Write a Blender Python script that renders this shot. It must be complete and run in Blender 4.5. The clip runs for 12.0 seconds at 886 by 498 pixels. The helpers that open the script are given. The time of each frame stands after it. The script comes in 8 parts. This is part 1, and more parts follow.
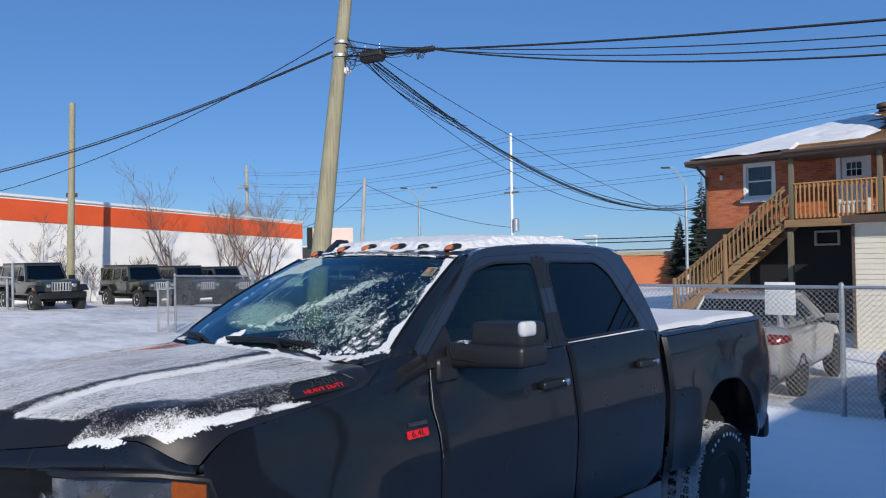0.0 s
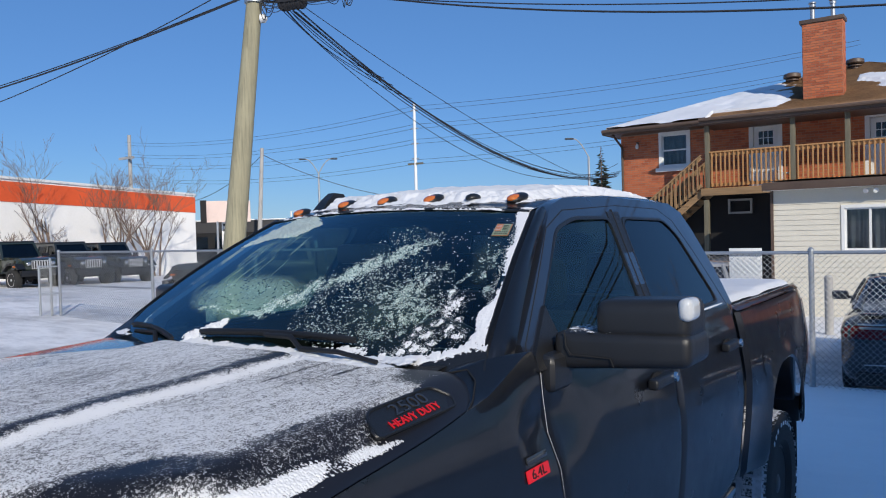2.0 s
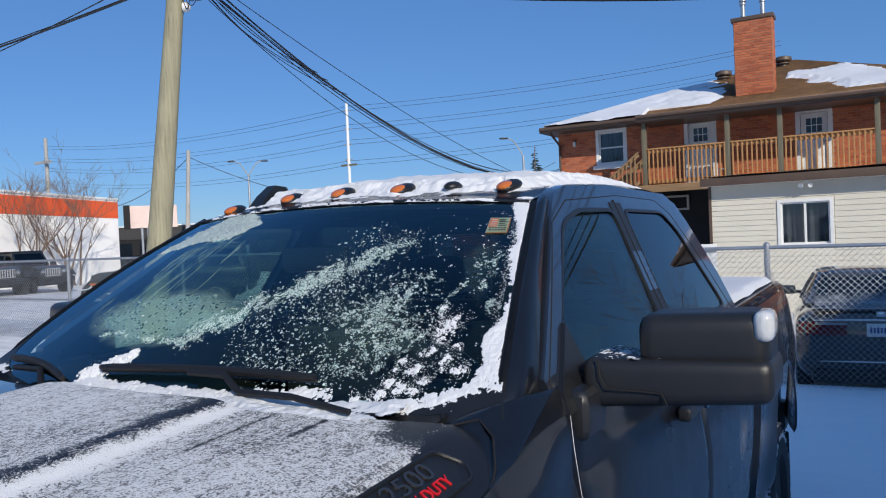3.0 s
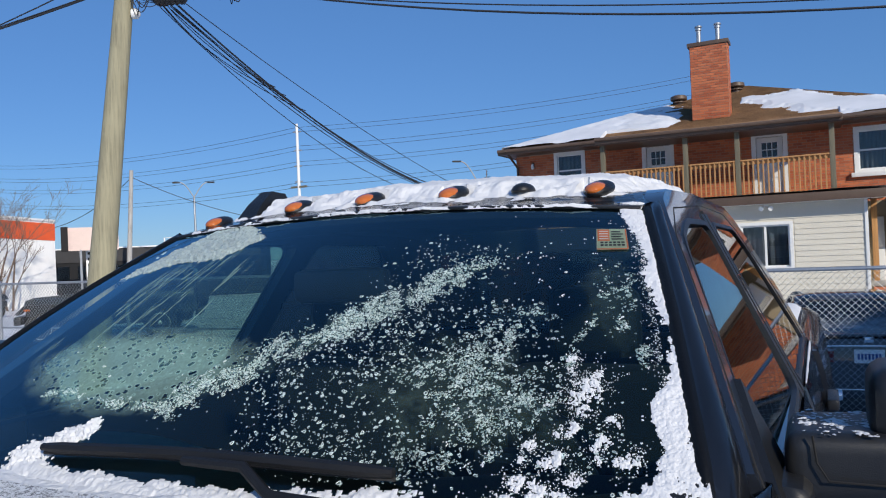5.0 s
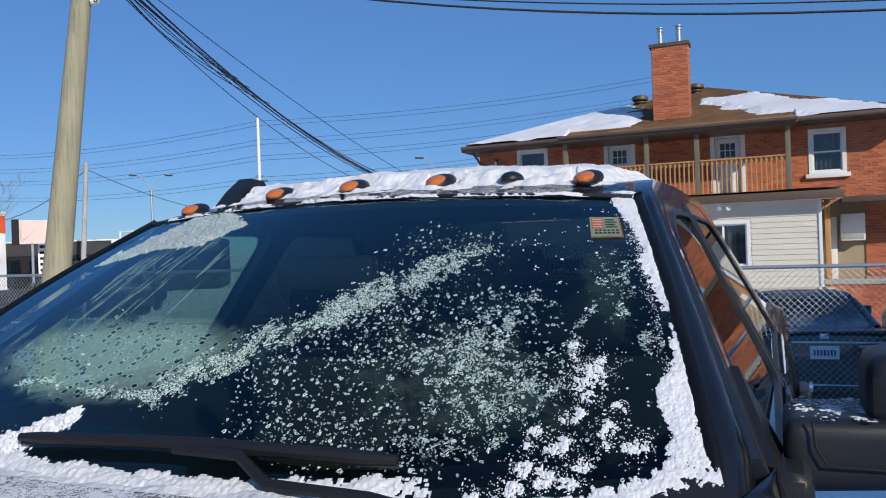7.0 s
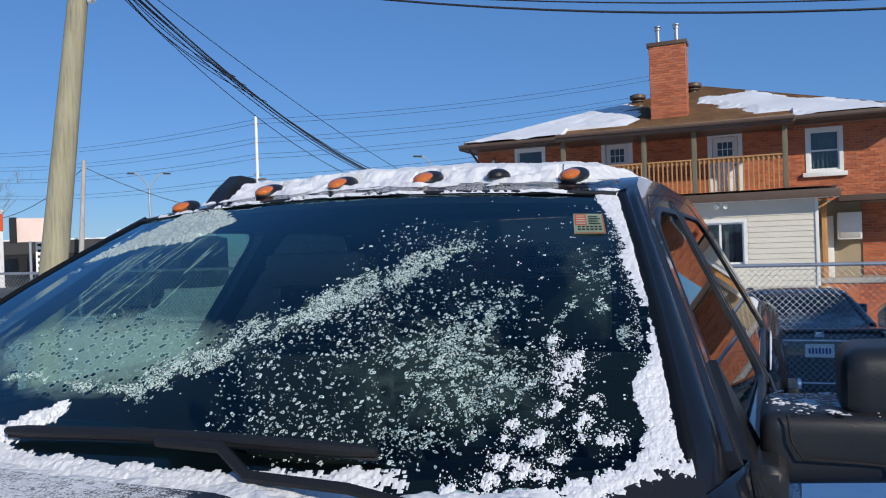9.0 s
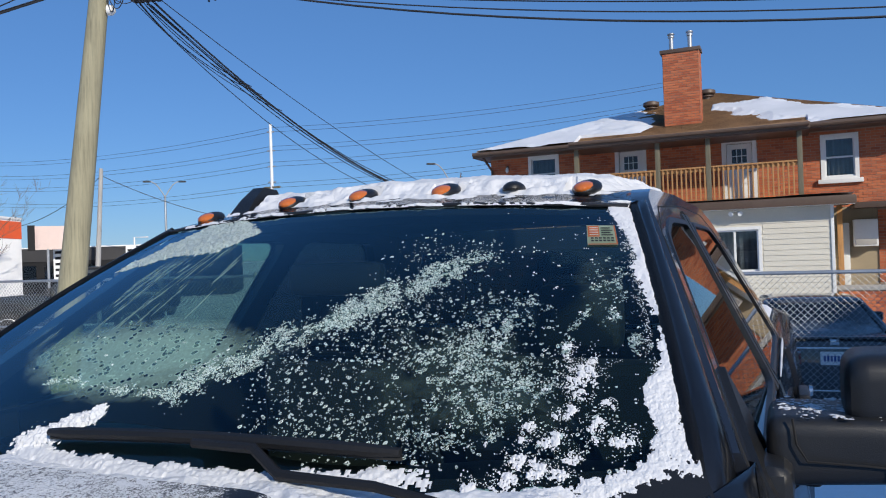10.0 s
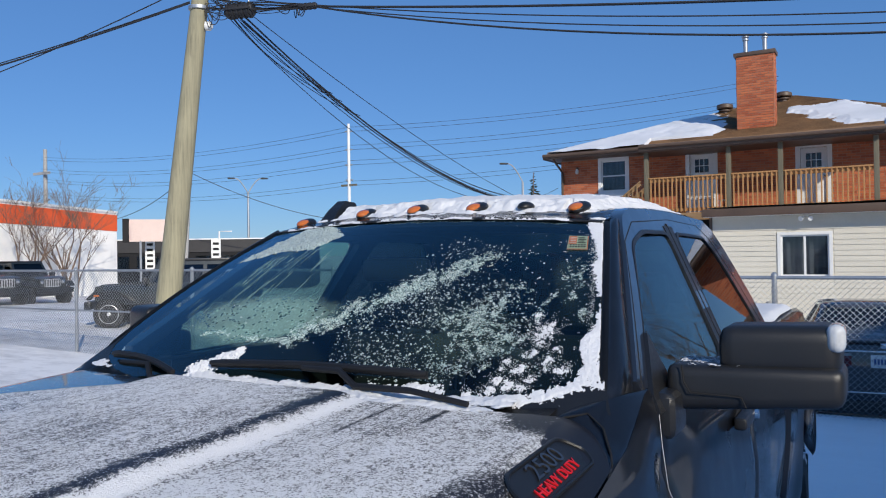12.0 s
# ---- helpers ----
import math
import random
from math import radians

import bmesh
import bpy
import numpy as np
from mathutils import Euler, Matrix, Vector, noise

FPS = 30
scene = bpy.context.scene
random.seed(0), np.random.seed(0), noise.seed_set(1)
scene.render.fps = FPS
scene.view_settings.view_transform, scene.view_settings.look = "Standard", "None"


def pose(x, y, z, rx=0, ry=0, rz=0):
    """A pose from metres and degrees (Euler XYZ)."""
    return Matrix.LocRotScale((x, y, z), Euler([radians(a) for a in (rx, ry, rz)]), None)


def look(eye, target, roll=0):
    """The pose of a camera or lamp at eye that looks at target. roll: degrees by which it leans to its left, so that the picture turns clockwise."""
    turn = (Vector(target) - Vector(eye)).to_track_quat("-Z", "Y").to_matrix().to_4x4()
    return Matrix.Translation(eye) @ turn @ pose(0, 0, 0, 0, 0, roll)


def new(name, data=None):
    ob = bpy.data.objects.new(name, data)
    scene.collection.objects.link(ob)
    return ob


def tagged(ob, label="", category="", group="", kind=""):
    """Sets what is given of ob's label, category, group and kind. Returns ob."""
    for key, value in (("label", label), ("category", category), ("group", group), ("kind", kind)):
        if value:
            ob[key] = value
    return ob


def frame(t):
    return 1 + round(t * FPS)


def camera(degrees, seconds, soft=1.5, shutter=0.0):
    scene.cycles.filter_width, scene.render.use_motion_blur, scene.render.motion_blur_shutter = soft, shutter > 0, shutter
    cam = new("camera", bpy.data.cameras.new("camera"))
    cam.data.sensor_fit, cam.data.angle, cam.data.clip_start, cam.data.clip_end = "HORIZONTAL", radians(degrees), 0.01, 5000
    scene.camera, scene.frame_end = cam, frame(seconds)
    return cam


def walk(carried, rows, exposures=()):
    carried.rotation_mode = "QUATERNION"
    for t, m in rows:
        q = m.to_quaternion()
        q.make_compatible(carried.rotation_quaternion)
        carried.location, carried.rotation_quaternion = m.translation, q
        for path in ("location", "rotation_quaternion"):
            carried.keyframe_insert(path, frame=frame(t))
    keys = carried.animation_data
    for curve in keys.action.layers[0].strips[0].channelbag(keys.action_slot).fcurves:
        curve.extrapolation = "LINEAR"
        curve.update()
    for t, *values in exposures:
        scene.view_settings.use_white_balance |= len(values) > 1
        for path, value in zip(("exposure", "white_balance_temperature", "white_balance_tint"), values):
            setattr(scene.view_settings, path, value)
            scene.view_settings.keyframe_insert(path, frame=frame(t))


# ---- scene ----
cam = camera(60.5, 12.0, soft=1.1)
PATH = [
    (0, (3.272, -1.358, 2.066), (1.898, 0.095, 2.095), -1.0),
    (0.5, (2.909, -1.298, 2.056), (1.582, 0.199, 2.068), -1.1),
    (1, (2.615, -1.162, 2.033), (1.334, 0.374, 2.024), -1.3),
    (1.5, (2.301, -1.08, 2.015), (1.076, 0.5, 1.984), -1.4),
    (2, (2.006, -0.953, 2.01), (0.847, 0.676, 1.964), -1.6),
    (2.5, (1.802, -0.709, 2.002), (0.717, 0.971, 1.954), -2.2),
    (3, (1.555, -0.534, 2.002), (0.542, 1.189, 1.954), -2.6),
    (3.2, (1.411, -0.454, 2.014), (0.423, 1.284, 1.962), -2.4),
    (4.8, (1.063, -0.157, 1.992), (0.156, 1.625, 2.007), -2.5),
    (5, (1.008, -0.166, 1.999), (0.118, 1.625, 2.007), -2.5),
    (5.5, (0.955, -0.163, 1.989), (0.101, 1.645, 2.005), -2.2),
    (6, (0.945, -0.165, 1.987), (0.123, 1.658, 2.004), -2.0),
    (6.5, (0.934, -0.162, 1.976), (0.13, 1.669, 1.983), -1.9),
    (7, (0.94, -0.172, 1.981), (0.143, 1.662, 1.977), -2.0),
    (7.5, (0.948, -0.162, 1.974), (0.157, 1.675, 1.958), -2.0),
    (9.5, (0.974, -0.191, 1.977), (0.176, 1.643, 1.977), -1.9),
    (10, (0.987, -0.237, 1.983), (0.162, 1.585, 1.995), -2.0),
    (10.5, (1.122, -0.318, 1.985), (0.251, 1.482, 2.008), -2.2),
    (11, (1.237, -0.395, 1.998), (0.318, 1.382, 2.027), -2.2),
    (11.5, (1.313, -0.543, 1.99), (0.352, 1.211, 2.019), -1.8),
    (12, (1.414, -0.823, 1.984), (0.417, 0.911, 1.996), -0.9),
]
walk(cam, [(t, look(eye, target, roll)) for t, eye, target, roll in PATH])

# ---- light ----
SUN_EL, SUN_AZ = radians(27.0), radians(127.0)
world = bpy.data.worlds.new("world")
scene.world = world
world.use_nodes = True
wn = world.node_tree.nodes
sky = wn.new("ShaderNodeTexSky")
sky.sky_type = "NISHITA"
sky.sun_disc = False
sky.sun_elevation, sky.sun_rotation = SUN_EL, SUN_AZ
sky.air_density, sky.dust_density, sky.ozone_density = 1.0, 0.0, 3.0
wn["Background"].inputs["Strength"].default_value = 0.100
tint = wn.new("ShaderNodeMix")
tint.data_type, tint.blend_type = "RGBA", "MULTIPLY"
tint.inputs[0].default_value, tint.inputs[7].default_value = 1.0, (0.58, 0.80, 1.14, 1)
world.node_tree.links.new(sky.outputs[0], tint.inputs[6])
haze = wn.new("ShaderNodeMix")
haze.data_type = "RGBA"
haze.inputs[0].default_value, haze.inputs[7].default_value = 0.5, (0.85, 2.40, 5.5, 1)
world.node_tree.links.new(tint.outputs[2], haze.inputs[6])
world.node_tree.links.new(haze.outputs[2], wn["Background"].inputs[0])
sun = new("sun", bpy.data.lights.new("sun", "SUN"))
sun.data.energy, sun.data.angle, sun.data.color = 4.1, radians(0.53), (1.0, 0.93, 0.82)
to_sun = Vector((math.sin(SUN_AZ) * math.cos(SUN_EL), math.cos(SUN_AZ) * math.cos(SUN_EL), math.sin(SUN_EL)))
sun.matrix_world = look((0, 0, 60), tuple(Vector((0, 0, 60)) - to_sun))

# ---- materials ----


class Nodes:
    """Small helper round a node material."""

    def __init__(self, name):
        self.mat = bpy.data.materials.new(name)
        self.mat.use_nodes = True
        self.tree = self.mat.node_tree
        self.bsdf = self.tree.nodes["Principled BSDF"]
        self.out = self.tree.nodes["Material Output"]

    def add(self, kind, **inputs):
        node = self.tree.nodes.new(kind)
        for key, value in inputs.items():
            self.put(node, key.replace("_", " "), value)
        return node

    def put(self, node, key, value):
        slot = node.inputs[key]
        if isinstance(value, bpy.types.NodeSocket):
            self.tree.links.new(value, slot)
        else:
            slot.default_value = value

    def coords(self, which="Object", scale=(1, 1, 1)):
        c = self.add("ShaderNodeTexCoord")
        m = self.add("ShaderNodeMapping", Vector=c.outputs[which])
        m.inputs["Scale"].default_value = scale
        return m.outputs[0]

    def noise(self, vec, scale, detail=4.0, rough=0.6):
        return self.add("ShaderNodeTexNoise", Vector=vec, Scale=scale, Detail=detail, Roughness=rough).outputs[0]

    def ramp(self, fac, stops):
        r = self.add("ShaderNodeValToRGB", Fac=fac)
        el = r.color_ramp.elements
        while len(el) < len(stops):
            el.new(0.5)
        for e, (at, col) in zip(el, stops):
            e.position = at
            e.color = (*col, 1) if len(col) == 3 else col
        return r.outputs[0]

    def step(self, fac, lo, hi):
        m = self.add("ShaderNodeMapRange", Value=fac)
        m.inputs["From Min"].default_value, m.inputs["From Max"].default_value = lo, hi
        return m.outputs[0]

    def math(self, op, a, b=0.0):
        m = self.tree.nodes.new("ShaderNodeMath")
        m.operation = op
        self.put(m, 0, a)
        self.put(m, 1, b)
        return m.outputs[0]

    def mix(self, fac, a, b):
        m = self.tree.nodes.new("ShaderNodeMix")
        m.data_type = "RGBA"
        for i, v in ((0, fac), (6, a), (7, b)):
            if isinstance(v, bpy.types.NodeSocket):
                self.tree.links.new(v, m.inputs[i])
            else:
                m.inputs[i].default_value = v if i == 0 else (*v, 1)
        return m.outputs[2]

    def sheen(self, least, power=5.0):
        """Share of mirror gloss on a thin pane, rising towards grazing sight."""
        w = self.add("ShaderNodeLayerWeight", Blend=0.5)
        p = self.math("POWER", w.outputs["Facing"], power)
        return self.math("ADD", least, self.math("MULTIPLY", p, 1.0 - least))

    def bump(self, height, strength=0.3, distance=0.01):
        return self.add("ShaderNodeBump", Height=height, Strength=strength, Distance=distance).outputs[0]

    def done(self, **inputs):
        for key, value in inputs.items():
            if isinstance(value, tuple) and len(value) == 3:
                value = (*value, 1)
            self.put(self.bsdf, key.replace("_", " "), value)
        return self.mat


def shade(c, k):
    return tuple(min(1.0, v * k) for v in c)


def worn(name, color, rough=0.6, metal=0.0, spread=0.18, fine=60.0, coarse=3.0, bump=0.15, coat=0.0, which="Object"):
    """A surface of one colour with grain and blotches at two scales."""
    n = Nodes(name)
    v = n.coords(which)
    big, small = n.noise(v, coarse, 5), n.noise(v, fine, 3)
    both = n.math("ADD", n.math("MULTIPLY", big, 0.6), n.math("MULTIPLY", small, 0.4))
    col = n.ramp(both, [(0.3, shade(color, 1 - spread)), (0.7, shade(color, 1 + spread))])
    r = n.step(big, 0.0, 1.0)
    rr = n.math("ADD", n.math("MULTIPLY", r, 0.2), rough - 0.1)
    return n.done(Base_Color=col, Roughness=rr, Metallic=metal, Coat_Weight=coat, Normal=n.bump(small, bump, 0.004))


def paint(name, color, rough=0.3, metal=0.4, salt=0.25, flake=900.0):
    """Car paint under clear coat, with a film of dried road salt."""
    n = Nodes(name)
    v = n.coords()
    film = n.step(n.noise(v, 2.2, 6, 0.65), 0.35, 0.75)
    fleck = n.noise(v, flake, 1)
    base = n.mix(n.math("MULTIPLY", fleck, 0.25), color, shade(color, 1.8))
    col = n.mix(n.math("MULTIPLY", film, salt), base, (0.32, 0.32, 0.33))
    return n.done(Base_Color=col, Metallic=metal, Roughness=n.math("ADD", n.math("MULTIPLY", film, 0.2), rough),
                  Coat_Weight=1.0, Coat_IOR=1.6, Coat_Roughness=n.math("ADD", n.math("MULTIPLY", film, 0.06), 0.015))


def glass(name, tint=(0.25, 0.3, 0.3), clear=0.6):
    """A thin pane: tinted see-through, with a mirror gloss by Fresnel."""
    n = Nodes(name)
    see = n.add("ShaderNodeBsdfTransparent", Color=(*shade(tint, clear / 0.6), 1))
    gloss = n.add("ShaderNodeBsdfGlossy", Color=(1, 1, 1, 1), Roughness=0.015)
    m = n.add("ShaderNodeMixShader", Fac=n.sheen(0.05))
    n.tree.links.new(see.outputs[0], m.inputs[1])
    n.tree.links.new(gloss.outputs[0], m.inputs[2])
    n.tree.links.new(m.outputs[0], n.out.inputs[0])
    return n.mat


def snow_mat(name, dirt=0.0, scale=1.0):
    n = Nodes(name)
    v = n.coords()
    big, mid, fine = n.noise(v, 0.9 * scale, 6), n.noise(v, 9 * scale, 4), n.noise(v, 140 * scale, 3)
    col = n.ramp(big, [(0.3, (0.60 - dirt, 0.62 - dirt, 0.65 - dirt)), (0.65, (0.72, 0.73, 0.76))])
    h = n.math("ADD", n.math("MULTIPLY", mid, 0.7), n.math("MULTIPLY", fine, 0.3))
    return n.done(Base_Color=col, Roughness=0.65, Subsurface_Weight=0.0, Normal=n.bump(h, 0.5, 0.02), Specular_IOR_Level=0.3)


def brick_mat(name):
    """Fired clay: each brick its own tone, with fine grit and old stains across many."""
    n = Nodes(name)
    v = n.coords()
    tone = n.math("FRACT", n.math("ADD", n.add("ShaderNodeObjectInfo").outputs["Random"], n.add("ShaderNodeNewGeometry").outputs["Random Per Island"]))
    col = n.ramp(tone, [(0.0, (0.33, 0.082, 0.034)), (0.35, (0.47, 0.130, 0.052)), (0.7, (0.55, 0.168, 0.068)), (1.0, (0.40, 0.125, 0.060))])
    stain = n.step(n.noise(v, 1.1, 6), 0.35, 0.75)
    col = n.mix(n.math("MULTIPLY", stain, 0.35), col, (0.30, 0.10, 0.055))
    grit = n.noise(v, 70, 4)
    return n.done(Base_Color=col, Roughness=0.85, Normal=n.bump(grit, 0.4, 0.004))


def wood_mat(name, color, along=2):
    n = Nodes(name)
    s = [30.0, 30.0, 30.0]
    s[along] = 1.6
    grain = n.noise(n.coords("Object", tuple(s)), 1.0, 6, 0.65)
    blotch = n.noise(n.coords(), 1.3, 4)
    mixd = n.math("ADD", n.math("MULTIPLY", grain, 0.7), n.math("MULTIPLY", blotch, 0.3))
    col = n.ramp(mixd, [(0.3, shade(color, 0.6)), (0.5, color), (0.72, shade(color, 1.3))])
    return n.done(Base_Color=col, Roughness=0.8, Normal=n.bump(grain, 0.4, 0.006))


M = {
    "snow": snow_mat("snow"),
    "ground": None,
    "paint": paint("granite_paint", (0.026, 0.031, 0.044), 0.26, 0.55, 0.02),
    "black_plastic": worn("black_plastic", (0.010, 0.0105, 0.012), 0.40, 0, 0.25, 400, 4, 0.2),
    "mirror_plastic": worn("grained_mirror_plastic", (0.014, 0.0145, 0.016), 0.38, 0, 0.2, 500, 5, 0.15),
    "rubber": worn("rubber", (0.02, 0.02, 0.02), 0.8, 0, 0.3, 120, 6, 0.4),
    "chrome": worn("chrome", (0.62, 0.63, 0.65), 0.18, 1.0, 0.1, 40, 3, 0.05),
    "steel": worn("galvanised_steel", (0.42, 0.44, 0.46), 0.45, 0.7, 0.2, 80, 4, 0.15),
    "wire": worn("galvanised_wire", (0.27, 0.28, 0.29), 0.5, 0.6, 0.2, 60, 2, 0.0),
    "cable": worn("black_cable", (0.018, 0.018, 0.02), 0.6, 0, 0.2, 50, 2, 0.1),
    "brick": brick_mat("red_brick"),
    "roof": worn("brown_shingles", (0.33, 0.185, 0.085), 0.9, 0, 0.5, 18, 1.5, 0.8),
    "white": worn("white_paint", (0.74, 0.74, 0.72), 0.55, 0, 0.06, 30, 2, 0.05),
    "cream": worn("cream_vinyl", (0.66, 0.62, 0.52), 0.5, 0, 0.06, 30, 2, 0.05),
    "brown_trim": worn("brown_metal_trim", (0.10, 0.065, 0.045), 0.5, 0.0, 0.2, 30, 3, 0.1),
    "cedar": wood_mat("new_deck_wood", (0.42, 0.22, 0.085)),
    "cedar_x": wood_mat("new_deck_wood_long", (0.42, 0.22, 0.085), 0),
    "old_post": wood_mat("weathered_post", (0.14, 0.125, 0.085)),
    "pole": wood_mat("utility_pole_wood", (0.30, 0.275, 0.18)),
    "pole_grey": wood_mat("grey_pole_wood", (0.36, 0.35, 0.33)),
    "bark": worn("bark", (0.17, 0.12, 0.09), 0.9, 0, 0.3, 40, 4, 0.5),
    "store_white": worn("painted_block_white", (0.86, 0.84, 0.80), 0.8, 0, 0.07, 12, 0.7, 0.3),
    "orange": worn("orange_paint", (0.72, 0.10, 0.025), 0.7, 0, 0.12, 14, 0.8, 0.2),
    # near-black for dark parts; in hollows it stands in for their shade
    "dark": worn("black_and_recess_shade", (0.007, 0.007, 0.008), 0.8, 0, 0.3, 20, 2, 0.2),
    "pane": glass("house_pane", (0.66, 0.70, 0.72), 0.6),
    "car_glass": glass("car_glass", (0.16, 0.19, 0.21), 0.6),
    "curtain": worn("curtain", (0.45, 0.45, 0.46), 0.9, 0, 0.2, 30, 6, 0.2),
    "amber": worn("amber_lens", (0.50, 0.13, 0.022), 0.10, 0, 0.2, 90, 20, 0.1, 0.6),
    "red_lens": worn("red_lens", (0.22, 0.008, 0.010), 0.12, 0, 0.2, 90, 20, 0.1, 0.6),
    "clear_lens": worn("clear_lens", (0.62, 0.63, 0.63), 0.1, 0.1, 0.15, 90, 20, 0.1, 0.6),
    "jeep": paint("olive_paint", (0.016, 0.024, 0.013), 0.35, 0.3, 0.06),
    "jeep_dark": paint("black_car_paint", (0.011, 0.014, 0.011), 0.3, 0.3, 0.06),
    "silver": paint("silver_paint", (0.24, 0.24, 0.235), 0.4, 0.35, 0.6),
    "navy": paint("midnight_paint", (0.004, 0.005, 0.010), 0.22, 0.1, 0.03),
    "rim": worn("alloy_rim", (0.66, 0.66, 0.66), 0.4, 0.4, 0.1, 40, 5, 0.05),
    "red_text": worn("red_lettering", (0.62, 0.012, 0.02), 0.4, 0, 0.1, 60, 8, 0.05),
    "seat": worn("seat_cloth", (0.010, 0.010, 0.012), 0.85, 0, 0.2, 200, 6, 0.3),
    "tan": worn("tan_stucco", (0.36, 0.29, 0.19), 0.85, 0, 0.1, 40, 2, 0.3),
    "paper": worn("printed_card", (0.78, 0.78, 0.76), 0.6, 0, 0.04, 30, 4, 0.0),
    "concrete": worn("concrete", (0.36, 0.35, 0.33), 0.9, 0, 0.15, 25, 2, 0.4),
    "slate": worn("slate_grey_cladding", (0.19, 0.21, 0.25), 0.8, 0, 0.15, 10, 0.8, 0.3),
    "charcoal": worn("charcoal_cladding", (0.035, 0.033, 0.033), 0.6, 0, 0.2, 30, 2, 0.1),
    "faded_sign": worn("faded_pink_sign", (0.66, 0.52, 0.46), 0.6, 0, 0.08, 20, 1.5, 0.05),
    "mortar": worn("brick_mortar", (0.34, 0.25, 0.19), 0.9, 0, 0.15, 60, 2, 0.3),
    "stair": wood_mat("weathered_stair_wood", (0.27, 0.165, 0.080)),
    "stair_x": wood_mat("weathered_stair_wood_long", (0.27, 0.165, 0.080), 0),
    "needles": worn("spruce_needles", (0.035, 0.05, 0.035), 0.9, 0, 0.4, 30, 3, 0.3),
}



def ellipse(n, u, v, cu, cv, ru, rv, turn=0.0):
    """1 at the middle of an ellipse in (u, v), 0 at its rim, negative outside."""
    c, k = math.cos(radians(turn)), math.sin(radians(turn))
    du, dv = n.math("SUBTRACT", u, cu), n.math("SUBTRACT", v, cv)
    a = n.math("DIVIDE", n.math("ADD", n.math("MULTIPLY", du, c), n.math("MULTIPLY", dv, k)), ru)
    b = n.math("DIVIDE", n.math("SUBTRACT", n.math("MULTIPLY", dv, c), n.math("MULTIPLY", du, k)), rv)
    return n.math("SUBTRACT", 1.0, n.math("ADD", n.math("MULTIPLY", a, a), n.math("MULTIPLY", b, b)))


def frost_glass():
    """Windshield glass with a thin wet veil of melting ice that carries beads and running streaks; its pale green also
    stands in for the sunlit view behind.
    """
    n = Nodes("wet_windshield")
    c = n.add("ShaderNodeTexCoord")
    sep = n.add("ShaderNodeSeparateXYZ", Vector=c.outputs["UV"])
    u, v = sep.outputs[0], sep.outputs[1]
    obj = c.outputs["Object"]
    fine = n.noise(obj, 150, 4, 0.7)
    wv = n.math("MULTIPLY", n.math("SUBTRACT", n.noise(obj, 9, 5, 0.65), 0.5), 1.6)
    blot = n.math("MULTIPLY", n.math("SUBTRACT", n.noise(obj, 24, 5, 0.65), 0.5), 2.2)
    green = ellipse(n, u, v, 0.355, 0.345, 0.17, 0.115, 12)
    band = ellipse(n, u, v, 0.655, 0.52, 0.26, 0.040, 57)
    field = ellipse(n, u, v, 0.80, 0.30, 0.11, 0.20, 20)
    side = ellipse(n, u, v, 0.945, 0.55, 0.04, 0.26)
    wet_and_lit = n.step(n.math("ADD", n.math("MAXIMUM", green, -3.0), n.math("ADD", n.math("MULTIPLY", wv, 0.7), n.math("MULTIPLY", blot, 0.35))), -0.5, 0.6)
    long = n.noise(n.coords("UV", (46, 2.2, 1)), 1.0, 4, 0.6)
    streak = n.math("MULTIPLY", n.step(long, 0.57, 0.60), n.step(long, 0.655, 0.62))
    reach = n.step(n.math("ADD", ellipse(n, u, v, 0.27, 0.55, 0.16, 0.30, -12), n.math("MULTIPLY", wv, 0.4)), 0.0, 0.4)
    drops = n.add("ShaderNodeTexVoronoi", Vector=n.coords("UV", (105, 75, 1)), Scale=1.0, Randomness=1.0)
    pick = n.step(n.add("ShaderNodeSeparateColor", Color=drops.outputs["Color"]).outputs[0], 0.42, 0.46)
    dd = n.math("ADD", drops.outputs["Distance"], n.math("MULTIPLY", n.math("SUBTRACT", fine, 0.5), 0.5))
    hole = n.math("MULTIPLY", n.step(dd, 0.42, 0.34), pick)
    rim = n.math("MULTIPLY", n.math("MULTIPLY", n.step(dd, 0.56, 0.48), n.step(dd, 0.38, 0.44)), pick)
    # veil strengthened so its colour also carries the bright view through the cab
    veil = n.math("MULTIPLY", wet_and_lit, n.math("ADD", 0.22, n.math("MULTIPLY", fine, 0.36)))
    veil = n.math("MULTIPLY", veil, n.math("SUBTRACT", 1.0, hole))
    veil = n.math("ADD", veil, n.math("MULTIPLY", n.math("MULTIPLY", rim, wet_and_lit), 0.25))
    veil = n.math("MAXIMUM", veil, n.math("MULTIPLY", n.math("MULTIPLY", streak, reach), 0.32))

    def haze(shape, gain, amount):
        a = n.math("ADD", n.math("MULTIPLY", n.math("MAXIMUM", shape, -3.0), gain), n.math("ADD", wv, blot))
        return n.math("MULTIPLY", n.step(a, 0.3, 0.9), amount)
    for h in (haze(field, 1.0, 0.07), haze(side, 0.8, 0.05), haze(band, 0.7, 0.16)):
        veil = n.math("MAXIMUM", veil, n.math("MULTIPLY", h, n.math("ADD", 0.3, n.step(fine, 0.35, 0.65))))
    see = n.add("ShaderNodeBsdfTransparent", Color=(0.58, 0.74, 0.69, 1))
    nb = n.bump(n.math("MULTIPLY", n.math("ADD", rim, streak), wet_and_lit), 0.4, 0.002)
    gloss = n.add("ShaderNodeBsdfGlossy", Color=(0.55, 0.86, 1.0, 1), Roughness=0.02, Normal=nb)
    pane = n.add("ShaderNodeMixShader", Fac=n.sheen(0.034, 3.7))
    n.tree.links.new(see.outputs[0], pane.inputs[1])
    n.tree.links.new(gloss.outputs[0], pane.inputs[2])
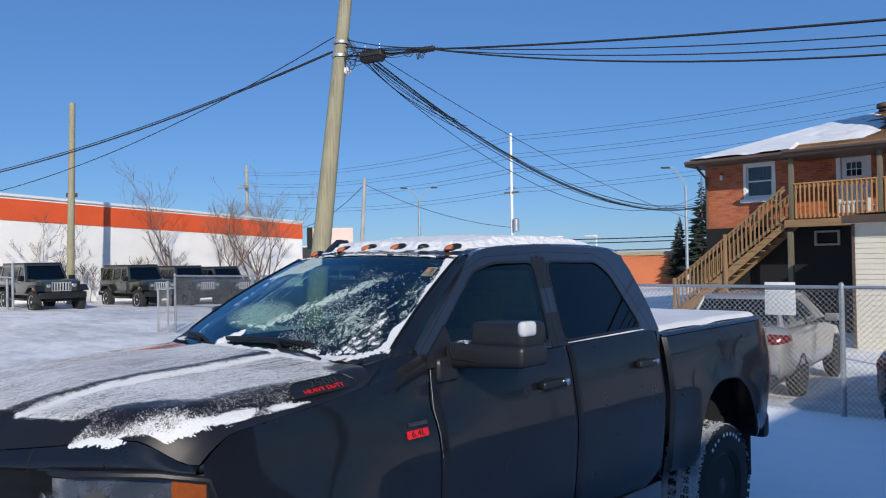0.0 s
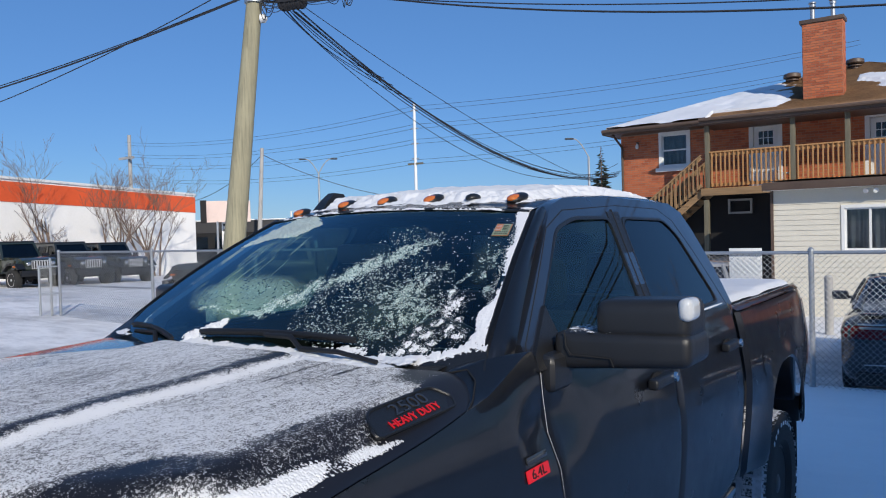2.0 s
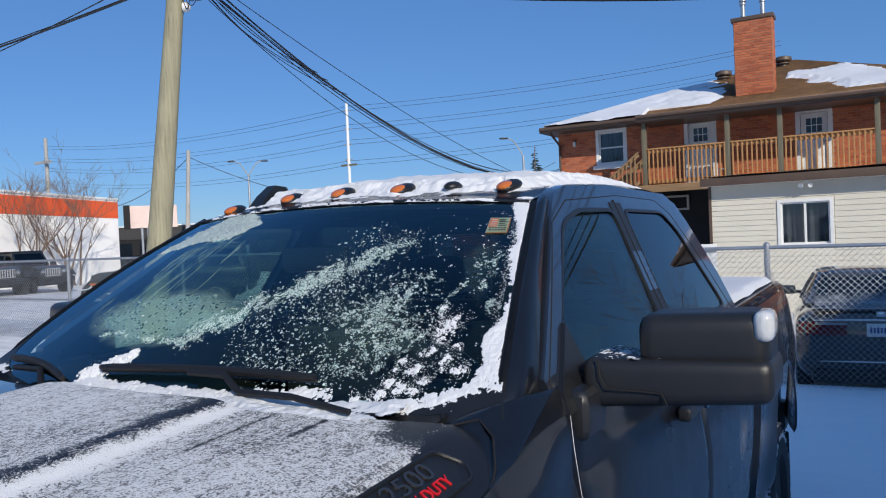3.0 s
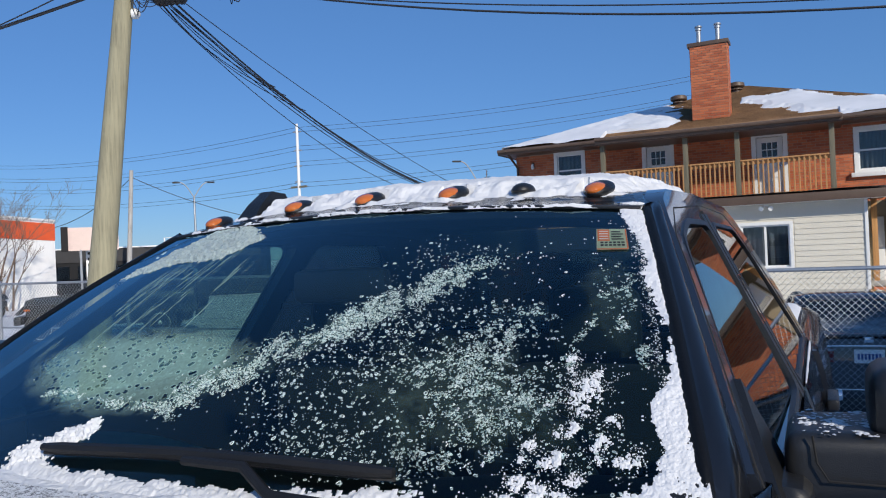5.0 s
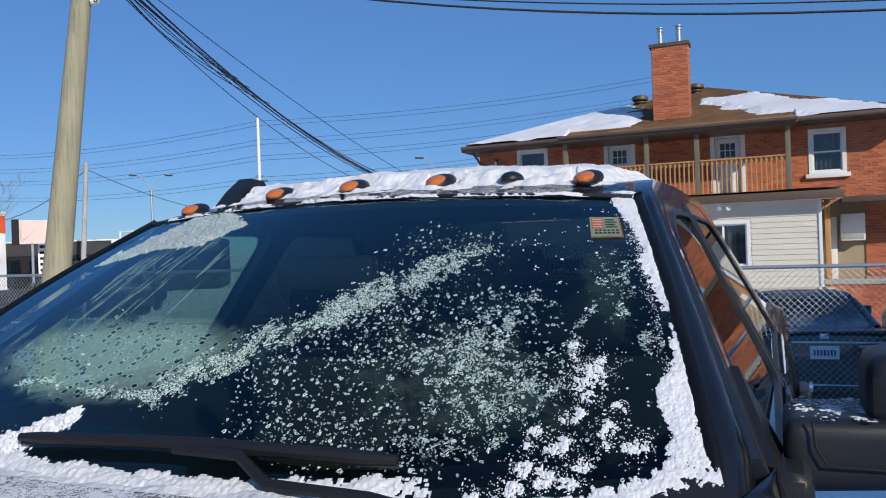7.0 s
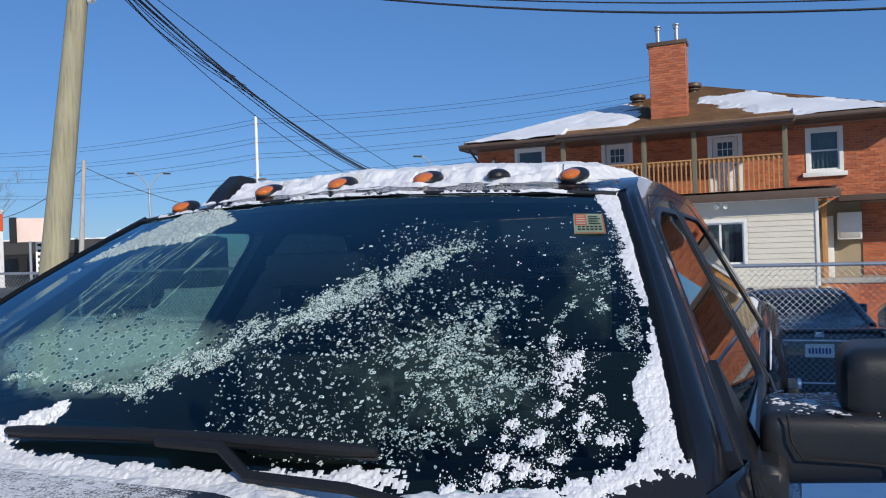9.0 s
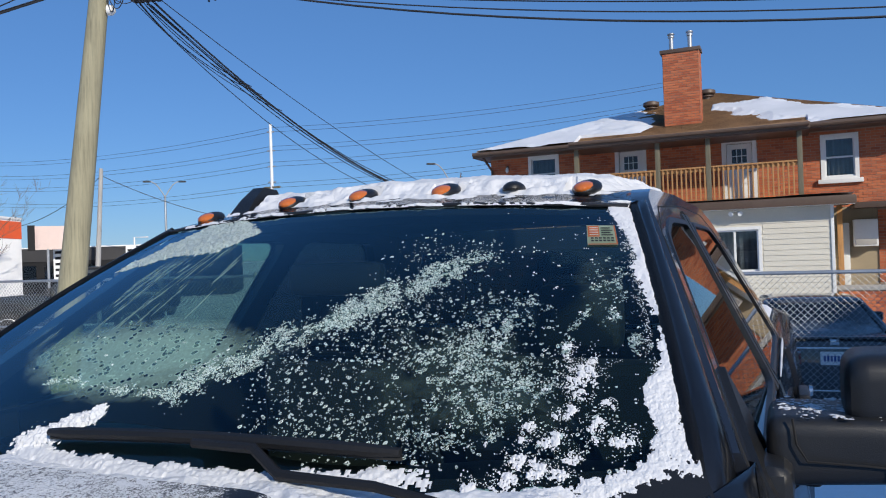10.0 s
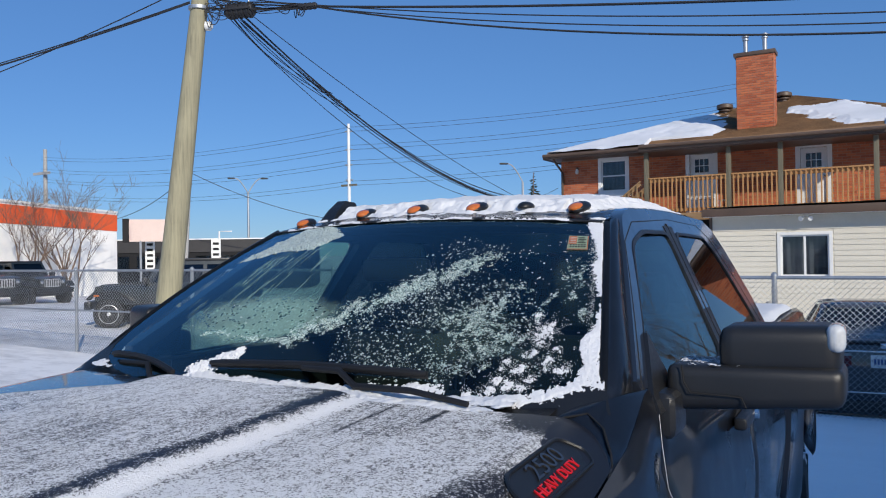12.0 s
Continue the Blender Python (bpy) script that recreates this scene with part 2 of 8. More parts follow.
    white = n.add("ShaderNodeBsdfDiffuse", Color=(0.56, 0.86, 0.72, 1))
    glow = n.add("ShaderNodeBsdfTranslucent", Color=(0.60, 0.84, 0.76, 1))
    ice = n.add("ShaderNodeMixShader", Fac=0.4)
    n.tree.links.new(white.outputs[0], ice.inputs[1])
    n.tree.links.new(glow.outputs[0], ice.inputs[2])
    out = n.add("ShaderNodeMixShader", Fac=veil)
    n.tree.links.new(pane.outputs[0], out.inputs[1])
    n.tree.links.new(ice.outputs[0], out.inputs[2])
    n.tree.links.new(out.outputs[0], n.out.inputs[0])
    return n.mat


def ice_mat(name, clear, color=(0.84, 0.93, 0.92), rough=0.18):
    """Crusted ice: part clear, part milky, with a wet sparkle."""
    n = Nodes(name)
    v = n.coords()
    fine = n.noise(v, 320, 3, 0.7)
    n.done(Base_Color=color, Roughness=rough, Specular_IOR_Level=0.7, Normal=n.bump(fine, 0.5, 0.002))
    see = n.add("ShaderNodeBsdfTransparent", Color=(0.80, 0.93, 0.92, 1))
    m = n.add("ShaderNodeMixShader", Fac=n.math("ADD", clear - 0.2, n.math("MULTIPLY", fine, 0.4)))
    n.tree.links.new(n.bsdf.outputs[0], m.inputs[1])
    n.tree.links.new(see.outputs[0], m.inputs[2])
    n.tree.links.new(m.outputs[0], n.out.inputs[0])
    return n.mat


def dark_window(name):
    """Privacy glass seen from outside, with a low band of frost."""
    n = Nodes(name)
    v = n.coords()
    sep = n.add("ShaderNodeSeparateXYZ", Vector=v)
    a = n.math("ADD", n.noise(v, 5, 6, 0.7), n.math("MULTIPLY", n.math("ABSOLUTE", n.math("SUBTRACT", sep.outputs[2], 1.10)), -2.2))
    frost = n.math("MULTIPLY", n.step(a, 0.22, 0.55), 0.28)
    return n.done(Base_Color=n.mix(frost, (0.012, 0.014, 0.018), (0.62, 0.68, 0.74)), Roughness=n.math("ADD", 0.04, n.math("MULTIPLY", frost, 0.9)), Specular_IOR_Level=0.6)


def snowy_paint():
    """Truck paint under powder snow that a brush has swept into stripes."""
    n = Nodes("snow_dusted_paint")
    c = n.add("ShaderNodeTexCoord")
    obj = c.outputs["Object"]
    sep = n.add("ShaderNodeSeparateXYZ", Vector=obj)
    x, y = sep.outputs[0], sep.outputs[1]
    warp = n.math("MULTIPLY", n.math("SUBTRACT", n.noise(obj, 7, 5), 0.5), 0.07)
    xw, yw = n.math("ADD", x, warp), n.math("ADD", y, warp)

    def bell(val, at, wide):
        d = n.math("DIVIDE", n.math("SUBTRACT", val, at), wide)
        return n.math("POWER", 2.718, n.math("MULTIPLY", n.math("MULTIPLY", d, d), -1.0))

    def spot(cu, cv, ru, rv, turn=0.0):
        return n.step(ellipse(n, xw, yw, cu, cv, ru, rv, turn), 0.0, 0.7)
    cover = n.math("ADD", 0.50, n.math("MULTIPLY", n.math("SUBTRACT", n.noise(obj, 3.2, 5), 0.5), 0.5))
    turned = n.add("ShaderNodeMapping", Vector=obj)
    turned.inputs["Rotation"].default_value = (0, 0, radians(-24))
    turned.inputs["Scale"].default_value = (30, 3.2, 3)
    brush = n.noise(turned.outputs[0], 1.0, 5, 0.6)
    straight_brush = n.noise(n.coords("Object", (36, 1.6, 3)), 1.0, 5, 0.6)
    cover = n.math("ADD", cover, n.math("MULTIPLY", n.math("SUBTRACT", brush, 0.5), 0.36))
    cover = n.math("ADD", cover, n.math("MULTIPLY", n.math("SUBTRACT", straight_brush, 0.5), 0.34))

    def more(what, amount):
        nonlocal cover
        cover = n.math("ADD", cover, n.math("MULTIPLY", what, amount))
    more(bell(xw, 0.350, 0.023), 0.40)
    more(bell(xw, 0.297, 0.027), -0.41)
    more(n.math("MULTIPLY", bell(xw, 0.285, 0.042), n.step(yw, 0.30, 0.70)), -0.25)
    more(spot(0.24, 0.72, 0.16, 0.065), -0.75)
    more(n.math("MULTIPLY", bell(x, 0.579, 0.008), n.math("MULTIPLY", n.step(yw, 0.50, 0.56), n.step(yw, 0.80, 0.74))), -0.45)
    more(n.math("MULTIPLY", bell(x, 0.455, 0.006), n.math("MULTIPLY", n.step(yw, 0.36, 0.42), n.step(yw, 0.66, 0.60))), -0.30)
    more(spot(0.735, -0.175, 0.25, 0.080, 54), -0.46)
    more(spot(0.86, 0.16, 0.085, 0.27, 0), -0.34)
    more(spot(0.80, 0.70, 0.12, 0.14, 0), -0.55)
    more(spot(0.52, 0.03, 0.16, 0.14, 20), 0.10)
    # bare paint in front, on the far edge and over the fender shoulder
    cover = n.math("SUBTRACT", cover, n.math("MULTIPLY", 2.0, n.step(n.math("SUBTRACT", n.math("MULTIPLY", n.math("SUBTRACT", yw, 0.5), 1.67), n.math("ADD", xw, 0.50)), -0.02, 0.05)))
    bare_edge = n.step(xw, -0.90, -0.84)
    bare_edge = n.math("MULTIPLY", bare_edge, n.math("MAXIMUM", n.step(n.math("ADD", yw, n.math("MULTIPLY", n.math("SUBTRACT", 1.0, n.math("MULTIPLY", xw, xw)), 0.49)), -0.05, -0.01), n.step(xw, 0.59, 0.64)))
    bare_edge = n.math("MULTIPLY", bare_edge, n.step(n.math("ADD", xw, n.math("MULTIPLY", n.step(yw, 0.30, 0.62), 0.10)), 0.945, 0.920))
    for kx, ky, c in ((0.69, -0.724, 0.725), (0.933, -0.363, 0.875)):
        side = n.math("ADD", n.math("MULTIPLY", xw, kx), n.math("MULTIPLY", yw, ky))
        bare_edge = n.math("MULTIPLY", bare_edge, n.step(side, c + 0.012, c - 0.004))
    cover = n.math("SUBTRACT", cover, n.math("MULTIPLY", n.math("SUBTRACT", 1.0, bare_edge), 1.6))
    tiny, fine, mid = n.noise(obj, 460, 2, 0.6), n.noise(obj, 190, 3, 0.75), n.noise(obj, 55, 4, 0.75)
    grains = n.math("ADD", n.math("MULTIPLY", n.math("SUBTRACT", fine, 0.5), 2.0), n.math("MULTIPLY", n.math("SUBTRACT", mid, 0.5), 1.1))
    grains = n.math("ADD", grains, n.math("MULTIPLY", n.math("SUBTRACT", tiny, 0.5), 1.3))
    s = n.math("ADD", cover, grains)
    mask = n.step(s, 0.32, 0.47)
    mask = n.math("MULTIPLY", mask, n.step(cover, -0.50, -0.20))
    veil = n.math("MULTIPLY", n.step(cover, 0.15, 0.75), 0.22)
    mask = n.math("MAXIMUM", mask, veil)
    col = n.mix(mask, (0.012, 0.013, 0.018), (0.79, 0.795, 0.805))
    bare = n.math("SUBTRACT", 1.0, n.step(mask, 0.0, 0.25))
    return n.done(Base_Color=col, Metallic=0.0, Roughness=n.math("ADD", 0.36, n.math("MULTIPLY", mask, 0.4)),
                  Coat_Weight=n.math("MULTIPLY", bare, n.math("ADD", 0.05, n.math("MULTIPLY", n.step(x, -0.1, -0.4), 0.9))), Coat_Roughness=0.06, Specular_IOR_Level=0.22, Normal=n.bump(n.math("MULTIPLY", mask, n.math("ADD", 0.6, fine)), 0.7, 0.006))


M["frost_glass"] = frost_glass()
M["snowy_paint"] = snowy_paint()
M["ice"] = ice_mat("crusted_ice", 0.40, (0.78, 0.90, 0.90))
M["crust_white"] = ice_mat("white_crust", 0.22, (0.80, 0.88, 0.86), 0.3)
M["lamp_glass"] = worn("lamp_glass", (0.34, 0.35, 0.36), 0.12, 0.7, 0.75, 9, 5, 0.3, 1.0)
M["slab_ice"] = ice_mat("melting_ice", 0.50, (0.66, 0.76, 0.74))
M["wiper_black"] = worn("wiper_black", (0.005, 0.005, 0.006), 0.6, 0, 0.3, 200, 8, 0.3)
M["ice_core"] = ice_mat("clear_ice", 0.82, (0.50, 0.66, 0.68))
M["dark_window"] = dark_window("privacy_glass")
M["clear_glass"] = glass("clear_glass", (0.56, 0.68, 0.62), 0.6)

# ---- mesh helpers ----


def mesh_of(bm, name, smooth=True):
    me = bpy.data.meshes.new(name)
    bmesh.ops.recalc_face_normals(bm, faces=bm.faces)
    bm.to_mesh(me)
    bm.free()
    if smooth:
        for p in me.polygons:
            p.use_smooth = True
        me.set_sharp_from_angle(angle=radians(35))
    return me


def part(name, bm, material, parent=None, label="", smooth=True):
    """One mesh object under a thing or a part (or on its own)."""
    me = bm if isinstance(bm, bpy.types.Mesh) else mesh_of(bm, name, smooth)
    if not me.materials:
        me.materials.append(material)
    ob = new(name, me)
    if parent is not None:
        ob.parent = parent
    if label:
        tagged(ob, label)
    return ob


def thing(name, label, category, group="", m=None, kind=""):
    ob = tagged(new(name), label, category, group, kind)
    if m is not None:
        ob.matrix_world = m
    return ob


def box(x0, y0, z0, x1, y1, z1, bevel=0.0, bm=None, segments=2):
    b = bmesh.new()
    bmesh.ops.create_cube(b, size=1.0)
    for v in b.verts:
        v.co = Vector((x0 + (v.co.x + 0.5) * (x1 - x0), y0 + (v.co.y + 0.5) * (y1 - y0), z0 + (v.co.z + 0.5) * (z1 - z0)))
    if bevel:
        bmesh.ops.bevel(b, geom=b.edges[:], offset=bevel, segments=segments, profile=0.6, affect="EDGES")
    return join(bm, b) if bm is not None else b


def join(bm, other):
    me = bpy.data.meshes.new("tmp")
    other.to_mesh(me)
    other.free()
    bm.from_mesh(me)
    bpy.data.meshes.remove(me)
    return bm


def tube(points, radius, sides=8, bm=None, caps=True):
    """A round rod along points; radius: one number or one for each point."""
    bm = bm or bmesh.new()
    pts = [Vector(p) for p in points]
    rad = radius if isinstance(radius, (list, tuple)) else [radius] * len(pts)
    rings, ref = [], None
    for i, p in enumerate(pts):
        d = (pts[min(i + 1, len(pts) - 1)] - pts[max(i - 1, 0)]).normalized()
        if ref is None:
            ref = d.orthogonal().normalized()
        ref = (ref - d * ref.dot(d)).normalized()
        side = d.cross(ref)
        rings.append([bm.verts.new(p + rad[i] * (math.cos(a) * ref + math.sin(a) * side)) for a in (2 * math.pi * k / sides for k in range(sides))])
    for a, b in zip(rings, rings[1:]):
        for k in range(sides):
            bm.faces.new((a[k], a[(k + 1) % sides], b[(k + 1) % sides], b[k]))
    if caps and len(rings) > 1:
        bm.faces.new(rings[0][::-1])
        bm.faces.new(rings[-1])
    return bm


def sheet(f, nu, nv, bm=None, keep=None, thick=0.0, uv=False):
    """A surface f(u, v) over the unit square; keep(u, v) drops cells; thick gives it a back, against the normal."""
    bm = bm or bmesh.new()
    made = {}

    def vert(i, j):
        if (i, j) not in made:
            made[i, j] = bm.verts.new(f(i / nu, j / nv))
        return made[i, j]
    lay = bm.loops.layers.uv.new("UVMap") if uv else None
    faces = []
    for i in range(nu):
        for j in range(nv):
            if keep is None or keep((i + 0.5) / nu, (j + 0.5) / nv):
                ij = ((i, j), (i + 1, j), (i + 1, j + 1), (i, j + 1))
                fc = bm.faces.new([vert(*k) for k in ij])
                if lay:
                    for lp, (a, b) in zip(fc.loops, ij):
                        lp[lay].uv = (a / nu, b / nv)
                faces.append(fc)
    if thick:
        bmesh.ops.solidify(bm, geom=faces, thickness=thick)
    return bm


def plate(outer, holes, place, thick=0.1, bm=None, step=0.0):
    """A plate cut out of (a, b) loops; place(a, b, depth) gives the point; thick is its depth."""
    bm = bm or bmesh.new()
    src = bmesh.new()
    loops = []
    for loop in [outer, *holes]:
        vs = [src.verts.new((a, b, 0)) for a, b in loop]
        loops.append(loop)
        for i in range(len(vs)):
            src.edges.new((vs[i], vs[(i + 1) % len(vs)]))
    bmesh.ops.triangle_fill(src, use_beauty=True, use_dissolve=False, edges=src.edges[:])
    src.verts.index_update()
    flat = [(v.co.x, v.co.y) for v in src.verts]
    tris = [[v.index for v in fc.verts] for fc in src.faces]
    src.free()
    front = [bm.verts.new(place(a, b, 0)) for a, b in flat]
    back = [bm.verts.new(place(a, b, thick)) for a, b in flat]
    for t in tris:
        bm.faces.new([front[i] for i in t])
        bm.faces.new([back[i] for i in reversed(t)])
    k = 0
    for loop in loops:
        n = len(loop)
        for i in range(n):
            p, q = k + i, k + (i + 1) % n
            bm.faces.new((front[p], front[q], back[q], back[p]))
        k += n
    return bm


def lathe(profile, sides=24, axis="x", bm=None):
    """Turns (along, radius) pairs round an axis."""
    bm = bm or bmesh.new()
    rings = []
    for along, r in profile:
        ring = []
        for k in range(sides):
            a = 2 * math.pi * k / sides
            c, s = r * math.cos(a), r * math.sin(a)
            ring.append(bm.verts.new({"x": (along, c, s), "y": (c, along, s), "z": (c, s, along)}[axis]))
        rings.append(ring)
    for a, b in zip(rings, rings[1:]):
        for k in range(sides):
            bm.faces.new((a[k], a[(k + 1) % sides], b[(k + 1) % sides], b[k]))
    bm.faces.new(rings[0])
    bm.faces.new(rings[-1][::-1])
    return bm


def rect(a0, b0, a1, b1):
    return [(a0, b0), (a1, b0), (a1, b1), (a0, b1)]


def lerp(a, b, t):
    return a + (b - a) * t


def curve_of(pairs):
    """A piecewise smooth function through (x, y) pairs."""
    xs, ys = [p[0] for p in pairs], [p[1] for p in pairs]

    def at(x):
        if x <= xs[0]:
            return ys[0]
        for i in range(len(xs) - 1):
            if x <= xs[i + 1]:
                t = (x - xs[i]) / (xs[i + 1] - xs[i])
                m0 = (ys[i + 1] - ys[i - 1]) / (xs[i + 1] - xs[i - 1]) if i else (ys[1] - ys[0]) / (xs[1] - xs[0])
                m1 = (ys[i + 2] - ys[i]) / (xs[i + 2] - xs[i]) if i + 2 < len(xs) else (ys[-1] - ys[-2]) / (xs[-1] - xs[-2])
                h = xs[i + 1] - xs[i]
                return ((2 * t**3 - 3 * t**2 + 1) * ys[i] + (t**3 - 2 * t**2 + t) * h * m0
                        + (-2 * t**3 + 3 * t**2) * ys[i + 1] + (t**3 - t**2) * h * m1)
        return ys[-1]
    return at


def fbm(x, y, z=0.0, octaves=4):
    return noise.fractal(Vector((x, y, z)), 1.0, 2.0, octaves)

# ---- ground ----


def ground_z(x, y):
    """The lot rises gently towards the store and falls towards the house."""
    west = max(0.0, min(1.0, (-x - 6.0) / 26.0))
    z = west * west * (3 - 2 * west) * (0.42 - 0.036 * max(-6, min(18, y - 12)))
    drop = max(0.0, min(1.0, (y - 9.2) / 1.1)) * max(0.0, min(1.0, (x + 9.0) / 8.0))
    low = max(0.0, min(1.0, (y - 11.0) / 7.0)) * max(0.0, min(1.0, (x + 12) / 8.0))
    return z - 0.27 * drop * drop * (3 - 2 * drop) - 0.08 * low



def ground_material():
    """Driven, greyish lot towards the store and the house; snow beside the truck is lightened to offset weak skylight
    in the shade.
    """
    n = Nodes("trodden_snow")
    v = n.coords()
    big, mid = n.noise(v, 0.22, 6, 0.6), n.noise(n.coords("Object", (0.8, 1.7, 1)), 1.3, 8, 0.68)
    fine = n.noise(v, 60, 3)
    sep = n.add("ShaderNodeSeparateXYZ", Vector=n.add("ShaderNodeTexCoord").outputs["Object"])
    wander = n.math("MULTIPLY", n.math("SUBTRACT", n.noise(v, 0.5, 4), 0.5), 3.0)
    # paler on the shaded side: missing skylight is put into the snow colour
    lifted = n.math("MULTIPLY", n.step(n.math("ADD", sep.outputs[0], wander), -3.5, -0.5), n.step(n.math("ADD", sep.outputs[1], n.math("MULTIPLY", wander, 0.3)), 10.2, 9.3))
    track = n.step(n.math("ADD", n.math("MULTIPLY", big, 0.5), n.math("MULTIPLY", mid, 0.5)), 0.36, 0.56)
    driven = n.mix(track, (0.42, 0.425, 0.44), (0.80, 0.80, 0.81))
    lifted_snow = n.mix(track, (0.88, 0.89, 0.91), (0.95, 0.955, 0.965))
    h = n.math("ADD", n.math("MULTIPLY", mid, 0.75), n.math("MULTIPLY", fine, 0.12))
    return n.done(Base_Color=n.mix(lifted, driven, lifted_snow), Roughness=n.math("SUBTRACT", 0.75, n.math("MULTIPLY", track, 0.1)), Specular_IOR_Level=0.3, Normal=n.bump(h, 0.5, 0.05))


M["ground"] = ground_material()


def stretch(u, near, far):
    s = 2 * u - 1
    return s * near + math.copysign(abs(s) ** 6, s) * far


def build_ground():
    def f(u, v):
        x, y = -14 + stretch(u, 42, 1500), 8 + stretch(v, 40, 1500)
        rough = 0.016 * fbm(x * 0.9, y * 0.9) + 0.02 * fbm(x * 0.25, y * 0.25, 3)
        if abs(x) < 2.2 and -2 < y < 6:
            rough *= 0.3
        return (x, y, ground_z(x, y) + rough)
    tagged(part("ground", sheet(f, 220, 220), M["ground"]), "flat parking lot under trodden, wind-swept snow", "ground", kind="structure")


build_ground()


def straight(p, q, n=2, sag=0.0):
    p, q = Vector(p), Vector(q)
    return [p.lerp(q, i / n) - Vector((0, 0, 4 * sag * (i / n) * (1 - i / n))) for i in range(n + 1)]


def cable(p, q, sag=0.5, r=0.012, n=24, name="overhead_cable", label="thin black overhead cable hanging in a slack curve"):
    return tagged(part(name, tube(straight(p, q, n, sag), r, 5), M["cable"]), label, "cable", "overhead cables")


# ---- chain-link fences ----


def chain_link(p, q, height, pitch=0.062, wire=0.0022, name="mesh"):
    """Zigzag wires between two ground points, woven as diamonds."""
    p, q = Vector(p), Vector(q)
    length = (q - p).length
    along = (q - p) / length
    side = along.cross(Vector((0, 0, 1))).normalized()
    n, rows = int(length / pitch), int(height / (pitch / 1.0))
    verts, faces = [], []

    def rod(a, b):
        d = (b - a).normalized()
        u = d.cross(side).normalized() * wire
        w = side * wire
        k = len(verts)
        verts.extend([a + u, a - 0.5 * u + w, a - 0.5 * u - w, b + u, b - 0.5 * u + w, b - 0.5 * u - w])
        faces.extend([(k, k + 1, k + 4, k + 3), (k + 1, k + 2, k + 5, k + 4), (k + 2, k, k + 3, k + 5)])
    for i in range(n):
        for j in range(rows):
            s0, s1 = (0, 1) if j % 2 == 0 else (1, 0)
            a = p + along * (i + s0) * pitch + Vector((0, 0, j * pitch)) + side * 0.003 * (s0 - 0.5)
            b = p + along * (i + s1) * pitch + Vector((0, 0, (j + 1) * pitch)) + side * 0.003 * (s1 - 0.5)
            rod(a, b)
            a2 = p + along * (i + 1 - s0) * pitch + Vector((0, 0, j * pitch)) + side * 0.003 * (0.5 - s0)
            b2 = p + along * (i + 1 - s1) * pitch + Vector((0, 0, (j + 1) * pitch)) + side * 0.003 * (0.5 - s1)
            rod(a2, b2)
        # twisted tips above the top rail
        a = p + along * (i + 0.5) * pitch + Vector((0, 0, rows * pitch))
        rod(a - along * pitch * 0.3, a + Vector((0, 0, 0.03)) + along * 0.012)
        rod(a + along * pitch * 0.3, a + Vector((0, 0, 0.03)) - along * 0.012)
    me = bpy.data.meshes.new(name)
    me.from_pydata(verts, [], faces)
    return me


def fence(points, height, posts, label, pitch=0.062, wire=0.0022, rail=0.022, post=0.032, base=None, bottom=0.0, mid=False):
    """posts: distances from the first point, along the line, that carry an upright."""
    p, q = Vector(points[0]), Vector(points[1])
    fz = thing("chain_link_fence", label, "fence")
    length = (q - p).length
    d = (q - p) / length
    for s in posts:
        at = p + d * s
        bm = tube([at + Vector((0, 0, -0.1)), at + Vector((0, 0, height + 0.02))], post, 12)
        cap = lathe([(0, post * 1.18), (0.025, post * 1.12), (0.05, post * 0.45)], 12, "z")
        bmesh.ops.translate(cap, vec=at + Vector((0, 0, height + 0.015)), verts=cap.verts)
        ob = part("post", bm, M["steel"], fz)
        part("cap", cap, M["steel"], ob)
        for k in range(4):
            band = lathe([(-0.012, post * 1.12), (0.012, post * 1.12)], 12, "z")
            bmesh.ops.translate(band, vec=at + Vector((0, 0, height * (0.12 + 0.26 * k))), verts=band.verts)
            part("band", band, M["steel"], ob)
    part("top_rail", tube(straight(p + Vector((0, 0, height)), q + Vector((0, 0, height)), 6), rail, 10), M["steel"], fz)
    if mid:
        part("bottom_rail", tube(straight(p + Vector((0, 0, mid)), q + Vector((0, 0, mid)), 4), rail * 0.8, 8), M["steel"], fz)
    off = d.cross(Vector((0, 0, 1))).normalized() * (post + 0.004)
    part("mesh", chain_link(p + off + Vector((0, 0, bottom)), q + off + Vector((0, 0, bottom)), height - bottom + 0.01, pitch, wire), M["wire"], fz, smooth=False)
    return fz


FENCE_Y = 9.15
fence(((-3.4, FENCE_Y, 0.0), (7.5, FENCE_Y, 0.0)), 1.63, (0.6, 3.7, 6.8, 9.9), "galvanised chain-link fence with round steel posts and top rail", 0.072, 0.0026)
board = thing("fence_sign", "blank white sign board wired to the chain-link fence", "sign")
part("panel", box(-0.67, FENCE_Y + 0.022, 1.25, -0.27, FENCE_Y + 0.034, 1.69, 0.006), M["paper"], board)
for sx in (-0.63, -0.31):
    part("wire_tie", tube([(sx, FENCE_Y + 0.036, 1.60), (sx, FENCE_Y - 0.05, 1.60)], 0.004, 6), M["wire"], board)

# the same fence goes on behind the truck to the lot entrance
fence(((-16.55, 8.8, 0.02), (-3.42, 9.14, 0.0)), 1.74, (0.0, 3.72, 7.0, 10.2), "tall galvanised chain-link fence running to the lot entrance", 0.075, 0.0028, 0.022, 0.033, mid=0.93)
gate = thing("gate_post", "steel gate post with a folded chain-link gate leaf", "gate")
for gx, gy, hh in ((-16.78, 8.70, 1.62), (-16.98, 8.52, 1.45)):
    part("post", tube([(gx, gy, -0.1), (gx, gy, hh)], 0.03, 10), M["steel"], gate)
for zz in (1.42, 0.75, 0.12):
    part("hinge_bar", tube([(-16.57, 8.79, zz), (-16.98, 8.52, zz)], 0.018, 8), M["steel"], gate)
